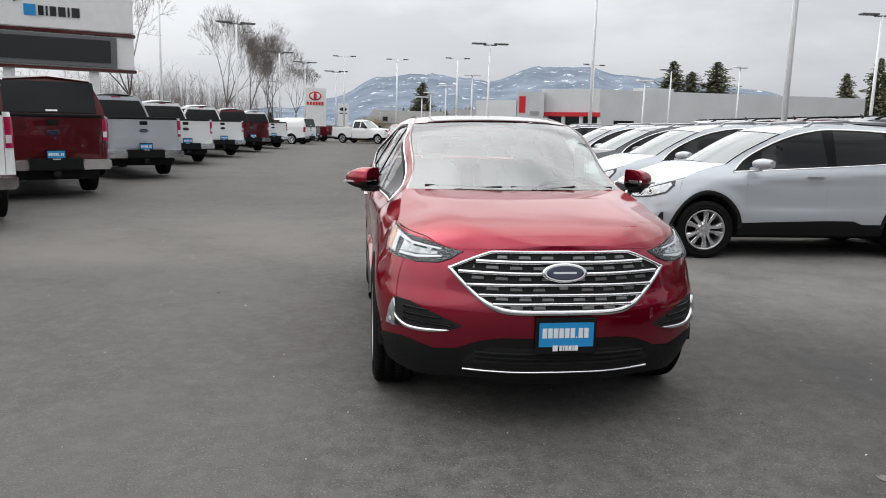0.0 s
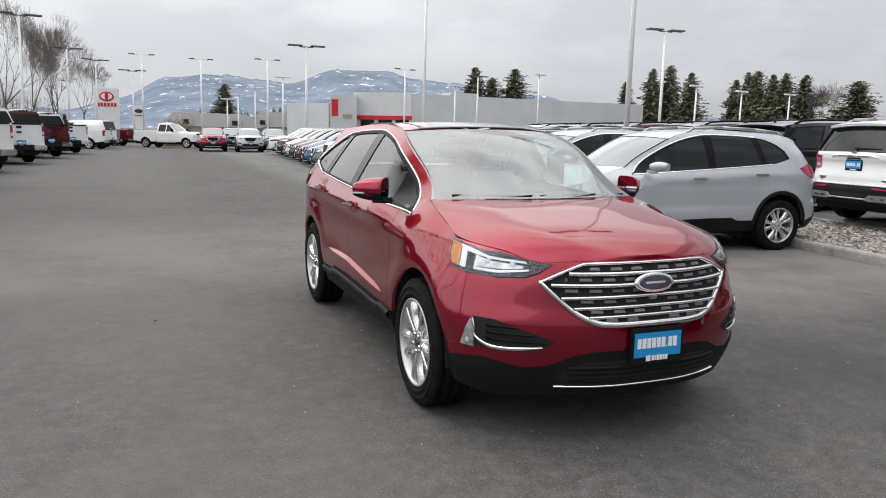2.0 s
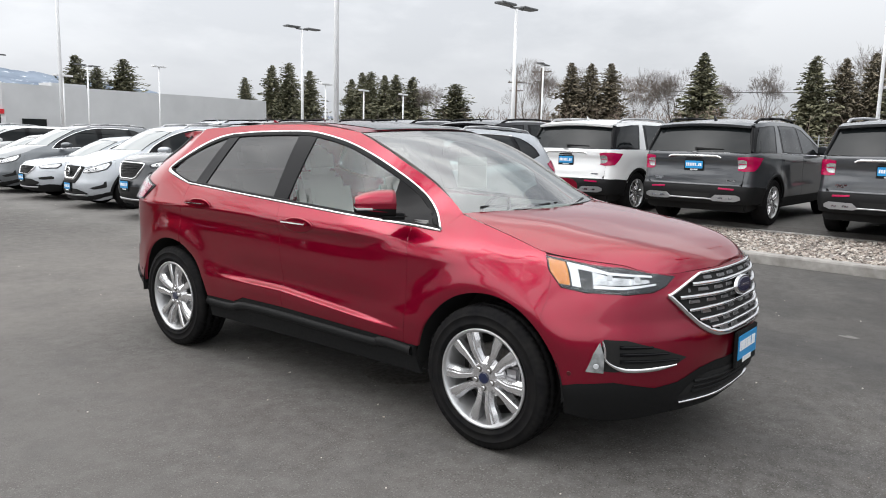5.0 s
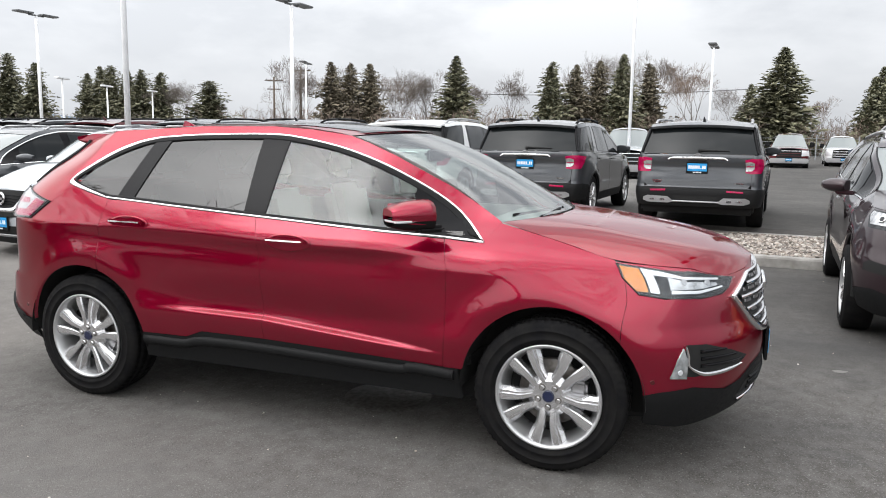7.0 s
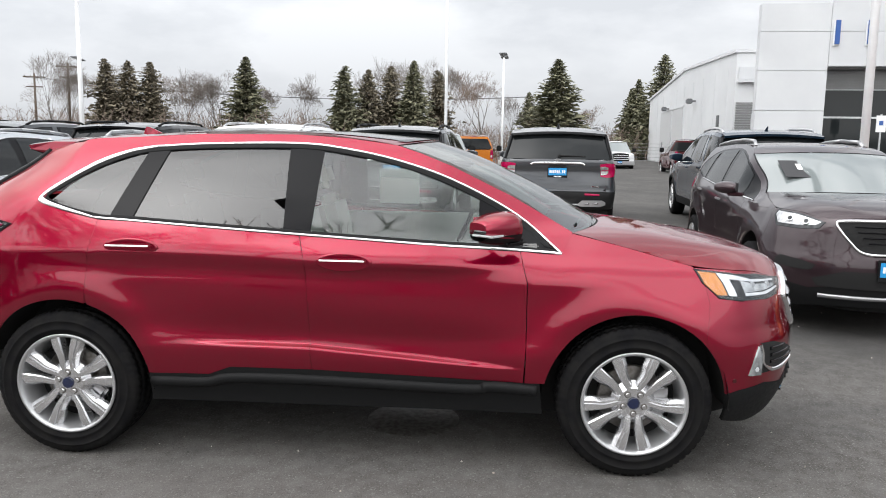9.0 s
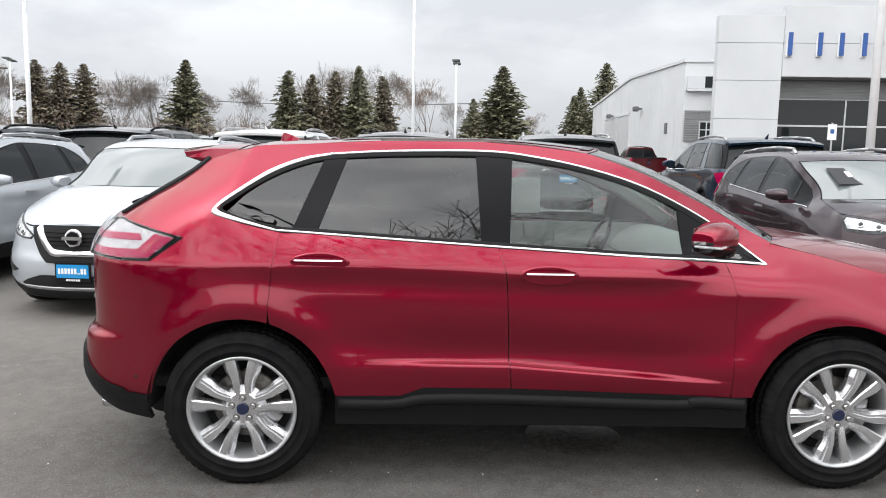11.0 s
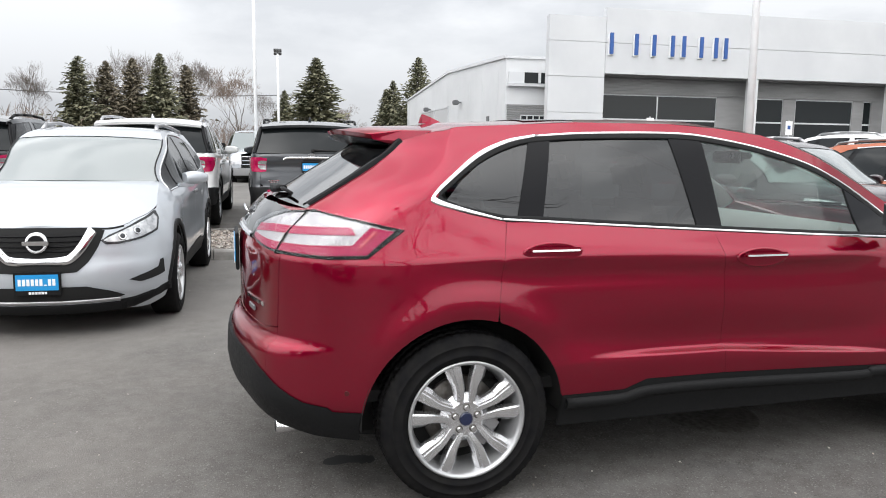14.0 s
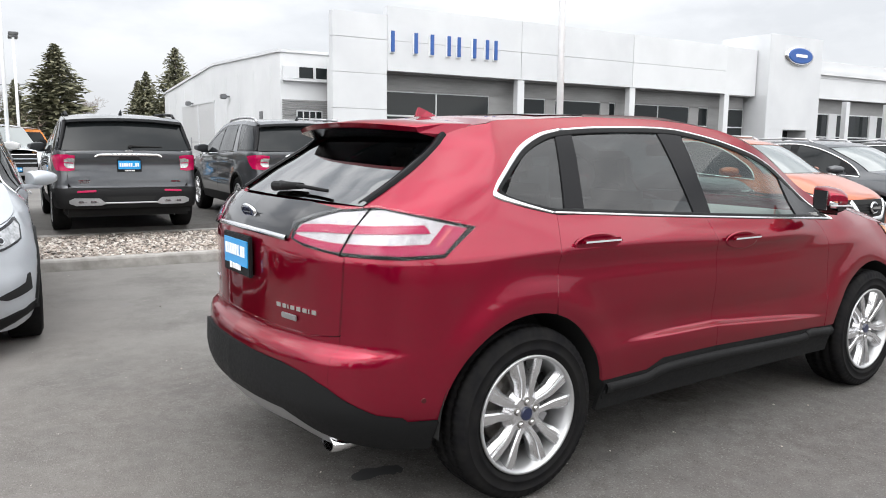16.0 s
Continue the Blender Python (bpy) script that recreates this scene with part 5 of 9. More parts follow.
    for x0, x1 in ((-0.42, 0.22), (0.12, 0.66)):
        bm = bmesh.new()
        def glass_pt(x, up, lift):
            q = x / 0.72
            return Vector((x, -1.318 + 0.21 * q * q + up * 0.75, 1.182 + up * 0.5 + lift * 0.5))
        cyl_bm(bm, glass_pt(x0, 0.0, 0.0), glass_pt((x0 + x1) / 2 - 0.02, 0.03, 0.02), 0.010, 0.007, 6)
        cyl_bm(bm, glass_pt(x0 - 0.18, 0.035, 0.012), glass_pt(x1, 0.012, 0.014), 0.008, 0.006, 6)
        part("windscreen_wiper", bm, PLASTIC, car)
    # tail lamps
    tail = [("y", 1.69, 1.183), ("y", 1.87, 1.222), ("y", 2.03, 1.255), ("r", 0.60, 1.243), ("r", 0.50, 1.212), ("r", 0.415, 1.178), ("r", 0.43, 1.12), ("r", 0.52, 1.098), ("r", 0.70, 1.078), ("y", 2.0, 1.068), ("y", 1.845, 1.073)]
    sz = sh.points(tail)
    for side in (-1, 1):
        top = part("tail_lamp", skin_mesh("tail_lamp", sh, patch(sh, sz, 0.03, off=0.006, wall=0.012), side), GLOSSBLACK, car, "clear and red wraparound tail lamp")
        sub = [("clear_lens", [("y", 1.735, 1.178), ("y", 1.87, 1.208), ("y", 2.02, 1.243), ("r", 0.61, 1.230), ("r", 0.53, 1.205), ("r", 0.45, 1.172), ("r", 0.46, 1.125), ("r", 0.55, 1.108), ("r", 0.70, 1.092), ("y", 2.0, 1.083), ("y", 1.865, 1.087)], TAILCLEAR, 0.010),
               ("red_light_bar", [("y", 1.90, 1.190), ("y", 2.05, 1.187), ("r", 0.60, 1.185), ("r", 0.47, 1.176), ("r", 0.452, 1.146), ("r", 0.60, 1.156), ("y", 2.05, 1.158), ("y", 1.885, 1.161)], LAMPRED, 0.014),
               ("lower_red_lens", [("y", 1.90, 1.122), ("y", 1.825, 1.192), ("y", 1.735, 1.176), ("y", 1.85, 1.085), ("y", 2.0, 1.080), ("r", 0.66, 1.092), ("r", 0.50, 1.112), ("r", 0.455, 1.122), ("r", 0.455, 1.138), ("r", 0.55, 1.130), ("r", 0.66, 1.122), ("y", 2.05, 1.118)], LAMPRED, 0.013),
               ("side_marker", [("y", 1.80, 1.172), ("y", 1.868, 1.112), ("y", 1.880, 1.112), ("y", 1.815, 1.175)], LAMPPINK, 0.0165)]
        for nm, pts, mt, o in sub:
            part(nm, skin_mesh(nm, sh, patch(sh, sh.points(pts), 0.03, off=o, wall=0.006), side), mt, top)
        part("lamp_joint", strip_mesh("lamp_joint", sh, ribbon(sh, sh.points([("r", 0.70, 1.245), ("r", 0.705, 1.15), ("r", 0.70, 1.075)]), 0.007, 0.0215), side), GLOSSBLACK, top)
        part("lamp_cover", skin_mesh("lamp_cover", sh, patch(sh, sz, 0.03, off=0.019), side), LENS, top).visible_shadow = False
    # rear applique, badge, plate, lettering
    app = sh.points([("r", *p) for p in ((0.0, 1.125), (0.40, 1.118), (0.415, 1.178), (0.50, 1.213), (0.60, 1.244), (0.40, 1.262), (0.0, 1.264))])
    part("tailgate_panel", skin_mesh("tailgate_panel", sh, patch(sh, app, 0.04, off=0.005, wall=0.006), 0), BLACKP, car)
    part("tailgate_trim", strip_mesh("tailgate_trim", sh, ribbon(sh, [(sh.where("r", x, 1.118 + 0.012 * (1 - (x / 0.42) ** 2)), 1.118 + 0.012 * (1 - (x / 0.42) ** 2)) for x in np.linspace(0, 0.40, 12)], 0.022, 0.016), 0), CHROME, car, "chrome strip")
    q = sh.at(sh.end, 1.195, 0.010)
    badge_parts(car, Matrix.Translation(q) @ pose(0, 0, 0, 22, 0, 180), 0.085, 0.036, 0.010)
    q = sh.at(sh.end, 1.01, 0.012)
    plate_parts(car, (0, q[1] + 0.006, 1.015), 180, (0.30, 0.155))
    bm = bmesh.new()
    x = -0.60
    for wide in (0.030, 0.008, 0.030, 0.030, 0.030, 0.008, 0.030, 0.036):
        w0, w1 = sh.at(sh.where("r", -x, 0.845), 0.845, 0.003), sh.at(sh.where("r", -x - wide, 0.845), 0.845, 0.003)
        a = math.degrees(math.atan2(w1[1] - w0[1], wide))
        box_bm(bm, 0, wide * 0.9, -0.004, 0.004, -0.009, 0.009, m=Matrix.Translation((x, w0[1], 0.845)) @ pose(0, 0, 0, 0, 0, a))
        x += wide + 0.008
    part("model_lettering", bm, CHROME, car, "small chrome lettering, drawn as bars")
    w0 = sh.at(sh.where("r", 0.43, 0.80), 0.80, 0.004)
    part("drive_badge", box(-0.055, 0.055, -0.004, 0.004, -0.012, 0.012, bevel=0.003, m=Matrix.Translation((-0.43, w0[1], 0.805)) @ pose(0, 0, 0, 0, 0, 9)), SATIN, car)
    w0 = sh.at(sh.where("r", 0.50, 0.83), 0.83, 0.004)
    part("left_badge", box(-0.05, 0.05, -0.004, 0.004, -0.014, 0.014, bevel=0.003, m=Matrix.Translation((0.50, w0[1], 0.83)) @ pose(0, 0, 0, 0, 0, -11)), CHROME, car)
    # rear wiper
    bm = bmesh.new()
    cyl_bm(bm, (0.02, 2.150, 1.308), (-0.20, 2.115, 1.318), 0.024, 0.014, 10)
    cyl_bm(bm, (-0.02, 2.140, 1.325), (-0.42, 2.100, 1.308), 0.011, 0.007, 8)
    part("rear_wiper", bm, PLASTIC, car)
    # diffuser and exhaust
    dif = sh.points([("r", *p) for p in ((0.0, 0.440), (0.45, 0.440), (0.66, 0.345), (0.60, 0.30), (0.42, 0.36), (0.0, 0.36))])
    part("rear_skid_plate", skin_mesh("rear_skid_plate", sh, patch(sh, dif, 0.06, off=0.004, wall=0.02), 0), SATIN, car, "silver lower skid plate")
    for side in (-1, 1):
        v, f = revolve([(0.036, 0.0), (0.044, 0.004), (0.046, 0.05), (0.046, 0.14), (0.036, 0.14), (0.034, 0.0)], 24)
        ob = part("exhaust_tip", mesh_of("exhaust_tip", v, f), CHROME, car, "chrome exhaust tip")
        ob.matrix_basis = pose(side * 0.60, 2.20, 0.31, 0, 0, -90) @ Matrix.Diagonal((1, 1.5, 0.85, 1))
    # parking sensors
    for y, z in ((-1.90, 0.50), (1.93, 0.52)):
        for side in (-1, 1):
            s0 = sh.where("y", y, z)
            q, nrm = sh.at(s0, z, -0.002), sh.normal(s0, z)
            a0, a1 = Vector((side * q[0], q[1], q[2])), Vector((side * nrm[0], nrm[1], nrm[2]))
            part("parking_sensor", cyl_bm(bmesh.new(), a0, a0 + a1 * 0.005, 0.011, 0.010, 12), MAROON, car)
    # underside and wheel wells
    ring = [sh.at(s, 0.30, -0.05) for s in np.linspace(0, sh.end, 40)]
    ring = [(p[0] * 0.74, p[1] * 0.96) for p in ring] + [(-p[0] * 0.74, p[1] * 0.96) for p in ring[::-1]]
    bm = bmesh.new()
    lo = [bm.verts.new((x, y, 0.215)) for x, y in ring[:-1]]
    hi = [bm.verts.new((x, y, 0.50)) for x, y in ring[:-1]]
    bm.faces.new(lo)
    bm.faces.new(hi[::-1])
    for i in range(len(lo)):
        bm.faces.new((lo[i], lo[(i + 1) % len(lo)], hi[(i + 1) % len(lo)], hi[i]))
    part("underbody", bm, DARK, car)
    for hub in (FRONT_HUB, REAR_HUB):
        for side in (-1, 1):
            gv, gf = sheet(lambda a, b: np.array((side * (0.60 + 0.325 * b), hub + 0.452 * math.cos(math.pi * (a * 1.02 - 0.01)), 0.37 + 0.452 * math.sin(math.pi * (a * 1.02 - 0.01)))), 24, 2)
            part("wheel_well", mesh_of("wheel_well", gv, gf), DARK, car)
            bm = box(side * 0.60 - 0.003, side * 0.60 + 0.003, hub - 0.45, hub + 0.45, 0.24, 0.80)
            part("inner_wing", bm, DARK, car)
    for side in (-1, 1):
        part("door_liner", box(side * 0.775, side * 0.82, -0.95, 0.95, 0.50, 1.13, bevel=0.01), TRIM, car)
    for side in (-1, 1):
        line = soft_line([(-1.08, 1.145), (-0.83, 1.308), (-0.52, 1.462), (-0.24, 1.555), (0.06, 1.600), (0.30, 1.622), (0.80, 1.618)], 6)
        part("inner_pillar", strip_mesh("inner_pillar", sh, ribbon(sh, sh.points([("y", *p) for p in line]), 0.085, -0.022), side), TRIM, car, "pale inner pillar lining")
    # window sticker inside the far front window
    part("window_sticker", box(0.752, 0.756, -0.20, 0.08, 1.19, 1.43), PAPER, car, "white paper price sheet")
    # cabin
    part("cabin_floor", box(-0.82, 0.82, -1.0, 2.0, 0.45, 0.50), DARK, car)
    for x in (-0.40, 0.40):
        seat_parts(car, x, -0.02)
        seat_parts(car, x * 0.8, 0.84)
    gv, gf = sheet(lambda a, b: np.array(((2 * b - 1) * 0.74, -1.10 + 0.42 * a + 0.02 * abs(2 * b - 1), 1.10 + 0.035 * math.sin(math.pi * a) - 0.16 * a**4)), 12, 16)
    part("dashboard", mesh_of("dashboard", gv, gf), TRIM, car)
    part("dash_front", box(-0.74, 0.74, -0.72, -0.66, 0.55, 0.98, bevel=0.02), TRIM, car)
    v, f = revolve([(0.17 + 0.014 * math.cos(a), 0.014 * math.sin(a)) for a in np.linspace(0, 2 * math.pi, 9)], 32)
    wheel = part("steering_wheel", mesh_of("steering_wheel", v, f), PLASTIC, car)
    wheel.matrix_basis = pose(0.40, -0.52, 1.03, 0, 0, -90) @ pose(0, 0, 0, 0, 24, 0)
    bm = box(-0.012, 0.012, -0.15, 0.15, -0.02, 0.02, bevel=0.006)
    box_bm(bm, -0.012, 0.02, -0.055, 0.055, -0.05, 0.05, bevel=0.012)
    part("wheel_hub", bm, PLASTIC, wheel)
    part("interior_mirror", box(-0.13, 0.13, -0.50, -0.47, 1.45, 1.52, bevel=0.012), PLASTIC, car)
    part("sensor_housing", box(-0.09, 0.09, -0.60, -0.44, 1.475, 1.515, bevel=0.012), PLASTIC, car)
    gv, gf = sheet(lambda a, b: np.array(((2 * b - 1) * 0.54, -0.30 + 1.8 * a, 1.600 - 0.02 * abs(2 * b - 1) ** 2)), 2, 6)
    part("headliner", mesh_of("headliner", gv, gf), SEAT, car)
    add_wheels(car, (FRONT_HUB, REAR_HUB), 0.823, HUB_UP, True)
    return car


hero = hero_car()
hero.matrix_basis = TILT.copy()


# ---- ground ----
def lean_z(x, u):
    return 0.01396 * max(-4.0, min(110.0, x)) + 0.18 * max(0.0, min(1.0, (u - 8.8) / 0.3))


bm = bmesh.new()
gu = [-4000, -800, -200, -60, -30, -12, -8, -4, -2, 0, 2, 4, 6, 8.8, 9.1] + list(range(12, 61, 4)) + [70, 80, 90, 100, 110, 120, 200, 800, 4000]
gv = [-4000, -800, -200, -60, -40, -20, -8, 0, 8, 20, 40, 60, 80, 100, 120, 200, 800, 4000]
grid = []
for u in gu:
    row = []
    for v in gv:
        p = pose(0, 0, 0, 0, 0, -4) @ Vector((u, v, 0))
        row.append(bm.verts.new((p.x, p.y, lean_z(p.x, u))))
    grid.append(row)
for i in range(len(gu) - 1):
    for j in range(len(gv) - 1):
        bm.faces.new((grid[i][j], grid[i + 1][j], grid[i + 1][j + 1], grid[i][j + 1]))
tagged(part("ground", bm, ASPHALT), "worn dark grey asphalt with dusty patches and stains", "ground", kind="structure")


# ---- parked crossovers: the same skin, re-proportioned per kind ----
def make_warp(xs, ys, zs, upright, nose_up=0.0, drop=0.0):
    """Maps the basic body to another size: widths by xs, (from, to) pairs along y and z, and a steeper tail."""
    yf, yt, zf, zt = [p[0] for p in ys], [p[1] for p in ys], [p[0] for p in zs], [p[1] for p in zs]

    def warp(v):
        v = np.array(v, float)
        x, y, z = v[:, 0], v[:, 1], v[:, 2]
        y2 = y + upright * np.clip(z - 1.24, 0, 1) * step01(y, 0.75, 1.75)
        x2 = x * (1 + xs[1] * step01(z, 1.15, 1.6)) * xs[0]
        z2 = z + nose_up * step01(-y, 1.0, 2.3) * step01(z, 0.6, 1.0) - drop * step01(-y, 1.35, 2.2) * (0.6 + 0.4 * step01(z, 0.3, 0.6))
        return np.stack([x2, np.interp(y2, yf, yt, ) + np.where(y2 > yf[-1], y2 - yf[-1], 0), np.interp(z2, zf, zt)], 1)
    return warp


KINDS = {
    "compact": dict(warp=make_warp((0.967, 0.05), [(-2.45, -2.33), (-1.4245, -1.353), (1.4245, 1.353), (2.39, 2.31)], [(0, 0), (0.45, 0.44), (1.2, 1.19), (1.7, 1.72)], 0.62, 0.02, 0.115), hubs=(-1.353, 1.353), track=0.80, rails=True),
    "large": dict(hubs=(-1.50, 1.52), track=0.862, up=0.385, size=1.03),
    "mid": dict(warp=make_warp((0.99, 0.06), [(-2.45, -2.44), (-1.4245, -1.40), (1.4245, 1.40), (2.39, 2.38)], [(0, 0), (0.45, 0.45), (1.2, 1.20), (1.7, 1.71)], 0.75, 0.075), hubs=(-1.40, 1.40), track=0.83, rails=True),
    "boxy": dict(warp=make_warp((0.95, 0.16), [(-2.45, -2.16), (-1.4245, -1.29), (1.4245, 1.29), (2.39, 2.06)], [(0, 0), (0.45, 0.46), (1.0, 1.08), (1.2, 1.24), (1.7, 1.69)], 1.25, 0.06), hubs=(-1.29, 1.29), track=0.79, rails=False),
    "low": dict(warp=make_warp((0.95, 0.0), [(-2.45, -2.36), (-1.4245, -1.36), (1.4245, 1.36), (2.39, 2.30)], [(0, 0), (0.45, 0.36), (1.2, 0.98), (1.7, 1.46)], -0.1, 0.0), hubs=(-1.36, 1.36), track=0.78, rails=False),
}
FLEET_MESHES = {}


# ---- the large three-row SUV: squarer body, upright tail, wraparound dark glass ----
LARGE_SHELL = Shell([(0, -2.50), (0.4, -2.47), (0.70, -2.36), (0.88, -2.18), (0.965, -1.90), (0.99, -1.50), (0.985, 0.0), (0.99, 1.20), (0.988, 1.90), (0.975, 2.18), (0.935, 2.36), (0.84, 2.455), (0.5, 2.51), (0, 2.525)],
                    [(-1.6, [(0.2, 0.08), (0.45, 0.02), (0.6, 0.0), (0.85, 0.005), (1.0, 0.03), (1.1, 0.07), (1.2, 0.16), (1.9, 0.5)]),
                     (-0.9, [(0.2, 0.08), (0.45, 0.02), (0.6, 0.0), (0.85, 0.005), (1.02, 0.0), (1.1, 0.02), (1.15, 0.05), (1.4, 0.16), (1.65, 0.28), (1.9, 0.42)]),
                     (0.6, [(0.2, 0.08), (0.45, 0.02), (0.6, 0.0), (0.72, 0.012), (0.9, 0.010), (1.04, 0.0), (1.12, 0.012), (1.17, 0.035), (1.4, 0.115), (1.62, 0.20), (1.72, 0.265), (1.9, 0.40)]),
                     (1.9, [(0.2, 0.08), (0.45, 0.02), (0.6, 0.0), (0.8, 0.006), (1.0, 0.0), (1.13, 0.012), (1.19, 0.030), (1.4, 0.085), (1.62, 0.155), (1.72, 0.215), (1.9, 0.34)])],
                    [(0.2, 0.1), (0.5, 0.01), (0.7, 0.0), (0.95, 0.02), (1.05, 0.06), (1.15, 0.16), (1.3, 0.3), (1.9, 0.5)],
                    [(0.2, -0.14), (0.34, -0.05), (0.42, 0.0), (0.62, 0.0), (0.66, -0.012), (0.70, -0.035), (0.76, -0.040), (1.00, -0.088), (1.02, -0.088), (1.10, -0.062), (1.17, -0.062), (1.21, -0.085), (1.30, -0.125), (1.5, -0.225), (1.65, -0.305), (1.75, -0.37), (1.9, -0.47)],
                    (-1.50, 1.52), 0.99, flare=0.022, arch=0.445, crease=0.0)
LARGE_ROOF = [(-0.30, 1.655), (0.0, 1.695), (0.4, 1.712), (1.0, 1.712), (1.6, 1.695), (2.02, 1.668)]
LARGE_BACK = [(2.325, 1.205), (2.235, 1.40), (2.105, 1.625), (2.07, 1.668)]


def large_meshes():
    """All shared meshes of the large SUV: (part name, mesh, material key, label), and where its plates hang."""
    sh, out = LARGE_SHELL, []
    ys = lambda pts: sh.points([("y", *p) for p in pts])

    def add(nm, bm, key, label=""):
        me = bpy.data.meshes.new(nm)
        bm.to_mesh(me)
        bm.free()
        me.materials.append(None)
        out.append((nm, me, key, label))

    def skin(nm, pts, key, sides=(-1, 1), grid=0.08, label="", **kw):
        data = patch(sh, sh.points(pts), grid, **kw)
        for side in sides:
            out.append((nm, skin_mesh(nm, sh, data, side), key, label))

    arch = lambda hub, a0, a1, n: arch_line(hub, a0, a1, n)
    skin("front_bumper", [("f", 0.0, 0.42), ("f", 0.6, 0.42), ("y", -1.945, 0.43)] + arch(-1.50, 171, 137, 8) + [("y", -1.85, 0.86), ("y", -1.80, 1.02), ("f", 0.75, 1.0), ("f", 0.0, 0.98)], "paint", (0,), flange=0.02)
    skin("front_fender", arch(-1.50, 136, 12, 20) + [("y", -0.985, 0.45), ("y", -0.985, 1.10), ("y", -1.15, 1.14), ("y", -1.79, 1.03), ("y", -1.84, 0.86)], "paint", flange=0.02)
    skin("front_door", [("y", -0.975, 0.45), ("y", 0.14, 0.45), ("y", 0.15, 0.8), ("y", 0.16, 1.150), ("y", -0.975, 1.105)], "paint", flange=0.02)
    skin("rear_door", [("y", 0.15, 0.45), ("y", 1.075, 0.45)] + arch(1.52, 170, 118, 10) + [("y", 1.27, 0.95), ("y", 1.24, 1.185), ("y", 0.17, 1.150), ("y", 0.16, 0.8)], "paint", flange=0.02)
    skin("quarter_panel", arch(1.52, 116, 30, 16) + [("y", 1.925, 0.640), ("y", 2.20, 0.665), ("r", 0.90, 0.668), ("r", 0.815, 0.672), ("r", 0.815, 0.90), ("r", 0.815, 1.19), ("y", 2.325, 1.197), ("y", 1.80, 1.193), ("y", 1.25, 1.185), ("y", 1.28, 0.95)], "paint", flange=0.02)
    skin("tailgate", [("r", 0.0, 0.685), ("r", 0.76, 0.685), ("r", 0.805, 0.73), ("r", 0.807, 0.90), ("r", 0.807, 1.19), ("r", 0.0, 1.205)], "paint", (0,), grid=0.05, flange=0.02)
    skin("rear_bumper", [("y", 1.930, 0.636), ("y", 2.20, 0.660), ("r", 0.90, 0.663), ("r", 0.815, 0.667), ("r", 0.0, 0.680), ("r", 0.0, 0.38), ("r", 0.7, 0.38), ("y", 2.1, 0.38), ("y", 1.97, 0.40)], "black", (0,), off=0.006, flange=0.02)
    skin("sill_cladding", [("y", 1.07, 0.446), ("y", -0.99, 0.446), ("y", -1.02, 0.30), ("y", 1.09, 0.30)], "black", off=0.008, flange=0.02)
    skin("window_surround", [("y", -1.15, 1.145), ("y", 0.16, 1.155), ("y", 1.25, 1.190), ("y", 2.33, 1.202), ("y", 2.235, 1.40), ("y", 2.11, 1.61), ("y", 1.6, 1.655), ("y", 0.9, 1.665), ("y", 0.2, 1.660), ("y", -0.20, 1.60), ("y", -0.6, 1.43)], "gloss", grid=0.10, off=-0.002)
    skin("c_pillar", [("y", 1.19, 1.188), ("y", 1.44, 1.192), ("y", 1.36, 1.40), ("y", 1.23, 1.66), ("y", 1.10, 1.66), ("y", 1.16, 1.40)], "paint", off=0.004, wall=0.006)
    skin("roof_side", [("y", -1.15, 1.142), ("y", -0.6, 1.425), ("y", -0.20, 1.595), ("y", 0.2, 1.648), ("y", 0.9, 1.655), ("y", 1.6, 1.642), ("y", 2.05, 1.605), ("y", 2.04, 1.662), ("y", 1.6, 1.695), ("y", 1.0, 1.712), ("y", 0.4, 1.712), ("y", 0.0, 1.695), ("y", -0.30, 1.655), ("y", -0.70, 1.46)], "paint", off=0.002, wall=0.006)
    for nm, pts in (("front_window", [("y", -0.66, 1.170), ("y", -0.58, 1.38), ("y", -0.25, 1.53), ("y", 0.09, 1.615), ("y", 0.11, 1.180)]), ("rear_window", [("y", 0.22, 1.185), ("y", 0.20, 1.630), ("y", 1.01, 1.632), ("y", 1.10, 1.212)]), ("quarter_window", [("y", 1.49, 1.222), ("y", 1.41, 1.42), ("y", 1.29, 1.625), ("y", 1.95, 1.600), ("y", 2.13, 1.42), ("y", 2.24, 1.225)])):
        skin(nm, pts, "glass", grid=0.12, off=0.002)
    line = [(-1.15, 1.145), (-0.8, 1.355), (-0.5, 1.52), (-0.30, 1.655)]
    v, f = pane(sh, line, -0.20, -0.16, 0.02, 12, 8, sink=0.004)
    out.append(("windscreen", mesh_of("windscreen", v, f), "screen", ""))
    v, f = pane(sh, [(-2.25, 1.00), (-1.9, 1.045), (-1.5, 1.09), (-1.15, 1.145)], -0.20, -0.16, 0.09, 14, 10)
    out.append(("hood", mesh_of("hood", v, f), "paint", ""))
    v, f = pane(sh, LARGE_BACK[:3], 0.125, 0.10, 0.0, 16, 8, sink=0.002)
    out.append(("rear_windscreen", mesh_of("rear_windscreen", v, f), "glass", ""))
    v, f = pane(sh, LARGE_ROOF, -0.16, 0.09, lambda u: 0.02 + 0.035 * math.sin(math.pi * min(1.0, 0.15 + u * 0.8)), 16, 14)
    out.append(("roof", mesh_of("roof", v, f), "paint", ""))
    # spoiler over the rear glass, with a dark blade down each side
    bm = bmesh.new()
    prev = None
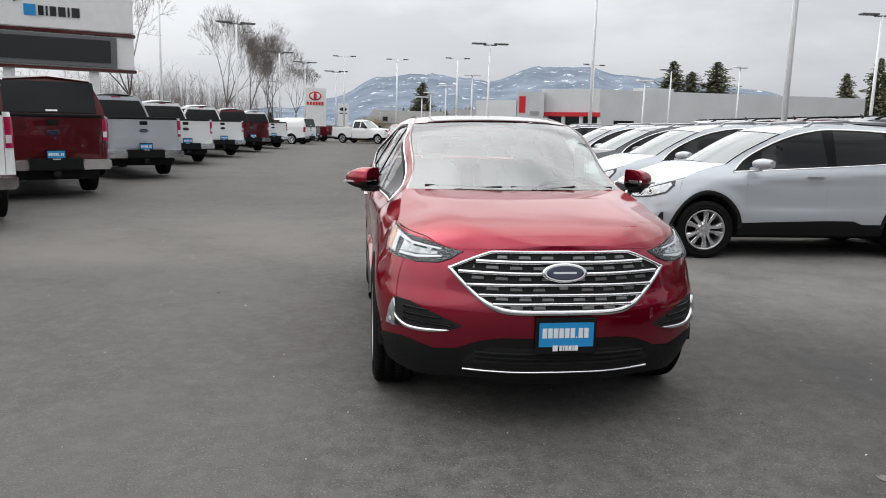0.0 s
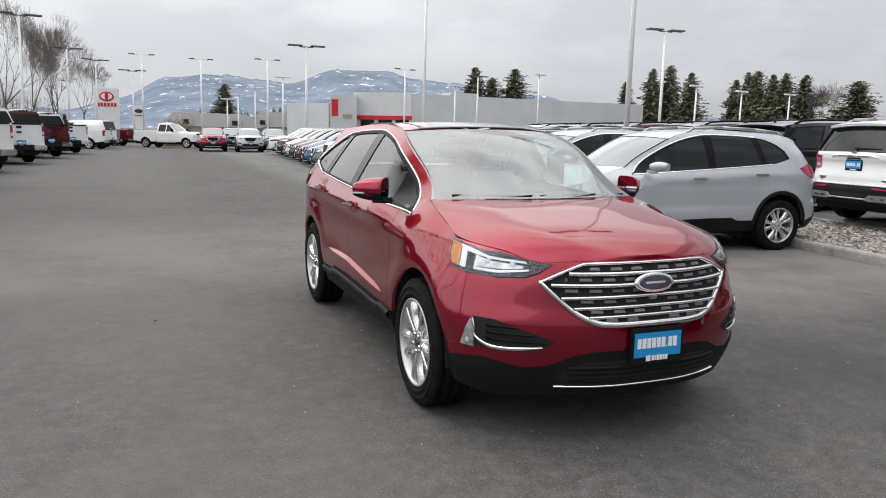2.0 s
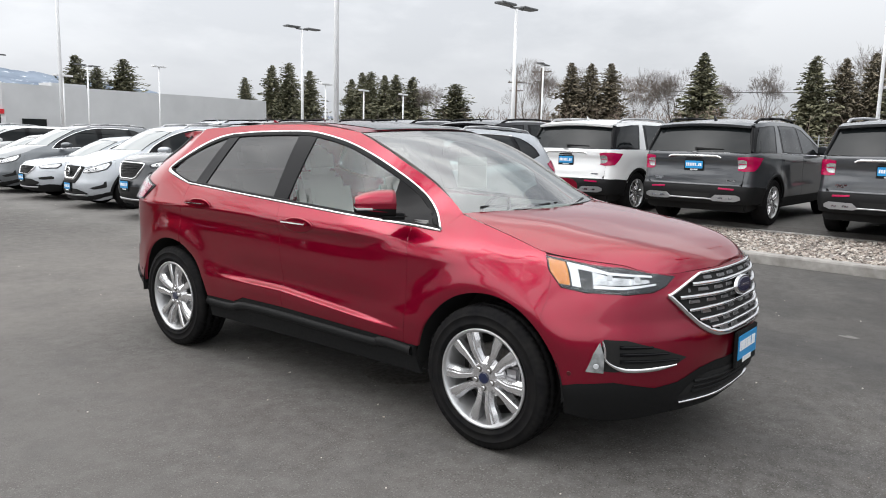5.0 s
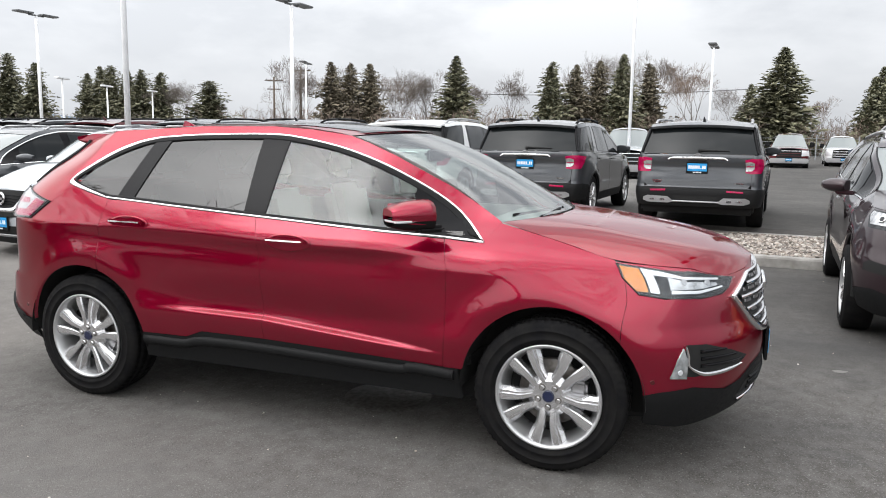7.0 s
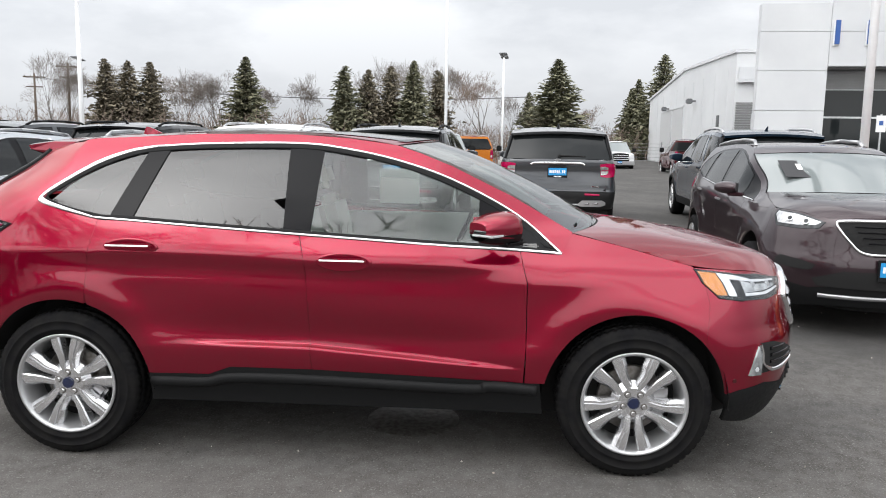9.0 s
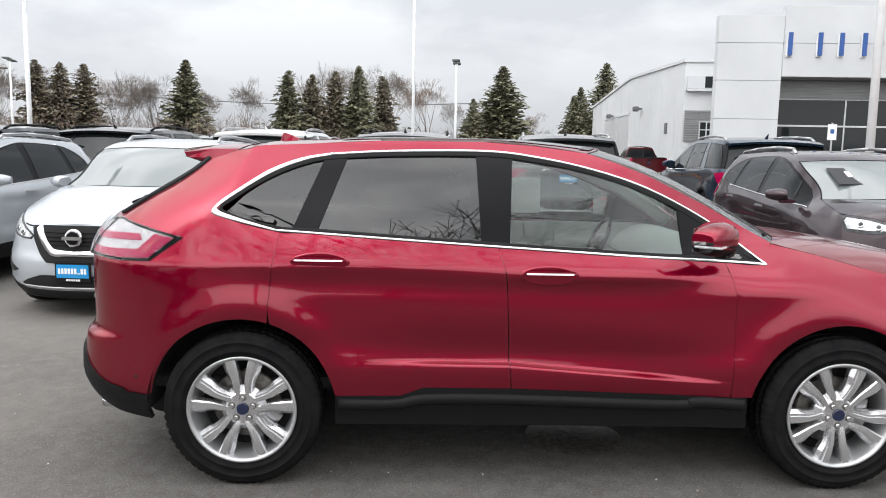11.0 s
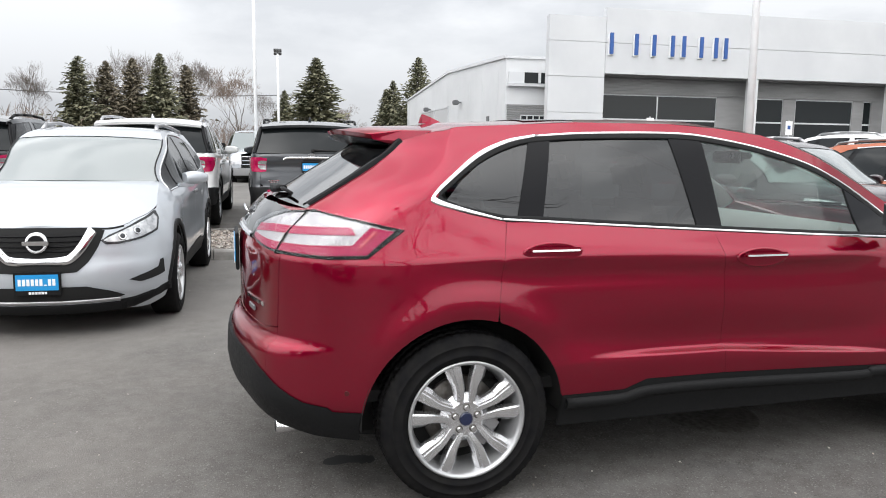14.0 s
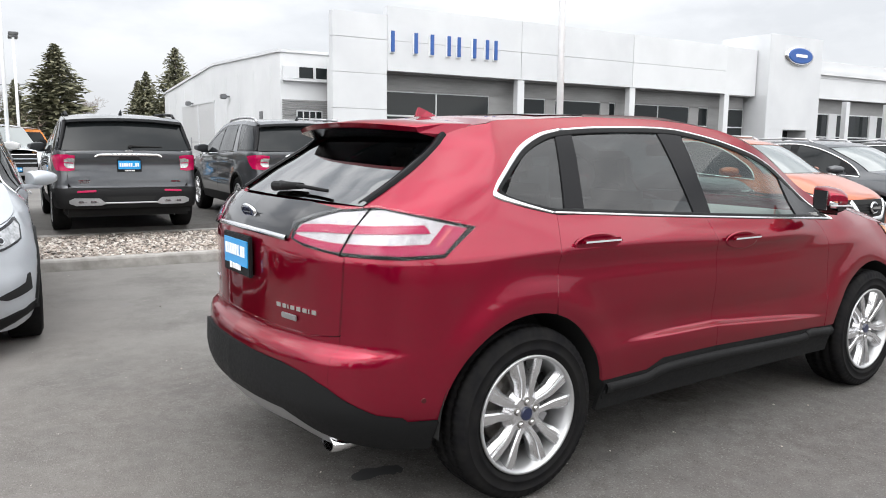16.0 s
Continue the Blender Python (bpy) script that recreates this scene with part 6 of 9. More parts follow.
    for i in range(17):
        q = i / 8 - 1
        x = 0.785 * q
        back = 2.245 - 0.075 * q * q
        back += 0.055
        ring = [(x, 2.00 + 0.07 * (1 - q * q), 1.708 - 0.035 * q * q), (x * 0.99, back, 1.665 - 0.040 * q * q), (x * 0.99, back - 0.012, 1.628 - 0.040 * q * q), (x, 2.06, 1.585 - 0.01 * q * q)]
        ring = [bm.verts.new(p) for p in ring]
        if prev:
            for a in range(3):
                bm.faces.new((prev[a], ring[a], ring[a + 1], prev[a + 1]))
        else:
            bm.faces.new(ring[::-1])
        prev = ring
    bm.faces.new(prev)
    bmesh.ops.recalc_face_normals(bm, faces=bm.faces)
    add("roof_spoiler", bm, "paint")
    for side in (-1, 1):
        out.append(("side_blade", strip_mesh("side_blade", sh, ribbon(sh, ys(soft_line([(2.320, 1.21), (2.235, 1.40), (2.112, 1.61)], 5)), np.linspace(0.035, 0.075, 11), 0.030), side), "gloss", ""))
        out.append(("belt_trim", strip_mesh("belt_trim", sh, ribbon(sh, ys([(-1.05, 1.122), (0.16, 1.152), (1.24, 1.187)]), 0.014, 0.006), side), "chrome", ""))
        for hub in (-1.50, 1.52):
            out.append(("arch_moulding", strip_mesh("arch_moulding", sh, ribbon(sh, sh.points(arch_line(hub, 176, 4 if hub < 0 else 32, 20, 0.465)), 0.05, 0.014), side), "black", ""))
            gv, gf = sheet(lambda a, b: np.array((side * (0.6 + 0.375 * b), hub + 0.455 * math.cos(math.pi * (a * 1.02 - 0.01)), 0.37 + 0.455 * math.sin(math.pi * (a * 1.02 - 0.01)))), 14, 1)
            out.append(("wheel_well", mesh_of("wheel_well", gv, gf), "dark", ""))
    # lamps: a red C that wraps round the corner, the clear lamp in its mouth
    skin("tail_lamp", [("r", 0.70, 1.125), ("r", 0.80, 1.140), ("y", 2.36, 1.140), ("y", 2.20, 1.128), ("y", 2.07, 1.122), ("y", 2.15, 1.05), ("y", 2.24, 0.955), ("r", 0.93, 0.915), ("r", 0.80, 0.905), ("r", 0.715, 0.92)], "lampred", grid=0.05, off=0.010, wall=0.014)
    skin("reverse_lamp", [("r", 0.705, 1.085), ("r", 0.785, 1.092), ("r", 0.835, 1.075), ("r", 0.835, 0.985), ("r", 0.80, 0.950), ("r", 0.718, 0.945)], "reflector", grid=0.06, off=0.016, wall=0.008)
    skin("lamp_divider", [("r", 0.725, 1.030), ("r", 0.835, 1.035), ("r", 0.835, 1.020), ("r", 0.725, 1.013)], "lampred", grid=0.06, off=0.019, wall=0.005)
    skin("headlamp", [("f", 0.62, 0.88), ("f", 0.66, 0.965), ("y", -2.10, 0.985), ("y", -1.86, 1.0), ("y", -1.93, 0.91), ("f", 0.80, 0.86)], "housing", off=0.008, wall=0.012)
    skin("grille", [("f", 0.0, 0.93), ("f", 0.52, 0.93), ("f", 0.50, 0.70), ("f", 0.42, 0.62), ("f", 0.0, 0.61)], "dark", (0,), off=0.006, wall=0.01)
    for z in (0.87, 0.80, 0.73):
        out.append(("grille_slat", strip_mesh("grille_slat", sh, ribbon(sh, [(sh.where("f", x, z), z) for x in np.linspace(0, 0.48, 6)], 0.022, 0.02), 0), "chrome", ""))
    # tailgate bar with downturned ends, lettering as dark bars, handle below
    bar = soft_line([(0.0, 1.142), (0.30, 1.139), (0.40, 1.134), (0.445, 1.108)], 5)
    out.append(("tailgate_trim", strip_mesh("tailgate_trim", sh, ribbon(sh, [(sh.where("r", x, z), z) for x, z in bar], np.linspace(0.040, 0.030, len(bar)), 0.020), 0), "chrome", "chrome tailgate bar with dark lettering"))
    back_y = lambda z, o=0.0: float(sh.at(sh.end, z, o)[1])
    for k in range(8):
        x = 0.062 * k - 0.217
        y = float(sh.at(sh.where("r", abs(x), 1.140), 1.140, 0.016)[1])
        add("model_lettering", box(x - 0.020, x + 0.020, y - 0.01, y + 0.006, 1.130, 1.152, bevel=0.003), "silver")
    add("tailgate_handle", box(-0.14, 0.14, back_y(1.10) - 0.02, back_y(1.10) + 0.012, 1.085, 1.110, bevel=0.008), "dark")
    add("maker_badge", oval_bm(Matrix.Translation((0, back_y(1.19, 0.004), 1.190)) @ pose(0, 0, 0, 12, 0, 180), 0.055, 0.018, 0.005), "silver")
    for x0, x1, z in ((-0.70, -0.56, 0.755), (0.52, 0.68, 0.775), (0.54, 0.66, 0.748)):
        y = float(sh.at(sh.where("r", (abs(x0) + abs(x1)) / 2, z), z, 0.004)[1])
        add("small_badge", box(x0, x1, y - 0.006, y + 0.004, z - 0.011, z + 0.011, bevel=0.003, m=Matrix.Translation((0, 0, 0))), "chrome")
    out.append(("bumper_strip", strip_mesh("bumper_strip", sh, ribbon(sh, [(sh.where("r", x, 0.672), 0.672) for x in np.linspace(0, 0.80, 8)], 0.014, 0.014), 0), "paint", ""))
    skin("bumper_reflector", [("r", 0.46, 0.640), ("r", 0.70, 0.630), ("r", 0.70, 0.605), ("r", 0.46, 0.615)], "lampred", grid=0.1, off=0.014, wall=0.006)
    # silver skid plate: two raised ends joined by a thin bar, twin tips in each end
    skin("exhaust_surround", [("r", 0.36, 0.475), ("r", 0.42, 0.525), ("r", 0.74, 0.530), ("r", 0.80, 0.500), ("r", 0.80, 0.455), ("r", 0.72, 0.425), ("r", 0.40, 0.425), ("r", 0.34, 0.445)], "silver", grid=0.05, label="silver exhaust surround", off=0.026, wall=0.02)
    out.append(("rear_skid_plate", strip_mesh("rear_skid_plate", sh, ribbon(sh, [(sh.where("r", x, 0.455), 0.455) for x in np.linspace(0, 0.37, 8)], 0.026, 0.024), 0), "silver", ""))
    skin("tow_recess", [("r", 0.0, 0.545), ("r", 0.34, 0.545), ("r", 0.30, 0.478), ("r", 0.0, 0.478)], "dark", (0,), off=0.008, wall=0.004)
    for side in (-1, 1):
        for x in (0.49, 0.64):
            y = float(sh.at(sh.where("r", x, 0.475), 0.475, 0.03)[1])
            add("exhaust_tip", box(side * x - 0.060, side * x + 0.060, y - 0.02, y + 0.010, 0.460, 0.490, bevel=0.012), "chrome")
    bm = cyl_bm(bmesh.new(), (-0.02, 2.440, 1.262), (-0.46, 2.395, 1.250), 0.018, 0.008, 8)
    cyl_bm(bm, (-0.02, 2.43, 1.255), (-0.02, 2.455, 1.262), 0.028, 0.022, 10)
    add("rear_wiper", bm, "dark")
    add("antenna_fin", cyl_bm(bmesh.new(), (0, 1.72, 1.73), (0, 1.80, 1.80), 0.030, 0.006, 8), "paint")
    for side in (-1, 1):
        for y, z in ((0.02, 1.045), (1.12, 1.070)):
            p = sh.at(sh.where("y", y, z), z, 0.02)
            add("door_handle", box(-0.012, 0.012, -0.11, 0.11, -0.013, 0.013, bevel=0.008, m=Matrix.Translation((side * p[0], p[1], p[2]))), "paint")
        bm = mirror_bm(Matrix.Diagonal((side, 1, 1, 1)) @ Matrix.Translation((1.055, -0.72, 1.235)) @ pose(0, 0, 0, 0, 0, 20), 1.1)
        add("door_mirror", bm, "mirror")
        pts = [sh.at(sh.where("y", y, z), z) + np.array((-0.045, 0, h)) for y, z, h in ((-0.05, 1.69, 0.0), (0.10, 1.70, 0.050), (0.7, 1.712, 0.060), (1.3, 1.705, 0.058), (1.75, 1.688, 0.050), (1.92, 1.676, 0.0))]
        bm = bmesh.new()
        for a, b in zip(pts[:-1], pts[1:]):
            cyl_bm(bm, (side * a[0], a[1], a[2]), (side * b[0], b[1], b[2]), 0.022, 0.022, 8)
        add("roof_rail_bar", bm, "rail")
    add("underbody", box(-0.86, 0.86, -2.25, 2.36, 0.25, 0.98, bevel=0.04), "dark")
    return out, np.array((0, -2.51, 0.55)), np.array((0, back_y(0.985, 0.016), 0.985))


def mirror_bm(m, k=1.0):
    """A rounded door mirror housing with its foot, outer end along +x of m."""
    bm = bmesh.new()
    rows = []
    for i in range(9):
        a = i / 8
        x = (-0.115 + 0.225 * a) * k
        hgt = 0.072 * (1 - 0.50 * a**3) * (1 - 0.35 * (1 - a) ** 4) * k
        dep = 0.115 * (1 - 0.45 * a**2.5) * k
        ring = []
        for j in range(14):
            b = 2 * math.pi * j / 14
            cy, cz = math.cos(b), math.sin(b)
            ring.append(bm.verts.new(m @ Vector((x, -dep * abs(cy) ** 0.7 if cy < 0 else 0.028 * abs(cy) ** 0.3, hgt * math.copysign(abs(cz) ** 0.7, cz)))))
        rows.append(ring)
    for p, q in zip(rows[:-1], rows[1:]):
        for j in range(14):
            bm.faces.new((p[j], q[j], q[(j + 1) % 14], p[(j + 1) % 14])).smooth = True
    bm.faces.new(rows[0])
    bm.faces.new(rows[-1][::-1])
    box_bm(bm, -0.19 * k, -0.02, -0.075, -0.01, -0.085 * k, -0.045 * k, bevel=0.012, m=m)
    bmesh.ops.recalc_face_normals(bm, faces=bm.faces)
    return bm


def fleet_meshes(kind):
    """All shared meshes of one kind: (part name, mesh, material key, label)."""
    if kind in FLEET_MESHES:
        return FLEET_MESHES[kind]
    if kind == "large":
        FLEET_MESHES[kind] = large_meshes()
        return FLEET_MESHES[kind]
    spec = KINDS[kind]
    sh = make_shell(spec["warp"], 0.0)
    near = kind in ("compact", "mid")
    G = 0.07 if near else 0.13
    out = []
    for key, pts in body_loops().items():
        black = "cladding" in key
        data = patch(sh, sh.points(pts), G, off=0.006 if black else 0.0, flange=0.02 if near else 0.0)
        for side in ((0,) if key in ("front_bumper", "rear_bumper", "tailgate", "front_cladding", "rear_cladding") else (-1, 1)):
            out.append((key, skin_mesh(key, sh, data, side), "paint" if kind == "compact" and key == "front_cladding" else "black" if black else "paint", ""))

    def warped(v):
        return list(spec["warp"](np.array(v)))
    v, f = hood_sheet(sh, 20, 24)
    out.append(("hood", mesh_of("hood", warped(v), f), "paint", ""))
    v, f = pane(sh, A_LINE[:3] + [(-0.40, 1.542)], -0.20, -0.15, lambda u: 0.012 + 0.012 * u, 12, 8, sink=0.004)
    out.append(("windscreen", mesh_of("windscreen", warped(v), f), "screen", ""))
    out.append(("windscreen_frame", strip_mesh("windscreen_frame", sh, ribbon(sh, sh.points([("y", *p) for p in soft_line(A_LINE[:3] + [(-0.40, 1.542)], 5)]), 0.012, 0.006), 1), "gloss", ""))
    out.append(("windscreen_frame", strip_mesh("windscreen_frame", sh, ribbon(sh, sh.points([("y", *p) for p in soft_line(A_LINE[:3] + [(-0.40, 1.542)], 5)]), 0.012, 0.006), -1), "gloss", ""))
    v, f = pane(sh, C_LINE, 0.10, 0.06, 0.012, 12, 8, sink=0.002)
    out.append(("rear_windscreen", mesh_of("rear_windscreen", warped(v), f), "glass", ""))
    top_z = smooth_table(ROOF_CENTRE)
    edge = [(-0.40, 1.544)] + ROOF_EDGE
    t = np.linspace(0, 1, len(edge))
    ez, ey = smooth_table(list(zip(t, [p[1] for p in edge]))), smooth_table(list(zip(t, [p[0] for p in edge])))
    v, f = pane(sh, edge, -0.15, 0.06, lambda u: 0.026 + (float(top_z(float(ey(u)))) - float(ez(u)) - 0.026) * min(1.0, u * 4), 16, 18)
    out.append(("roof", mesh_of("roof", warped(v), f), "paint", ""))
    bm = bmesh.new()
    prev = None
    for i in range(13):
        q = i / 6 - 1
        x = 0.60 * q
        ring = [(x, 1.55, 1.605 - 0.02 * q * q), (x * 0.98, 1.80 - 0.06 * q * q, 1.588 - 0.03 * q * q), (x * 0.98, 1.79 - 0.06 * q * q, 1.562 - 0.03 * q * q), (x, 1.62, 1.535)]
        ring = [bm.verts.new(p) for p in spec["warp"](np.array(ring))]
        if prev:
            for a in range(3):
                bm.faces.new((prev[a], ring[a], ring[a + 1], prev[a + 1]))
        prev = ring
    bmesh.ops.recalc_face_normals(bm, faces=bm.faces)
    me = bpy.data.meshes.new("roof_spoiler")
    bm.to_mesh(me)
    bm.free()
    me.materials.append(None)
    out.append(("roof_spoiler", me, "paint", ""))
    ring = BELT + DLO_TOP
    data = patch(sh, sh.points([("y", *p) for p in ring[:-1]]), 0.12, off=-0.002)
    for side in (-1, 1):
        out.append(("window_surround", skin_mesh("window_surround", sh, data, side), "gloss", ""))
    for key, pts in GLASS_LOOPS.items():
        data = patch(sh, sh.points(pts), 0.12, off=0.002)
        for side in (-1, 1):
            out.append((key, skin_mesh(key, sh, data, side), "glass", ""))
    for side in (-1, 1):
        line = soft_line(DLO_TOP[4:], 5)
        out.append(("window_trim", strip_mesh("window_trim", sh, ribbon(sh, sh.points([("y", *p) for p in line]), 0.016, 0.006), side), "chrome", ""))
        line = soft_line(BELT, 5)
        out.append(("belt_trim", strip_mesh("belt_trim", sh, ribbon(sh, sh.points([("y", *p) for p in line]), 0.014, 0.006), side), "chrome", ""))
    # lamps
    lamp = [("f", 0.53, 0.925), ("f", 0.62, 0.960), ("y", -2.03, 0.985), ("y", -1.80, 1.015), ("y", -1.80, 0.965), ("y", -1.90, 0.885), ("f", 0.72, 0.872), ("f", 0.58, 0.880)]
    if kind == "compact":
        lamp = [("f", 0.445, 0.868), ("f", 0.50, 0.905), ("f", 0.62, 0.955), ("y", -2.03, 0.985), ("y", -1.84, 1.018), ("y", -1.80, 1.015), ("y", -1.82, 0.965), ("y", -1.92, 0.890), ("f", 0.72, 0.858), ("f", 0.58, 0.838), ("f", 0.48, 0.838)]
    data = patch(sh, sh.points(lamp), 0.06, off=0.008, wall=0.012)
    small = [("f", 0.462, 0.868), ("f", 0.51, 0.893), ("f", 0.62, 0.940), ("y", -2.03, 0.970), ("y", -1.86, 1.000), ("y", -1.85, 0.968), ("y", -1.935, 0.903), ("f", 0.72, 0.873), ("f", 0.58, 0.853), ("f", 0.49, 0.852)]
    inner = patch(sh, sh.points(small if kind == "compact" else [("f", 0.56, 0.922), ("f", 0.63, 0.948), ("y", -2.03, 0.972), ("y", -1.83, 0.998), ("y", -1.83, 0.968), ("y", -1.91, 0.905), ("f", 0.72, 0.896), ("f", 0.60, 0.900)]), 0.06, off=0.012, wall=0.006)
    for side in (-1, 1):
        out.append(("headlamp", skin_mesh("headlamp", sh, data, side), "housing", ""))
        out.append(("headlamp_reflector", skin_mesh("headlamp_reflector", sh, inner, side), "reflector", ""))
        for kk, qq, zz in {"mid": (("f", 0.655, 0.922), ("y", -2.0, 0.938)), "compact": (("f", 0.59, 0.888), ("f", 0.69, 0.915))}.get(kind, ()):
            s0 = sh.where(kk, qq, zz)
            nrm = np.array(sh.normal(s0, zz))
            for nm, d0, d1, r, key in (("lamp_ring", 0.010, 0.020, 0.034, "chrome"), ("projector", 0.012, 0.024, 0.024, "housing")):
                c0, c1 = spec["warp"](np.array([sh.at(s0, zz, d0), np.array(sh.at(s0, zz, d0)) + nrm * (d1 - d0)]))
                bm = cyl_bm(bmesh.new(), (side * c0[0], c0[1], c0[2]), (side * c1[0], c1[1], c1[2]), r, r * 0.85, 16)
                me = bpy.data.meshes.new(nm)
                bm.to_mesh(me)
                bm.free()
                me.materials.append(None)
                out.append((nm, me, key, ""))
    tl = [("y", 1.76, 1.175), ("y", 1.95, 1.225), ("r", 0.70, 1.215), ("r", 0.52, 1.20), ("r", 0.55, 1.10), ("r", 0.72, 1.045), ("y", 2.0, 1.03), ("y", 1.85, 1.10)]
    rev = [("r", 0.72, 1.165), ("r", 0.60, 1.155), ("r", 0.61, 1.115), ("r", 0.72, 1.10)]
    data, data2 = patch(sh, sh.points(tl), 0.06, off=0.008, wall=0.014), patch(sh, sh.points(rev), 0.06, off=0.013, wall=0.006)
    for side in (-1, 1):
        out.append(("tail_lamp", skin_mesh("tail_lamp", sh, data, side), "lampred", ""))
        out.append(("reverse_lamp", skin_mesh("reverse_lamp", sh, data2, side), "reflector", ""))
    # front grille and lower intake
    gr = [(0.0, 0.945), (0.34, 0.94), (0.44, 0.92), (0.36, 0.80), (0.26, 0.735), (0.0, 0.73)]
    if kind == "compact":
        gr = [(0.0, 0.960), (0.40, 0.956), (0.47, 0.940), (0.43, 0.83), (0.36, 0.72), (0.28, 0.650), (0.0, 0.635)]
    out.append(("grille", skin_mesh("grille", sh, patch(sh, sh.points([("f", *p) for p in gr]), 0.08, off=0.006, wall=0.008), 0), "dark", ""))
    if kind == "compact":
        path = soft_line([(0.385, 0.945), (0.325, 0.845), (0.255, 0.765), (0.185, 0.735), (0.0, 0.730)], 6)
        wide = np.interp(np.arange(len(path)), [0, 18, len(path) - 1], [0.075, 0.065, 0.050])
    else:
        path = soft_line([(0.0, 0.948), (0.36, 0.942), (0.455, 0.915), (0.36, 0.80), (0.25, 0.73), (0.0, 0.725)], 6)
        wide = 0.022
    out.append(("grille_surround", strip_mesh("grille_surround", sh, ribbon(sh, sh.points([("f", max(0, p[0]), p[1]) for p in path]), wide, 0.020), 0), "chrome", ""))
    if kind == "compact":
        out.append(("hood_edge", strip_mesh("hood_edge", sh, ribbon(sh, sh.points([("f", *p) for p in soft_line([(0.0, 0.963), (0.22, 0.963), (0.38, 0.959), (0.50, 0.952), (0.60, 0.965)], 5)]), 0.012, 0.004), 0), "dark", ""))
    for z, half in ((0.905, 0.33), (0.87, 0.31), (0.835, 0.27), (0.80, 0.23)):
        out.append(("grille_slat", strip_mesh("grille_slat", sh, ribbon(sh, [(sh.where("f", x, z), z) for x in np.linspace(0, half, 6)], 0.010, 0.013), 0), "gloss", ""))
    low = [(0.0, 0.60), (0.40, 0.60), (0.62, 0.52), (0.58, 0.46), (0.0, 0.45)]
    if kind == "compact":
        low = [(0.0, 0.535), (0.34, 0.530), (0.50, 0.470), (0.60, 0.410), (0.56, 0.395), (0.0, 0.395)]
    out.append(("lower_intake", skin_mesh("lower_intake", sh, patch(sh, sh.points([("f", *p) for p in low]), 0.05, off=0.014, wall=0.008), 0), "dark", ""))
    out.append(("chin_trim", strip_mesh("chin_trim", sh, ribbon(sh, [(sh.where("f", x, 0.375), 0.375) for x in np.linspace(0, 0.56, 8)], 0.035, 0.022), 0), "silver", ""))
    if kind == "compact":
        for sd in (-1, 1):
            out.append(("front_lip", strip_mesh("front_lip", sh, ribbon(sh, sh.points([("f", 0.56, 0.315), ("f", 0.66, 0.325), ("f", 0.76, 0.355), ("y", -1.97, 0.385), ("y", -1.88, 0.395)]), 0.10, 0.014), sd), "black", ""))
        out.append(("chin_lip", strip_mesh("chin_lip", sh, ribbon(sh, [(sh.where("f", x, 0.305), 0.305) for x in np.linspace(0, 0.60, 8)], 0.085, 0.014), 0), "black", ""))
    vent = [("f", 0.64, 0.560), ("f", 0.72, 0.590), ("y", -2.03, 0.625), ("y", -2.00, 0.672), ("y", -1.965, 0.675), ("y", -1.965, 0.560), ("f", 0.72, 0.528)]
    fog = patch(sh, sh.points(vent if kind == "compact" else [("f", 0.60, 0.635), ("f", 0.70, 0.660), ("y", -2.04, 0.680), ("y", -2.00, 0.655), ("y", -2.00, 0.605), ("f", 0.70, 0.585), ("f", 0.63, 0.590)]), 0.08, off=0.006, wall=0.006)
    for side in (-1, 1):
        out.append(("fog_vent", skin_mesh("fog_vent", sh, fog, side), "dark", ""))
    # tailgate trim and rear skid plate
    out.append(("tailgate_trim", strip_mesh("tailgate_trim", sh, ribbon(sh, [(sh.where("r", x, 1.155), 1.155) for x in np.linspace(0, 0.40, 8)], 0.03, 0.022), 0), "chrome", ""))
    if kind == "compact":
        for hub in (FRONT_HUB, REAR_HUB):
            line = sh.points(arch_line(hub, 176, 4, 22, ARCH + 0.020))
            for side in (-1, 1):
                out.append(("arch_moulding", strip_mesh("arch_moulding", sh, ribbon(sh, line, 0.055, 0.014), side), "black", "black plastic arch moulding"))
        c = spec["warp"](np.array([sh.at(0.0, 0.862, 0.03)]))[0]
        for nm, a, y, key in (("maker_badge", 0.082, 0.0, "chrome"), ("badge_field", 0.060, -0.012, "gloss")):
            bm = oval_bm(Matrix.Translation((c[0], c[1] + y, c[2])) @ pose(0, 0, 0, -8, 0, 0), a, a, 0.016)
            me = bpy.data.meshes.new(nm)
            bm.to_mesh(me)
            bm.free()
            me.materials.append(None)
            out.append((nm, me, key, ""))
        bm = box(c[0] - 0.092, c[0] + 0.092, c[1] - 0.040, c[1] - 0.02, c[2] - 0.016, c[2] + 0.016, bevel=0.004)
        me = bpy.data.meshes.new("badge_bar")
        bm.to_mesh(me)
        bm.free()
        me.materials.append(None)
        out.append(("badge_bar", me, "chrome", ""))
    out.append(("rear_skid_plate", strip_mesh("rear_skid_plate", sh, ribbon(sh, [(sh.where("r", x, 0.42), 0.42) for x in np.linspace(0, 0.60, 8)], 0.07, 0.024), 0), "silver", ""))
    refl = patch(sh, sh.points([("r", 0.44, 0.60), ("r", 0.66, 0.585), ("r", 0.66, 0.565), ("r", 0.44, 0.58)]), 0.1, off=0.014, wall=0.006)
    for side in (-1, 1):
        out.append(("bumper_reflector", skin_mesh("bumper_reflector", sh, refl, side), "lampred", ""))
    # handles, mirrors, rails
    w1 = lambda p: spec["warp"](np.array([p]))[0]
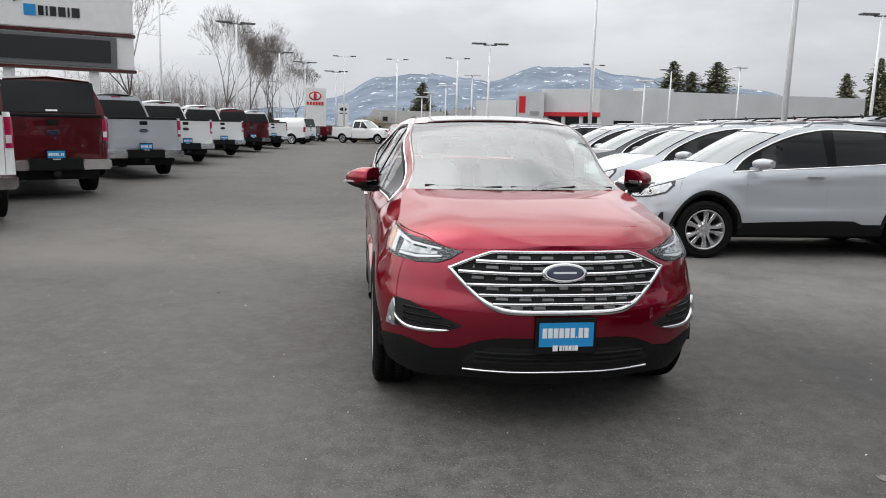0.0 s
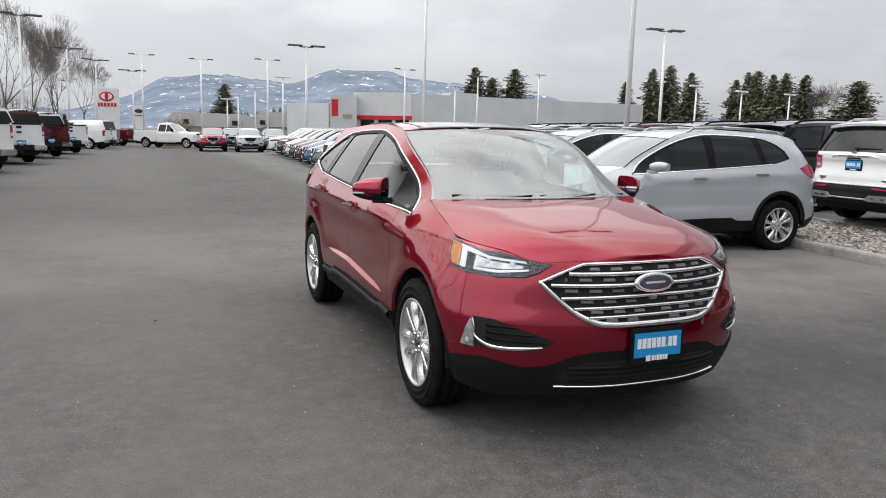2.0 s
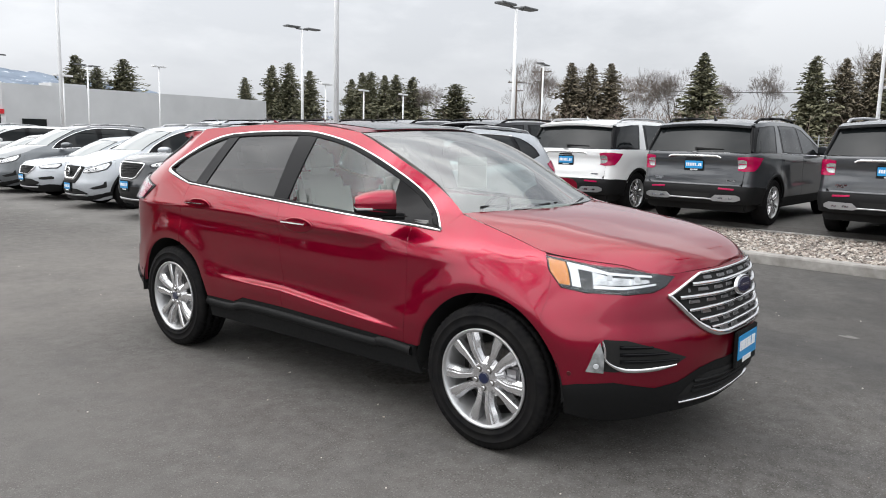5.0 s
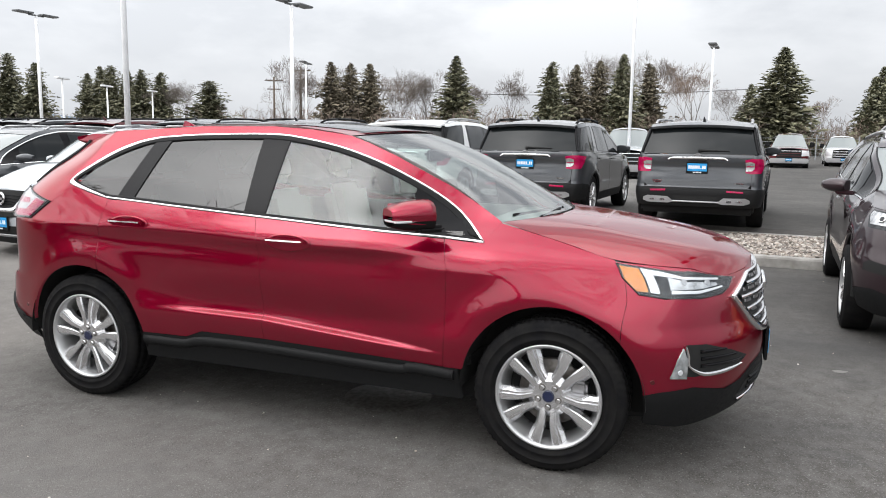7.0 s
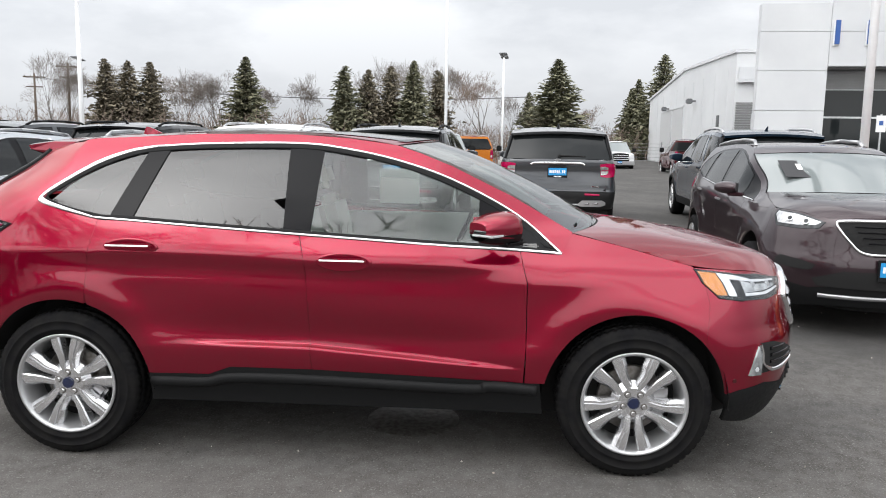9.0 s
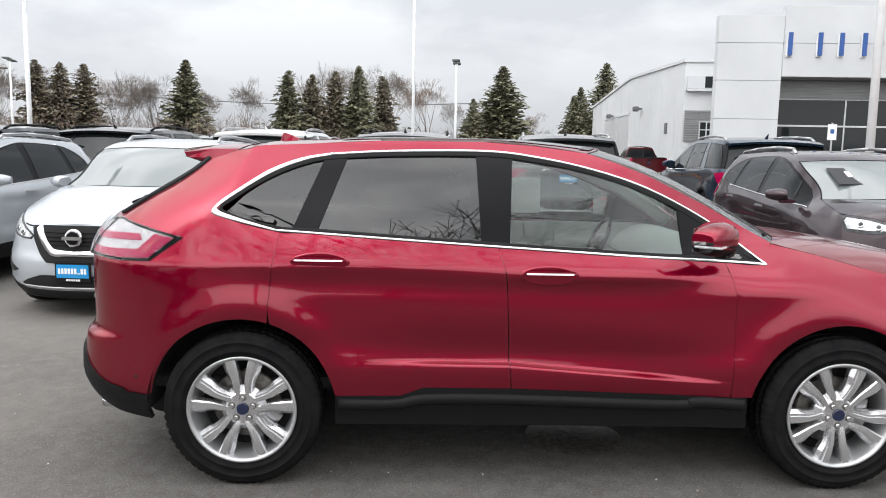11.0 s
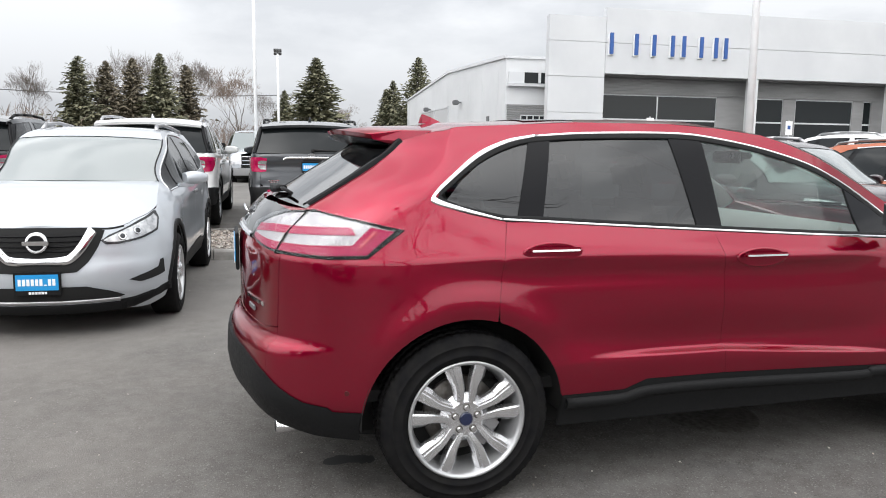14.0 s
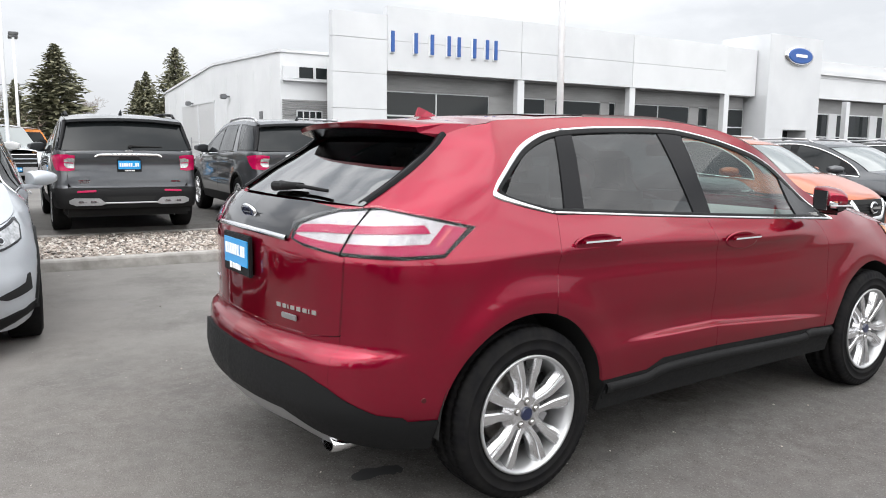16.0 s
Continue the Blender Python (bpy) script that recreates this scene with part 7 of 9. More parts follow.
    for side in (-1, 1):
        for y, z in ((-0.005, 1.035), (1.055, 1.083)):
            p = w1(sh.at(sh.where("y", y, z), z, 0.02))
            bm = box(-0.012, 0.012, -0.11, 0.11, -0.013, 0.013, bevel=0.008, m=Matrix.Translation((side * p[0], p[1], p[2])))
            me = bpy.data.meshes.new("door_handle")
            bm.to_mesh(me)
            bm.free()
            me.materials.append(None)
            out.append(("door_handle", me, "silver" if near else "paint", ""))
        p = w1((0.99, -0.72, 1.20))
        bm = mirror_bm(Matrix.Diagonal((side, 1, 1, 1)) @ Matrix.Translation((p[0] + 0.035, p[1], p[2])) @ pose(0, 0, 0, 0, 0, 25))
        me = bpy.data.meshes.new("door_mirror")
        bm.to_mesh(me)
        bm.free()
        me.materials.append(None)
        out.append(("door_mirror", me, "mirror", ""))
        if spec["rails"]:
            pts = [w1(sh.at(sh.where("y", y, z), z) + np.array((-0.05, 0, h))) for y, z, h in ((-0.02, 1.625, 0.0), (0.10, 1.638, 0.045), (0.6, 1.648, 0.052), (1.1, 1.63, 0.05), (1.38, 1.60, 0.042), (1.48, 1.59, 0.0))]
            bm = bmesh.new()
            for a, b in zip(pts[:-1], pts[1:]):
                cyl_bm(bm, (side * a[0], a[1], a[2]), (side * b[0], b[1], b[2]), 0.020, 0.020, 8)
            me = bpy.data.meshes.new("roof_rail_bar")
            bm.to_mesh(me)
            bm.free()
            me.materials.append(None)
            out.append(("roof_rail_bar", me, "rail", ""))
        for hub in (FRONT_HUB, REAR_HUB):
            gv, gf = sheet(lambda a, b: np.array((side * (0.55 + 0.375 * b), hub + 0.455 * math.cos(math.pi * (a * 1.02 - 0.01)), 0.37 + 0.455 * math.sin(math.pi * (a * 1.02 - 0.01)))), 14, 1)
            out.append(("wheel_well", mesh_of("wheel_well", warped(gv), gf), "dark", ""))
    ring = [sh.at(s, 0.30, -0.05) for s in np.linspace(0, sh.end, 30)]
    ring = [(p[0] * 0.74, p[1] * 0.96) for p in ring] + [(-p[0] * 0.74, p[1] * 0.96) for p in ring[::-1]]
    bm = bmesh.new()
    lo = [bm.verts.new(p) for p in spec["warp"](np.array([(x, y, 0.23) for x, y in ring[:-1]]))]
    hi = [bm.verts.new(p) for p in spec["warp"](np.array([(x, y, 1.0) for x, y in ring[:-1]]))]
    bm.faces.new(lo)
    bm.faces.new(hi[::-1])
    for i in range(len(lo)):
        bm.faces.new((lo[i], lo[(i + 1) % len(lo)], hi[(i + 1) % len(lo)], hi[i]))
    me = bpy.data.meshes.new("underbody")
    bm.to_mesh(me)
    bm.free()
    me.materials.append(None)
    out.append(("underbody", me, "dark", ""))
    zf = 0.575 if kind == "compact" else 0.62
    pf = w1(sh.at(0.0, zf, 0.025))
    pr = w1(sh.at(sh.end, 1.0, 0.02))
    FLEET_MESHES[kind] = (out, pf, pr)
    return FLEET_MESHES[kind]


PLATE_MESHES = {}


def fleet_plate(car, p, turn):
    if "a" not in PLATE_MESHES:
        for key, args in (("licence_plate", (-0.165, 0.165, -0.003, 0.014, -0.09, 0.09)), ("plate_face", (-0.15, 0.15, -0.008, -0.002, -0.052, 0.07)), ("lettering", None)):
            if args:
                bm = box(*args, bevel=0.002)
            else:
                bm = bmesh.new()
                for k in range(9):
                    x = -0.132 + k * 0.030
                    box_bm(bm, x, x + 0.021, -0.010, -0.007, -0.015 if k != 6 else -0.015, 0.036 if k != 6 else -0.006)
                for k in range(6):
                    x = -0.06 + k * 0.022
                    box_bm(bm, x, x + 0.016, -0.010, -0.003, -0.080, -0.062)
            me = bpy.data.meshes.new(key)
            bm.to_mesh(me)
            bm.free()
            me.materials.append(None)
            PLATE_MESHES[key] = me
        PLATE_MESHES["a"] = 1
    top = part("licence_plate", PLATE_MESHES["licence_plate"], PLASTIC, car, "blue dealer plate")
    top.matrix_basis = pose(p[0], p[1], p[2], 0, 0, turn)
    part("plate_face", PLATE_MESHES["plate_face"], PLATEBLUE, top)
    part("lettering", PLATE_MESHES["lettering"], INKWHITE, top)


# the lot's own axes: u across the aisle towards the showroom, v along it
LOT = TILT @ pose(0, 0, 0, 0, 0, -4)


def lot_xy(u, v, up=0.0):
    return LOT @ Vector((u, v, up))


def stand(u, v, turn=0.0, up=0.0):
    """The pose of a thing that stands on the leaning lot."""
    return LOT @ pose(u, v, up, 0, 0, turn)


def upright(u, v, turn=0.0, up=0.0):
    """The pose of a thing that stands plumb on the lot, such as a pole or a tree."""
    p = lot_xy(u, v, up)
    return pose(p.x, p.y, p.z, 0, 0, turn - 4)


def crossover(kind, paint_mat, label, u, v, turn, plates="fr", rail=None, black=None, group="parked cars", name="parked_suv", skip=(), ground=0.0):
    car = thing(name, label, "car", group)
    meshes, pf, pr = fleet_meshes(kind)
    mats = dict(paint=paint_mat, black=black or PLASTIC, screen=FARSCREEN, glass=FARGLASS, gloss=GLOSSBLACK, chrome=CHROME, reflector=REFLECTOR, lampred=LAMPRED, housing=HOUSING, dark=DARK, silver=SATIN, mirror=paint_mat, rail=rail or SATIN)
    for nm, me, key, lb in meshes:
        if nm not in skip:
            part(nm, me, mats[key], car, lb)
    if "f" in plates:
        fleet_plate(car, pf, 0)
    if "r" in plates:
        fleet_plate(car, pr, 180)
    spec = KINDS[kind]
    add_wheels(car, spec["hubs"], spec["track"], spec.get("up", 0.36), "near" if abs(v) < 11 and u < 12 else False, spec.get("size", 0.97))
    car.matrix_basis = stand(u, v, turn, ground)
    return car


# ---- pickups ----
TRUCK_SHELL = Shell([(0, -2.95), (0.4, -2.94), (0.75, -2.88), (0.93, -2.74), (0.99, -2.5), (1.0, -2.0), (1.0, 0), (1.0, 1.7), (1.0, 2.6), (0.985, 2.84), (0.93, 2.92), (0.5, 2.94), (0, 2.945)],
                    [(-1.5, [(0.2, 0.06), (0.45, 0.02), (0.6, 0.0), (0.9, 0.0), (1.1, 0.02), (1.2, 0.05), (1.28, 0.11), (1.4, 0.2), (2.0, 0.4)]),
                     (-0.9, [(0.2, 0.06), (0.45, 0.02), (0.6, 0.0), (0.9, 0.005), (1.1, 0.01), (1.2, 0.03), (1.28, 0.07), (1.4, 0.13), (1.85, 0.32), (2.0, 0.4)]),
                     (0.7, [(0.2, 0.06), (0.45, 0.02), (0.6, 0.0), (0.9, 0.005), (1.1, 0.008), (1.2, 0.015), (1.28, 0.05), (1.4, 0.105), (1.85, 0.30), (2.0, 0.4)]),
                     (0.85, [(0.2, 0.06), (0.45, 0.02), (0.6, 0.0), (0.9, 0.003), (1.2, 0.006), (1.35, 0.012), (1.44, 0.03), (1.6, 0.08), (2.0, 0.2)])],
                    [(0.2, 0.1), (0.5, 0.02), (0.7, 0.0), (1.0, 0.02), (1.2, 0.08), (1.3, 0.16), (2.0, 0.3)], [(0.2, 0.0), (2.0, 0.001)], (-1.95, 1.75), 1.0, flare=0.03, arch=0.47, crease=0.0)
TRUCK_MESHES = {}


def truck_arch(hub, a0, a1, n=14):
    return [("y", hub + 0.47 * math.cos(a), 0.40 + 0.47 * math.sin(a)) for a in np.linspace(radians(a0), radians(a1), n)]


def truck_meshes():
    if TRUCK_MESHES:
        return TRUCK_MESHES["out"]
    sh, out = TRUCK_SHELL, []
    loops = {
        "front_fender": [("f", 0.62, 0.60), ("y", -2.45, 0.52)] + truck_arch(-1.95, 165, 12) + [("y", -1.02, 0.50), ("y", -1.04, 1.27), ("y", -2.70, 1.19), ("f", 0.62, 1.16)],
        "front_door": [("y", -1.01, 0.45), ("y", -0.06, 0.45), ("y", -0.06, 1.27), ("y", -1.03, 1.27)],
        "rear_door": [("y", -0.05, 0.45), ("y", 0.74, 0.45), ("y", 0.74, 1.27), ("y", -0.05, 1.27)],
        "bed_side": [("y", 0.78, 0.50)] + truck_arch(1.75, 168, 12) + [("y", 2.75, 0.56), ("r", 0.86, 0.60), ("r", 0.86, 1.42), ("y", 0.78, 1.42)],
        "cab_side": [("y", -1.10, 1.28), ("y", 0.74, 1.28), ("y", 0.70, 1.963), ("y", 0.25, 2.000), ("y", -0.30, 1.939)],
    }
    for key, pts in loops.items():
        data = patch(sh, sh.points(pts), 0.12, flange=0.02)
        for side in (-1, 1):
            out.append((key, skin_mesh(key, sh, data, side), "paint"))
    tail = patch(sh, sh.points([("r", 0.0, 0.64), ("r", 0.85, 0.64), ("r", 0.85, 1.40), ("r", 0.0, 1.42)]), 0.12, flange=0.03)
    out.append(("tailgate", skin_mesh("tailgate", sh, tail, 0), "paint"))
    out.append(("tailgate_top", strip_mesh("tailgate_top", sh, ribbon(sh, [(sh.where("r", x, 1.41), 1.41) for x in np.linspace(0, 0.85, 6)], 0.06, 0.02), 0), "black"))
    tl = patch(sh, sh.points([("r", 0.87, 1.36), ("y", 2.80, 1.36), ("y", 2.80, 0.98), ("r", 0.87, 0.98)]), 0.1, off=0.006, wall=0.01)
    rv = patch(sh, sh.points([("r", 0.88, 1.14), ("r", 0.95, 1.14), ("r", 0.95, 1.04), ("r", 0.88, 1.04)]), 0.1, off=0.01, wall=0.01)
    for side in (-1, 1):
        out.append(("tail_lamp", skin_mesh("tail_lamp", sh, tl, side), "lampred"))
        out.append(("reverse_lamp", skin_mesh("reverse_lamp", sh, rv, side), "lampwhite"))
    wins = {"front_window": [("y", -0.88, 1.317), ("y", -0.12, 1.317), ("y", -0.12, 1.866), ("y", -0.28, 1.866)], "rear_window": [("y", -0.04, 1.317), ("y", 0.60, 1.317), ("y", 0.58, 1.890), ("y", -0.04, 1.878)]}
    for key, pts in wins.items():
        data = patch(sh, sh.points(pts), 0.12, off=0.003)
        for side in (-1, 1):
            out.append((key, skin_mesh(key, sh, data, side), "glass"))
    v, f = pane(sh, [(-2.84, 1.17), (-2.4, 1.215), (-1.6, 1.255), (-1.08, 1.28)], -0.08, -0.12, 0.07, 12, 10)
    out.append(("hood", mesh_of("hood", v, f), "paint"))
    v, f = pane(sh, [(-1.10, 1.28), (-0.7, 1.609), (-0.30, 1.939)], -0.14, -0.10, 0.02, 10, 6)
    out.append(("windscreen", mesh_of("windscreen", v, f), "screen"))
    v, f = pane(sh, [(-0.30, 1.939), (0.25, 2.000), (0.70, 1.963)], -0.10, 0.02, 0.06, 10, 6)
    out.append(("roof", mesh_of("roof", v, f), "paint"))
    v, f = pane(sh, [(0.74, 1.28), (0.73, 1.609), (0.70, 1.963)], 0.03, 0.02, 0.0, 10, 6)
    out.append(("cab_back", mesh_of("cab_back", v, f), "paint"))
    v, f = pane(sh, [(0.752, 1.378), (0.745, 1.609), (0.722, 1.866)], 0.03, 0.02, 0.0, 10, 4, inset=0.07)
    out.append(("rear_windscreen", mesh_of("rear_windscreen", v, f), "glass"))
    fr = patch(sh, sh.points([("f", 0.0, 0.70), ("f", 0.56, 0.70), ("f", 0.60, 1.12), ("f", 0.0, 1.13)]), 0.12, off=0.02, wall=0.03)
    out.append(("grille", skin_mesh("grille", sh, fr, 0), "dark"))
    for z in (0.82, 0.95, 1.08):
        out.append(("grille_bar", strip_mesh("grille_bar", sh, ribbon(sh, [(sh.where("f", x, z), z) for x in np.linspace(0, 0.58, 6)], 0.032, 0.045), 0), "chrome" if z > 1.0 else "paint"))
    hl = patch(sh, sh.points([("f", 0.61, 0.82), ("y", -2.62, 0.84), ("y", -2.58, 1.10), ("f", 0.61, 1.12)]), 0.1, off=0.012, wall=0.015)
    for side in (-1, 1):
        out.append(("headlamp", skin_mesh("headlamp", sh, hl, side), "lampwhite"))

    def plain(nm, bm, key):
        for q in bm.faces:
            q.smooth = False
        me = bpy.data.meshes.new(nm)
        bm.to_mesh(me)
        bm.free()
        me.materials.append(None)
        out.append((nm, me, key))
    plain("rear_bumper", box(-0.98, 0.98, 2.88, 3.08, 0.48, 0.66, bevel=0.03), "bumper")
    plain("bumper_step", box(-0.48, 0.48, 2.86, 3.095, 0.47, 0.675, bevel=0.02), "black")
    plain("tow_hitch", box(-0.06, 0.06, 2.80, 3.12, 0.36, 0.46, bevel=0.01), "dark")
    plain("tailgate_handle", box(-0.10, 0.10, 2.93, 2.962, 1.25, 1.34, bevel=0.012), "black")
    plain("tailgate_emboss", box(-0.70, 0.70, 2.935, 2.953, 0.70, 0.78, bevel=0.008), "paint")
    plain("brake_lamp", box(-0.12, 0.12, 0.70, 0.735, 1.935, 1.96, bevel=0.005), "lampred")
    plain("front_bumper", box(-0.97, 0.97, -3.06, -2.80, 0.44, 0.70, bevel=0.05), "bumper")
    plain("chassis", box(-0.80, 0.80, -2.8, 2.85, 0.30, 0.72, bevel=0.05), "dark")
    plain("rear_axle", box(-0.78, 0.78, 1.60, 1.90, 0.24, 0.42, bevel=0.06), "dark")
    plain("bed_floor", box(-0.92, 0.92, 0.80, 2.88, 0.80, 0.86), "dark")
    plain("cab_core", box(-0.78, 0.78, -1.0, 0.70, 0.6, 1.30), "dark")
    for side in (-1, 1):
        plain("door_mirror", box(side * 1.02 if side > 0 else -1.26, 1.26 if side > 0 else -1.02, -0.86, -0.74, 1.30, 1.56, bevel=0.03), "black")
        for hub in (-1.95, 1.75):
            gv, gf = sheet(lambda a, b: np.array((side * (0.6 + 0.38 * b), hub + 0.48 * math.cos(math.pi * (a * 1.02 - 0.01)), 0.40 + 0.48 * math.sin(math.pi * (a * 1.02 - 0.01)))), 14, 1)
            out.append(("wheel_well", mesh_of("wheel_well", gv, gf), "dark"))
    TRUCK_MESHES["out"] = out
    return out


def pickup(paint_mat, label, u, v, turn, canopy=None, plates="r", bumper=None, scale=(1.0, 1.0, 1.0), group="parked pickups", ground=0.0):
    car = thing("pickup_truck", label, "pickup", group)
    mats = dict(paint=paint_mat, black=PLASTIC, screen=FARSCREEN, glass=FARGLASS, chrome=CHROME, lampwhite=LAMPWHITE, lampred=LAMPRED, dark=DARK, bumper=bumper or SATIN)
    for nm, me, key in truck_meshes():
        part(nm, me, mats[key], car)
    part("tailgate_badge", oval_bm(Matrix.Translation((0, 2.955, 1.12)) @ pose(0, 0, 0, 0, 0, 180), 0.11, 0.045, 0.012), BADGEBLUE, car)
    if canopy:
        bm = bmesh.new()
        prof = [(0.80, 0.93, 1.42), (0.80, 0.90, 1.60), (0.80, 0.72, 2.03), (0.80, 0.0, 2.09)]
        rows = []
        for y in (0.80, 1.5, 2.3, 2.78, 2.93):
            low = 0.0 if y < 2.5 else (0.03 if y < 2.9 else 0.0)
            row = []
            for k, (a, x, z) in enumerate(prof):
                yy = y if y < 2.9 else 2.93 - 0.33 * max(0, z - 1.45)
                row.append(bm.verts.new((x, yy, z - low)))
            for a, x, z in prof[-2::-1]:
                yy = y if y < 2.9 else 2.93 - 0.33 * max(0, z - 1.45)
                row.append(bm.verts.new((-x, yy, z - low)))
            rows.append(row)
        for p, q in zip(rows[:-1], rows[1:]):
            for j in range(len(p) - 1):
                bm.faces.new((p[j], q[j], q[j + 1], p[j + 1])).smooth = True
        bm.faces.new(rows[-1])
        bm.faces.new(rows[0][::-1])
        bmesh.ops.recalc_face_normals(bm, faces=bm.faces)
        cap = part("bed_canopy", bm, canopy, car)
        gl = Matrix.Translation((0, 2.85, 1.70)) @ pose(0, 0, 0, 18, 0, 0)
        part("canopy_window", box(-0.78, 0.78, -0.003, 0.012, -0.26, 0.30, bevel=0.01, m=gl), FARGLASS, cap)
        part("canopy_label", box(-0.10, 0.10, 0.012, 0.016, -0.235, -0.205, m=gl), INKWHITE, cap)
    if "r" in plates:
        fleet_plate(car, (0, 3.085, 0.74), 180)
    if "f" in plates:
        fleet_plate(car, (0, -3.07, 0.62), 0)
    add_wheels(car, (-1.95, 1.75), 0.86, 0.395, False, 1.05, face_material=None)
    car.matrix_basis = stand(u, v, turn, ground) @ Matrix.Diagonal((*scale, 1))
    return car


# row beside the red car, noses towards the aisle (front of each at u = 2.1)
NOSE = -90
crossover("compact", SILVER, "silver compact SUV with black lower cladding, parked nose out", 4.42, 3.93, NOSE)
crossover("compact", SILVER, "silver compact SUV parked beside its twin", 4.42, 6.62, NOSE)
crossover("mid", DARKGREY, "dark grey mid-size SUV parked nose out", 4.55, 9.35, NOSE)
crossover("compact", SILVER, "silver compact SUV parked in a long row", 4.45, 12.0, NOSE)
crossover("low", SILVER, "pale silver hatchback parked in a long row", 4.45, 14.6, NOSE, name="parked_car")
crossover("compact", MIDGREY, "grey compact SUV with black grille, parked nose out", 4.40, 17.1, NOSE)
crossover("low", BLACKP, "black sedan parked in a long row", 4.40, 19.6, NOSE, name="parked_car")
crossover("boxy", WHITE, "white boxy small SUV with black roof trim", 4.30, 22.2, NOSE, rail=PLASTIC)
row = [(TEAL, "grey-green crossover parked in a long row", "compact"), (BLUE, "blue crossover parked in a long row", "compact"), (MAROON, "dark red crossover parked in a long row", "compact"), (BLACKP, "black crossover parked in a long row", "compact"),
       (SILVER, "silver crossover parked in a long row", "compact"), (MAROON, "red crossover parked in a long row", "mid"), (WHITE, "white crossover parked in a long row", "compact"), (WHITE, "white large SUV at the far end of the row", "large")]
for i, (m, lb, kd) in enumerate(row):
    crossover(kd, m, lb, 4.40, 25.0 + 2.75 * i, NOSE)
crossover("mid", RED, "red crossover facing down the aisle", -1.4, 52.0, 0)
crossover("mid", SILVER, "silver crossover facing down the aisle", 1.1, 51.0, 0)
crossover("mid", DARKGREY, "dark grey SUV at the end of the aisle", 0.2, 58.0, 0)
crossover("mid", TEAL, "grey SUV at the end of the aisle", 3.4, 57.0, 0)
# the row goes on the other way
plum = crossover("mid", PLUM, "dark plum SUV with chrome grille, parked nose out", 4.50, -3.92, NOSE, skip=("window_trim",))
lay = Matrix.Translation((-0.27, -0.85, 1.408)) @ pose(0, 0, 0, 26, 0, 0)
notice = part("window_notice", box(-0.25, 0.23, -0.18, 0.18, 0.0, 0.004, m=lay), LEDBOARD, plum, "black notice sheet with white strips")
for x0, y0, y1 in ((-0.10, -0.02, 0.10), (-0.02, -0.08, 0.0), (0.06, 0.02, 0.11)):
    part("white_strip", box(x0, x0 + 0.05, y0, y1, 0.0045, 0.007, m=lay), INKWHITE, notice)
crossover("compact", COPPER, "copper-orange compact SUV parked nose out", 4.42, -6.75, NOSE)
crossover("mid", DARKGREY, "dark grey SUV with chrome window line", 4.55, -9.5, NOSE)
crossover("compact", BLACKP, "black compact SUV parked nose out", 4.45, -12.3, NOSE)
# second row behind the gravel bed, tails towards the aisle
TAILS = 90
UP2 = 0.18
crossover("large", DARKGREY, "dark grey large SUV, tail to the gravel bed", 10.75, -1.20, TAILS, rail=SATIN, ground=UP2)
crossover("large", DARKGREY, "dark grey large SUV with silver bumper inserts", 10.65, 1.62, TAILS, rail=PLASTIC, ground=UP2)
crossover("large", WHITE, "white large SUV, tail to the gravel bed", 10.60, 4.10, TAILS, rail=SATIN, ground=UP2)
crossover("large", NAVY, "dark blue large SUV, tail to the gravel bed", 10.80, -4.70, TAILS, rail=SATIN, ground=UP2)
crossover("large", BLACKP, "black large SUV in the second row", 10.70, 6.9, TAILS, rail=PLASTIC, ground=UP2)
crossover("large", DARKGREY, "dark grey large SUV in the second row", 10.70, 9.6, TAILS, rail=PLASTIC, ground=UP2)
crossover("large", MAROON, "dark red large SUV in the second row", 10.70, 12.4, TAILS, rail=PLASTIC, ground=UP2)
crossover("large", BLACKP, "black large SUV in the second row", 10.70, 15.1, TAILS, rail=PLASTIC, ground=UP2)
crossover("large", SILVER, "silver large SUV in the second row", 10.70, 17.9, TAILS, rail=PLASTIC, ground=UP2)
crossover("large", WHITE, "white large SUV in the second row", 10.80, -10.4, TAILS, rail=SATIN, ground=UP2)
crossover("large", WHITE, "white large SUV in the third row", 20.0, 5.6, TAILS, rail=SATIN, ground=UP2)
crossover("large", DARKGREY, "dark grey large SUV in the third row", 20.0, 8.6, TAILS, rail=SATIN, ground=UP2)
# pickups parked at an angle across the aisle, tails out
for u, v, m, lb, cap in (
    (-8.95, 6.88, WHITE, "white pickup with chrome rear bumper, tail out", None),
    (-9.55, 11.75, MAROON, "maroon pickup with a matching bed canopy", MAROON),
    (-9.74, 17.35, SILVER, "silver pickup with step bumper, tail out", None),
    (-10.74, 24.60, WHITE, "white pickup parked tail out", None),
    (-11.00, 31.10, WHITE, "white pickup parked in a row", None),
    (-11.06, 37.71, MAROON, "maroon pickup parked in a row", None),
    (-11.11, 44.22, WHITE, "white pickup at the end of the row", None)):
    pickup(m, lb, u, v, 216, canopy=cap, scale=(1.05, 1.12, 1.14), ground=0.07, bumper=CHROME)
pickup(WHITE, "white pickup with a white bed canopy", -11.2, 55.0, -110, canopy=WHITE)
pickup(DARKGREY, "dark grey pickup parked far down the aisle", -11.5, 60.0, -105)
pickup(MAROON, "maroon pickup parked far down the aisle", -10.8, 66.0, -105)
pickup(WHITE, "white pickup facing the aisle far away", -4.6, 61.0, 60, plates="f")
pickup(SILVER, "pale silver pickup behind the second row", 26.1, 3.19, -83, plates="f")
pickup(ORANGE, "orange pickup, tail towards the lot", 31.5, 2.45, 92)
pickup(WHITE, "white pickup facing the lot, far away", 47.5, -5.6, -90, plates="f", scale=(0.95, 0.95, 0.95))
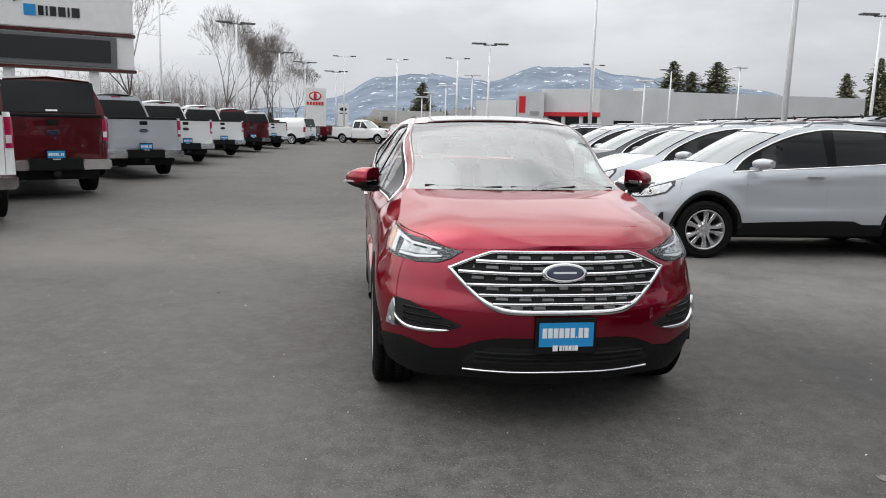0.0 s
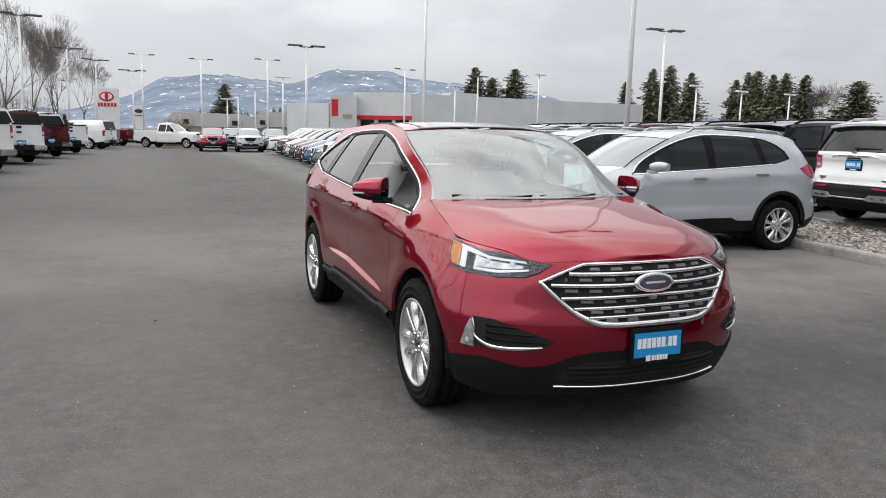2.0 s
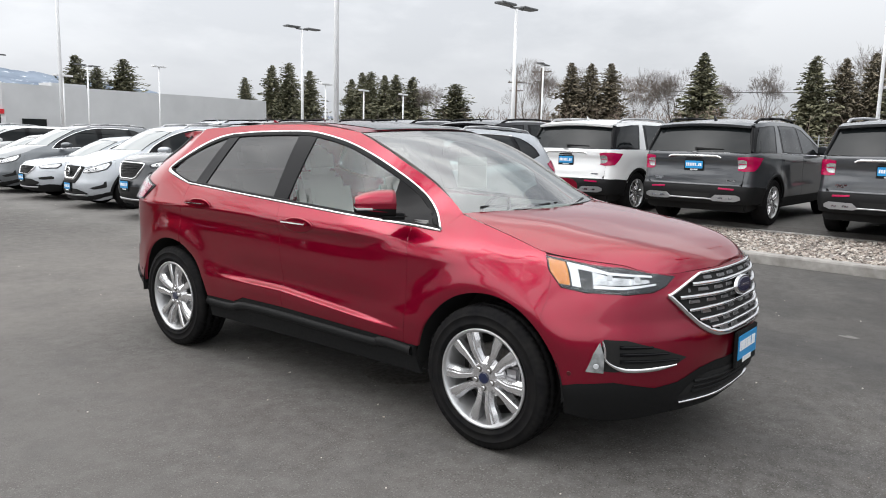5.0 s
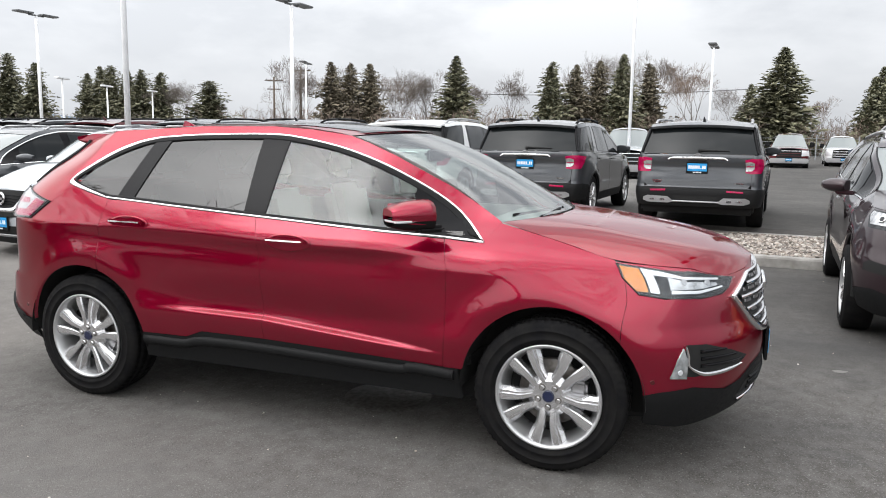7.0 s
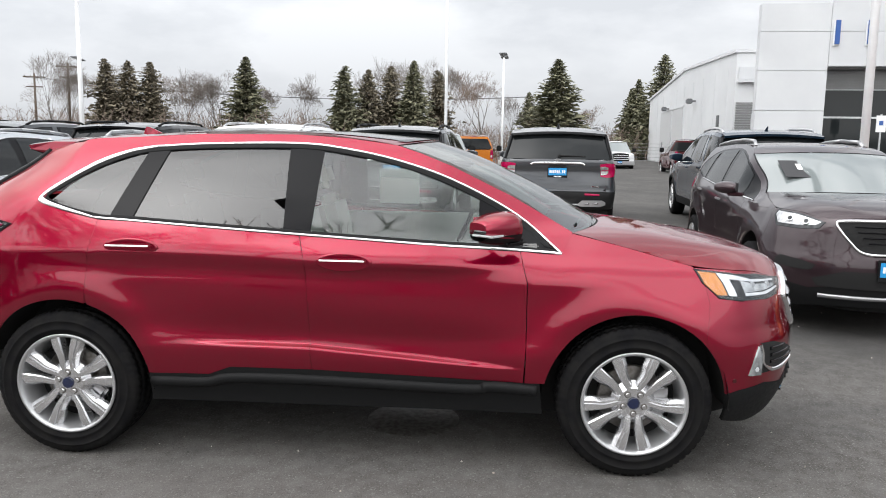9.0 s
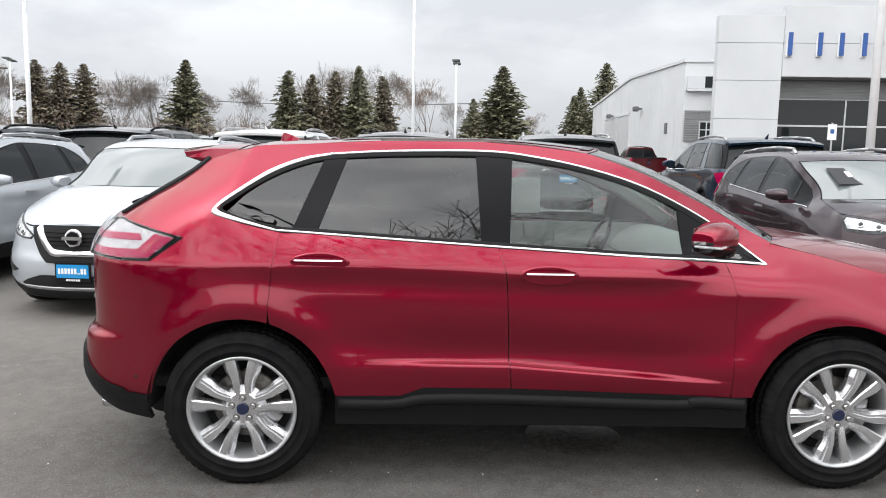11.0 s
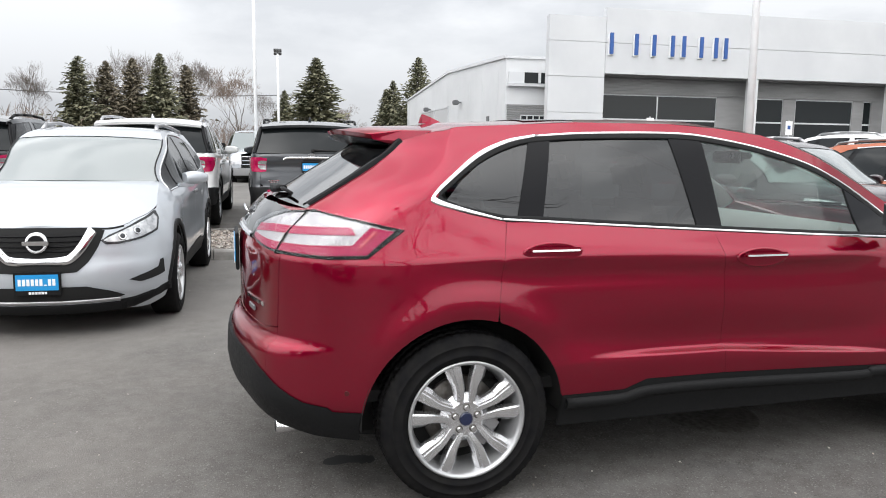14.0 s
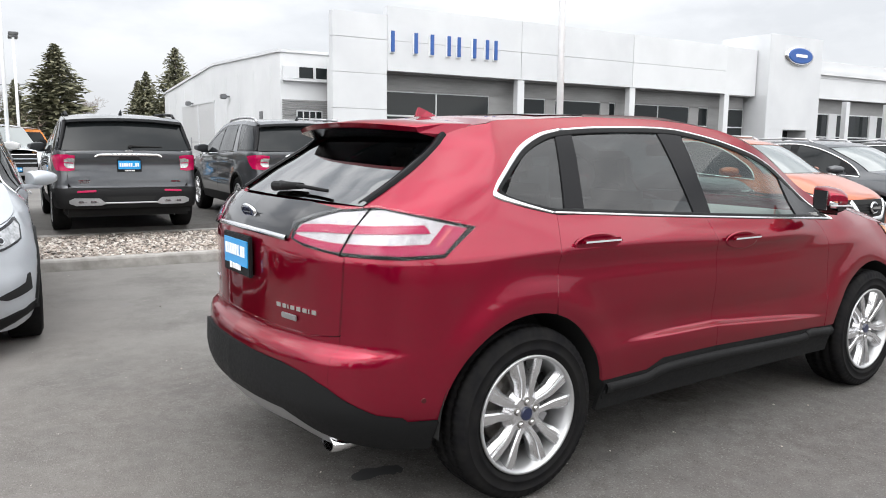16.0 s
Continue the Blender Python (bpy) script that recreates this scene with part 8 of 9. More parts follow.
pickup(MAROON, "dark red pickup facing the lot, far away", 43.0, -2.7, -90, plates="f")
pickup(MAROON, "maroon pickup parked beside the service building", 39.0, -8.6, 90)


# ---- gravel bed with its kerb ----
def flat_on_lot(ob):
    ob.matrix_basis = LOT.copy()
    return ob


bed = flat_on_lot(tagged(part("gravel_bed", box(6.30, 8.72, -30, 48, -0.05, 0.105), GRAVEL), "planting strip of crushed grey-brown stone behind a kerb", "gravel bed", kind="structure"))
rng = random.Random(4)
kerb_line = tagged(new("kerb"), "pale concrete kerb in long cast sections, chipped at joints", "kerb", kind="structure")
kerb_line.matrix_basis = LOT.copy()
bm = bmesh.new()
prof = [(0.0, -0.05), (0.0, 0.105), (0.012, 0.128), (0.035, 0.135), (0.135, 0.135), (0.15, 0.125), (0.15, -0.05)]
ends = []
for y in (0.0, 2.985):
    ends.append([bm.verts.new((x, y, z)) for x, z in prof])
for j in range(len(prof) - 1):
    bm.faces.new((ends[0][j], ends[0][j + 1], ends[1][j + 1], ends[1][j]))
bm.faces.new(ends[0][::-1])
bm.faces.new(ends[1])
bmesh.ops.recalc_face_normals(bm, faces=bm.faces)
kerb_me = bpy.data.meshes.new("kerb_section")
bm.to_mesh(kerb_me)
bm.free()
kerb_me.materials.append(KERB)
for i in range(26):
    for u0, turn in ((6.17, 0), (8.86, 180)):
        k = new("kerb_section", kerb_me)
        k.parent = kerb_line
        k.matrix_basis = pose(u0, -30 + 3 * i + (0 if not turn else 2.985), rng.uniform(-0.004, 0.004), 0, 0, turn)


def pebble(r, s):
    """One angular stone: a lumpy, flattened eight-faced chip."""
    pts = [(1, 0, 0), (-1, 0, 0), (0, 1, 0), (0, -1, 0), (0, 0, 1), (0, 0, -1), (0.6, 0.6, 0.35), (-0.6, 0.5, 0.4)]
    return [Vector((p[0] * r.uniform(0.7, 1.2), p[1] * r.uniform(0.6, 1.0), p[2] * r.uniform(0.4, 0.75))) * s for p in pts]


def scatter(name, count, area, size, lift, seed):
    r = random.Random(seed)
    verts, faces = [], []
    idx = ((0, 6, 4), (6, 2, 4), (2, 7, 4), (7, 1, 4), (1, 3, 4), (3, 0, 4), (0, 3, 5), (3, 1, 5), (1, 2, 5), (2, 0, 5), (0, 2, 6), (1, 7, 2))
    for _ in range(count):
        u, v = r.uniform(*area[0]), r.uniform(*area[1])
        s = r.uniform(*size)
        q = Euler((r.uniform(-0.6, 0.6), r.uniform(-0.6, 0.6), r.uniform(0, 6.28))).to_matrix()
        k = len(verts)
        for p in pebble(r, s):
            w = q @ p
            verts.append((u + w.x, v + w.y, lift + w.z + s * 0.25))
        faces += [tuple(k + i for i in f) for f in idx]
    me = mesh_of(name, verts, faces, None, False)
    ob = part(name, me, STONE)
    return ob


flat_on_lot(tagged(scatter("crushed_stones", 15000, ((6.33, 8.71), (-9.0, 9.5)), (0.016, 0.046), 0.105, 1), "loose crushed stones filling the strip", "gravel", kind="stuff"))
flat_on_lot(tagged(scatter("far_crushed_stones", 4000, ((6.33, 8.71), (9.5, 45)), (0.03, 0.06), 0.105, 2), "loose crushed stones further along the strip", "gravel", kind="stuff"))
flat_on_lot(tagged(scatter("loose_grit", 900, ((-6.0, 6.1), (-8, 14)), (0.003, 0.009), 0.0, 3), "scattered grit on the asphalt", "grit", kind="stuff"))


def blot(name, u, v, r, mat, label, seed, stretch=1.0, up=0.004):
    """A flat stain with a ragged edge."""
    q = random.Random(seed)
    bm = bmesh.new()
    n = 40
    ph = [q.uniform(0, 6.28) for _ in range(5)]
    ring = []
    for i in range(n):
        a = 2 * math.pi * i / n
        k = 1 + sum(0.22 / (j + 1) * math.sin((j + 2) * a + ph[j]) for j in range(5))
        ring.append(bm.verts.new((r * k * math.cos(a) * stretch, r * k * math.sin(a), 0)))
    bm.faces.new(ring)
    ob = tagged(part(name, bm, mat), label, "stain", kind="structure")
    ob.matrix_basis = stand(u, v, q.uniform(0, 180), up)


blot("oil_stain", -0.49, 1.82, 0.06, STAIN, "small black oil stain on the asphalt", 1, 1.7)
blot("oil_stain", -0.51, 1.72, 0.03, STAIN, "small black oil stain on the asphalt", 5, 1.7)
for i, (u, v, r, st) in enumerate(((2.7, 0.9, 0.035, 2.2), (3.3, 1.9, 0.05, 1.6), (3.9, 2.3, 0.045, 2.0), (3.0, -2.2, 0.04, 1.8), (1.6, -2.9, 0.025, 2.4), (4.6, 0.4, 0.05, 2.0))):
    blot("mud_patch", u, v, r, DUSTPATCH, "dried pale mud on the asphalt", 20 + i, st)
for i, (u, v) in enumerate(((-2.9, -3.1), (-2.4, 0.9), (-1.9, -4.7), (3.5, 1.4))):
    bm = bmesh.new()
    r = random.Random(i)
    for p in range(5):
        c = Vector((r.uniform(-0.03, 0.03), r.uniform(-0.03, 0.03), 0.008))
        bm.faces.new([bm.verts.new(c + Vector((r.uniform(-0.022, 0.022), r.uniform(-0.022, 0.022), r.uniform(-0.006, 0.012)))) for _ in range(3)])
    ob = tagged(part("dead_leaf", bm, BARK), "small dark dead leaf on the asphalt", "leaf")
    ob.matrix_basis = stand(u, v, 0, 0.0)
# round drain cover under the red car
v, f = revolve([(0.0, 0.004), (0.26, 0.004), (0.27, 0.0)], 40)
cover = tagged(part("drain_cover", mesh_of("drain_cover", v, f), IRON), "round cast-iron drain cover set in the asphalt", "drain cover")
cover.matrix_basis = stand(-0.24, -0.30) @ pose(0, 0, 0.002, 0, -90, 0)

# ---- showroom building, facade across the lot at u = 26.25 ----
FU = 26.25


def lot_box(name, mat, parent, u0, u1, v0, v1, z0, z1, bevel=0.0, label=""):
    return part(name, box(u0, u1, v0, v1, z0, z1, bevel=bevel), mat, parent, label)


show = thing("showroom_building", "white metal-clad showroom with dark glass front and blue sign letters", "building")
show.matrix_basis = LOT.copy()
# facade panels: courses of white cladding with recessed joints
for z0, z1 in ((0.0, 1.55), (1.56, 3.05), (3.06, 4.55), (4.56, 6.0), (6.01, 7.05)):
    lot_box("cladding_panel", PANELWHITE, show, FU, FU + 0.4, -11.42, -8.9, z0, z1, 0.01)
edges = [-11.43, -18.6, -25.9, -33.3]
for a, b in zip(edges[:-1], edges[1:]):
    for z0, z1 in ((4.72, 6.0), (6.01, 7.2)):
        lot_box("cladding_panel", PANELWHITE if a > -19 else PANELGREY, show, FU, FU + 0.4, b + 0.012, a - 0.002, z0, z1 + (0.25 if b < -12 and z1 > 7 else 0), 0.01)
lot_box("grey_return", PANELGREY, show, FU + 0.3, FU + 0.7, -36.3, -33.32, 4.72, 7.45)
lot_box("side_wall", PANELWHITE, show, FU + 1.12, FU + 13.4, -14.4, -14.0, 0.0, 6.4)
lot_box("roof_slab", PANELGREY, show, FU + 0.402, FU + 13.4, -60, -14.0, 6.4, 6.7)
lot_box("floor_slab", KERB, show, FU + 0.45, FU + 13.4, -60, -14.42, 0.0, 0.12)
lot_box("back_wall", TRIM, show, FU + 9.5, FU + 9.9, -60, -14.42, 0.125, 6.4)
# window band: siding header, glass, mullions
lot_box("siding_header", SIDING, show, FU + 0.9, FU + 1.1, -36, -11.4, 3.95, 4.72)
for z in np.arange(4.0, 4.72, 0.11):
    lot_box("siding_board", SIDING, show, FU + 0.86, FU + 0.92, -36, -11.4, z, z + 0.085, 0.01)
lot_box("soffit", SIDING, show, FU + 0.38, FU + 1.1, -36, -11.4, 4.66, 4.72)
spans = [(-11.5, -17.4), (-18.9, -20.85), (-21.5, -24.6), (-25.2, -25.65), (-26.4, -31.4), (-32.2, -33.0), (-34.0, -36.2)]
for a, b in spans:
    w = part("shop_window", box(FU + 1.0, FU + 1.03, b, a, 0.4, 3.93), SHOPGLASS, show, "dark showroom glass")
    for z in (2.82, 0.4, 3.90):
        part("window_bar", box(FU + 0.96, FU + 1.0, b, a, z, z + 0.07), PANELWHITE, w)
    n = max(1, int(round((a - b) / 2.4)))
    for k in range(n + 1):
        vv = b + (a - b) * k / n
        part("window_post", box(FU + 0.97, FU + 1.0, vv - 0.03, vv + 0.03, 0.4, 3.93), FRAMEGREY, w)
for a, b in zip(spans[:-1], spans[1:]):
    lot_box("wall_pier", SIDING, show, FU + 0.95, FU + 1.1, b[0], a[1], 0.1, 3.95)
for vv in (-18.65, -26.0, -33.5, -45.6, -50.5):
    lot_box("column", PANELGREY, show, FU + 0.05, FU + 0.40, vv - 0.2, vv + 0.2, 0.0, 4.75, 0.01, "pale square column")
# entrance tower with an oval badge
lot_box("entrance_tower", PANELWHITE, show, FU - 0.5, FU + 3.0, -41.5, -36.4, 2.75, 8.35, 0.02)
lot_box("tower_pier", PANELWHITE, show, FU - 0.5, FU + 3.0, -38.1, -36.4, 0.0, 2.76, 0.02)
lot_box("tower_pier", PANELWHITE, show, FU - 0.5, FU + 3.0, -41.5, -40.4, 0.0, 2.76, 0.02)
lot_box("entrance_door", SHOPGLASS, show, FU + 0.8, FU + 0.86, -40.4, -38.1, 0.1, 2.75)
part("oval_badge", oval_bm(Matrix.Translation((FU - 0.52, -39.1, 7.2)) @ pose(0, 0, 0, 0, 0, -90), 1.35, 0.58, 0.14), CHROME, show, "dark blue oval badge with a pale rim")
part("badge_field", oval_bm(Matrix.Translation((FU - 0.62, -39.1, 7.2)) @ pose(0, 0, 0, 0, 0, -90), 1.2, 0.47, 0.08), SIGNBLUE, show)
part("badge_stroke", box(-0.55, 0.55, -0.12, -0.08, -0.09, 0.09, bevel=0.03, m=Matrix.Translation((FU - 0.62, -39.1, 7.2)) @ pose(0, 0, 0, 0, 0, -90)), INKWHITE, show)
# right wing
for z0, z1 in ((4.9, 6.2), (6.21, 7.3)):
    lot_box("cladding_panel", PANELGREY, show, FU + 0.6, FU + 1.0, -60, -41.52, z0, z1, 0.01)
lot_box("siding_header", SIDING, show, FU + 1.2, FU + 1.4, -60, -41.5, 4.0, 4.95)
for a, b in ((-41.7, -45.2), (-46.1, -50.0), (-51.0, -56.0)):
    w = part("shop_window", box(FU + 1.2, FU + 1.23, b, a, 0.4, 3.95), SHOPGLASS, show, "dark showroom glass")
    for z in (2.4, 0.4, 3.92):
        part("window_bar", box(FU + 1.16, FU + 1.2, b, a, z, z + 0.07), PANELWHITE, w)
for vv in (-45.65, -50.5):
    lot_box("wall_pier", PANELGREY, show, FU + 1.1, FU + 1.3, vv - 0.45, vv + 0.45, 0.1, 4.0)
# upright blue bars where the dealer's name stands
for v0 in (-11.72, -12.86, -13.68, -14.55, -15.08, -15.92, -16.62, -17.10):
    bar = lot_box("sign_bar", INKWHITE, show, FU - 0.10, FU - 0.001, v0 - 0.02, v0 + 0.20, 5.47, 6.36, 0.01)
    part("bar_face", box(FU - 0.16, FU - 0.098, v0, v0 + 0.17, 5.52, 6.40, bevel=0.01), SIGNBLUE, bar, "raised dark blue bar with a white edge")
# grey service hall behind: its long gabled side faces the lot's lower end, its front the aisle
hall = thing("service_hall", "pale grey metal service hall with a low gabled roofline", "building")
hall.matrix_basis = LOT.copy()
HU, HV = 40.75, -11.45
outline = [(HU, 0.0), (77.2, 0.0), (77.2, 6.40), (57.0, 7.55), (HU, 7.0)]
bm = bmesh.new()
fr, bk = [bm.verts.new((u, HV, z)) for u, z in outline], [bm.verts.new((u, -30.0, z)) for u, z in outline]
bm.faces.new(fr)
bm.faces.new(bk[::-1])
for i in range(len(fr)):
    bm.faces.new((fr[i], bk[i], bk[(i + 1) % len(fr)], fr[(i + 1) % len(fr)]))
bmesh.ops.recalc_face_normals(bm, faces=bm.faces)
part("hall_wall", bm, PANELGREY, hall)
for (u0, z0), (u1, z1) in (((HU - 0.1, 7.0), (57.0, 7.55)), ((57.0, 7.55), (77.3, 6.40))):
    d, a = math.hypot(u1 - u0, z1 - z0), math.degrees(math.atan2(z1 - z0, u1 - u0))
    part("roof_edge", box(0, d, -0.3, 0.12, -0.05, 0.13, m=Matrix.Translation((u0, HV, z0)) @ pose(0, 0, 0, 0, -a, 0)), PANELWHITE, hall)
part("roof_edge", box(HU - 0.1, HU + 0.3, -30.0, HV - 0.3, 6.95, 7.13), PANELWHITE, hall)
for u in np.arange(HU + 1.8, 77, 3.6):
    part("wall_seam", box(u - 0.02, u + 0.02, HV, HV + 0.015, 0.1, 6.3), PANELGREY, hall)
for u0, u1 in ((56.7, 62.1), (62.4, 68.7)):
    door = part("bay_door", box(u0, u1, HV, HV + 0.03, 0.1, 4.72), BAYDOOR, hall, "grey roller door")
    for z in np.arange(0.4, 4.6, 0.42):
        part("door_slat", box(u0 + 0.05, u1 - 0.05, HV + 0.03, HV + 0.05, z, z + 0.36), BAYDOOR, door)
    part("door_frame", box(u0 - 0.12, u0, HV, HV + 0.08, 0.1, 4.84), PANELWHITE, door)
    part("door_frame", box(u0 - 0.12, u1 + 0.05, HV, HV + 0.08, 4.72, 4.84), PANELWHITE, door)
for u in (52.3, 64.2):
    lamp = part("flood_lamp", box(u - 0.30, u + 0.30, HV + 0.25, HV + 0.65, 4.72, 5.08, bevel=0.06), POLEGREY, hall)
    part("lamp_bracket", box(u - 0.06, u + 0.06, HV, HV + 0.27, 4.85, 4.97), POLEGREY, lamp)
part("wall_vent", box(44.3, 44.9, HV, HV + 0.06, 2.9, 3.6, bevel=0.01), POLEGREY, hall)
lot_box("strip_window", SHOPGLASS, hall, HU - 0.05, HU - 0.001, -30, -12.6, 5.50, 6.15)
lot_box("window_jamb", PANELWHITE, hall, HU - 0.14, HU - 0.001, -12.6, HV - 0.15, 5.45, 6.15)
lot_box("window_ledge", PANELWHITE, hall, HU - 0.35, HU - 0.001, -30, HV - 0.1, 5.28, 5.42, 0.01)
for v in (-13.6, -15.2, -16.8):
    lot_box("window_jamb", PANELWHITE, hall, HU - 0.10, HU - 0.051, v - 0.08, v + 0.08, 5.50, 6.15)
for z in np.arange(2.4, 4.1, 0.14):
    lot_box("siding_board", SIDING, hall, HU - 0.12, HU - 0.001, -18, HV - 0.1, z, z + 0.115, 0.01)
w = lot_box("office_window", SHOPGLASS, hall, HU - 0.20, HU - 0.13, -14.0, -12.4, 2.1, 3.55)
for vv in (-14.0, -13.6, -13.2, -12.8, -12.4):
    part("window_bar", box(HU - 0.24, HU - 0.20, vv - 0.03, vv + 0.03, 2.1, 3.55), PANELWHITE, w)
for z in (2.1, 2.57, 3.04, 3.5):
    part("window_bar", box(HU - 0.24, HU - 0.20, -14.0, -12.4, z, z + 0.06), PANELWHITE, w)

# ---- far dealership behind the long row ----
far = thing("far_dealership", "low grey dealership with a white portal and red band", "building")
far.matrix_basis = LOT.copy()


def wall_run(name, mat, parent, a, b, z0, z1, thick=0.4, label=""):
    d = Vector((b[0] - a[0], b[1] - a[1], 0))
    m = Matrix.Translation((a[0], a[1], 0)) @ Matrix.Rotation(math.atan2(d.y, d.x), 4, "Z")
    return part(name, box(0, d.length, 0, thick, z0, z1, m=m), mat, parent, label)


wall_run("portal", PANELWHITE, far, (11.2, 77.3), (14.1, 76.8), 0.0, 5.5, 2.0, "white entrance portal")
wall_run("portal_sign", SIGNRED, far, (11.4, 77.2), (12.1, 77.1), 3.2, 5.0, 0.05)
wall_run("portal_mark", TRIM, far, (12.6, 76.95), (13.6, 76.8), 3.0, 3.4, 0.05)
wall_run("grey_wall", PANELGREY, far, (14.1, 78.5), (20.0, 75.7), 3.3, 5.9)
wall_run("left_wall", PANELGREY, far, (7.0, 81.0), (11.2, 78.0), 0.0, 4.6)
wall_run("red_band", SIGNRED, far, (14.0, 78.2), (20.0, 75.4), 2.9, 3.35, 0.3)
wall_run("dark_glass", SHOPGLASS, far, (14.1, 78.9), (20.0, 76.1), 0.0, 3.0)
for k in range(4):
    p = Vector((14.4 + 1.8 * k, 78.2 - 0.85 * k, 0))
    wall_run("column", PANELGREY, far, (p.x, p.y), (p.x + 0.35, p.y - 0.16), 0.0, 3.0)
wall_run("long_wall", PANELGREY, far, (20.0, 75.7), (56.0, 86.0), 0.0, 5.8)
wall_run("rear_window_hole", SHOPGLASS, far, (21.8, 76.1), (24.2, 76.75), 1.2, 2.5, 0.3)
wall_run("roof_unit", PANELWHITE, far, (26.0, 80.0), (30.0, 81.2), 5.8, 6.3, 2.0)
wall_run("long_wall_end", PANELGREY, far, (56.0, 86.0), (52.0, 98.0), 0.0, 5.8)


def house(u, v, turn, w, d, wall, roof):
    h = thing("house", "distant house with a grey shingle roof and dormers", "house", "distant houses")
    part("wall", box(-w / 2, w / 2, -d / 2, d / 2, 0, wall), HOUSEWALL, h)
    bm = bmesh.new()
    a = [bm.verts.new(p) for p in ((-w / 2 - 0.4, -d / 2 - 0.5, wall), (w / 2 + 0.4, -d / 2 - 0.5, wall), (w / 2 - 1.5, 0, roof), (-w / 2 + 1.5, 0, roof), (-w / 2 - 0.4, d / 2 + 0.5, wall), (w / 2 + 0.4, d / 2 + 0.5, wall))]
    for q in ((0, 1, 2, 3), (5, 4, 3, 2), (0, 3, 4), (1, 5, 2)):
        bm.faces.new([a[i] for i in q])
    part("roof", bm, ROOFSHINGLE, h)
    for x in (-w * 0.28, w * 0.22):
        bm = box(x - 0.9, x + 0.9, -d / 2 + 0.2, 0, wall, wall + 1.2)
        box_bm(bm, x - 0.7, x + 0.7, -d / 2 + 0.4, 0, wall + 1.2, wall + 1.7)
        dm = part("dormer", bm, HOUSEWALL, h)
        part("dormer_window", box(x - 0.4, x + 0.4, -d / 2 + 0.15, -d / 2 + 0.2, wall + 0.3, wall + 1.0), SHOPGLASS, dm)
    h.matrix_basis = upright(u, v, turn)


house(-1.0, 117, 5, 14, 9, 1.9, 4.0)
house(9.5, 119, -4, 9, 9, 2.0, 4.4)

# ---- signs ----
pylon = thing("dealer_pylon_sign", "white pylon sign over a dark unlit message board", "sign")
part("sign_cabinet", box(-5.6, 1.6, -0.35, 0.35, 6.25, 8.05, bevel=0.05), SIGNWHITE, pylon)
part("lower_cabinet", box(-5.6, 1.6, -0.3, 0.3, 4.35, 6.05, bevel=0.03), SIGNWHITE, pylon)
part("message_board", box(-5.6, 0.75, -0.42, -0.30, 4.42, 6.0, bevel=0.02), POLEGREY, pylon)
part("message_screen", box(-5.5, 0.45, -0.45, -0.42, 4.65, 5.82), LEDBOARD, pylon)
for z in (6.08, 4.2):
    part("maroon_band", box(-5.7, 1.7, -0.4, 0.4, z, z + 0.13, bevel=0.01), MAROON, pylon)
part("logo_tile", box(-3.55, -3.0, -0.39, -0.355, 6.85, 7.40), shader("bright_blue_tile", (0.01, 0.24, 0.55), 0.4), pylon)
x = -2.9
for wide in (0.26, 0.10, 0.30, 0.34, 0.10, 0.38):
    part("name_bar", box(x, x + wide, -0.39, -0.355, 6.88, 7.36), BLACKP, pylon)
    x += wide + 0.09
bm = bmesh.new()
for k in range(7):
    box_bm(bm, 0, 0.9, -0.39, -0.355, 0, 0.07, m=Matrix.Translation((-5.3 + 0.22 * k, 0, 7.45 + 0.05 * (k % 3))) @ pose(0, 0, 0, 0, -28, 0))
part("green_strokes", bm, shader("sign_green", (0.01, 0.12, 0.05), 0.5), pylon)
for x in (-4.4, -0.4):
    part("sign_leg", box(x - 0.25, x + 0.25, -0.2, 0.2, 0, 4.3), SIGNWHITE, pylon)
pylon.matrix_basis = upright(-17.3, 36.0, 22)
tsign = thing("far_brand_sign", "white pillar sign with a red oval and red bars", "sign")
part("sign_panel", box(-1.45, 1.45, -0.3, 0.3, 0.8, 6.5, bevel=0.08), SIGNWHITE, tsign)
bm = oval_bm(Matrix.Translation((0, -0.31, 5.4)), 0.85, 0.6, 0.06)
part("red_oval", bm, SIGNRED, tsign)
part("oval_inside", oval_bm(Matrix.Translation((0, -0.37, 5.4)), 0.66, 0.42, 0.04), SIGNWHITE, tsign)
part("oval_bar", oval_bm(Matrix.Translation((0, -0.40, 5.42)), 0.22, 0.5, 0.03), SIGNRED, tsign)
bm = bmesh.new()
for k in range(6):
    box_bm(bm, -1.12 + 0.39 * k, -0.84 + 0.39 * k, -0.36, -0.30, 4.2, 4.62)
part("red_bars", bm, SIGNRED, tsign)
tsign.matrix_basis = upright(-13.6, 98.2, 4)
fsign = thing("small_oval_sign", "small white sign with a dark oval", "sign")
part("sign_panel", box(-0.8, 0.8, -0.2, 0.2, 0.6, 4.7, bevel=0.05), SIGNWHITE, fsign)
part("dark_oval", oval_bm(Matrix.Translation((0, -0.2, 3.9)), 0.55, 0.28, 0.05), BADGEBLUE, fsign)
part("text_bar", box(-0.55, 0.55, -0.24, -0.2, 3.2, 3.35), POLEGREY, fsign)
fsign.matrix_basis = upright(-10.7, 108.5, 4)
for i, (v, z) in enumerate(((-13.0, 2.55), (-19.6, 2.55))):
    s = thing("parking_sign", "small white and blue parking sign on a post", "sign", "parking signs")
    part("sign_post", box(-0.025, 0.025, -0.025, 0.025, 0, 2.9), FRAMEGREY, s)
    part("sign_plate", box(-0.03, -0.02, -0.17, 0.17, 2.25, 2.85, bevel=0.004), SIGNWHITE, s)
    part("sign_symbol", box(-0.036, -0.03, -0.07, 0.07, 2.5, 2.66), SIGNBLUE, s)
    s.matrix_basis = upright(25.0, v, 0)


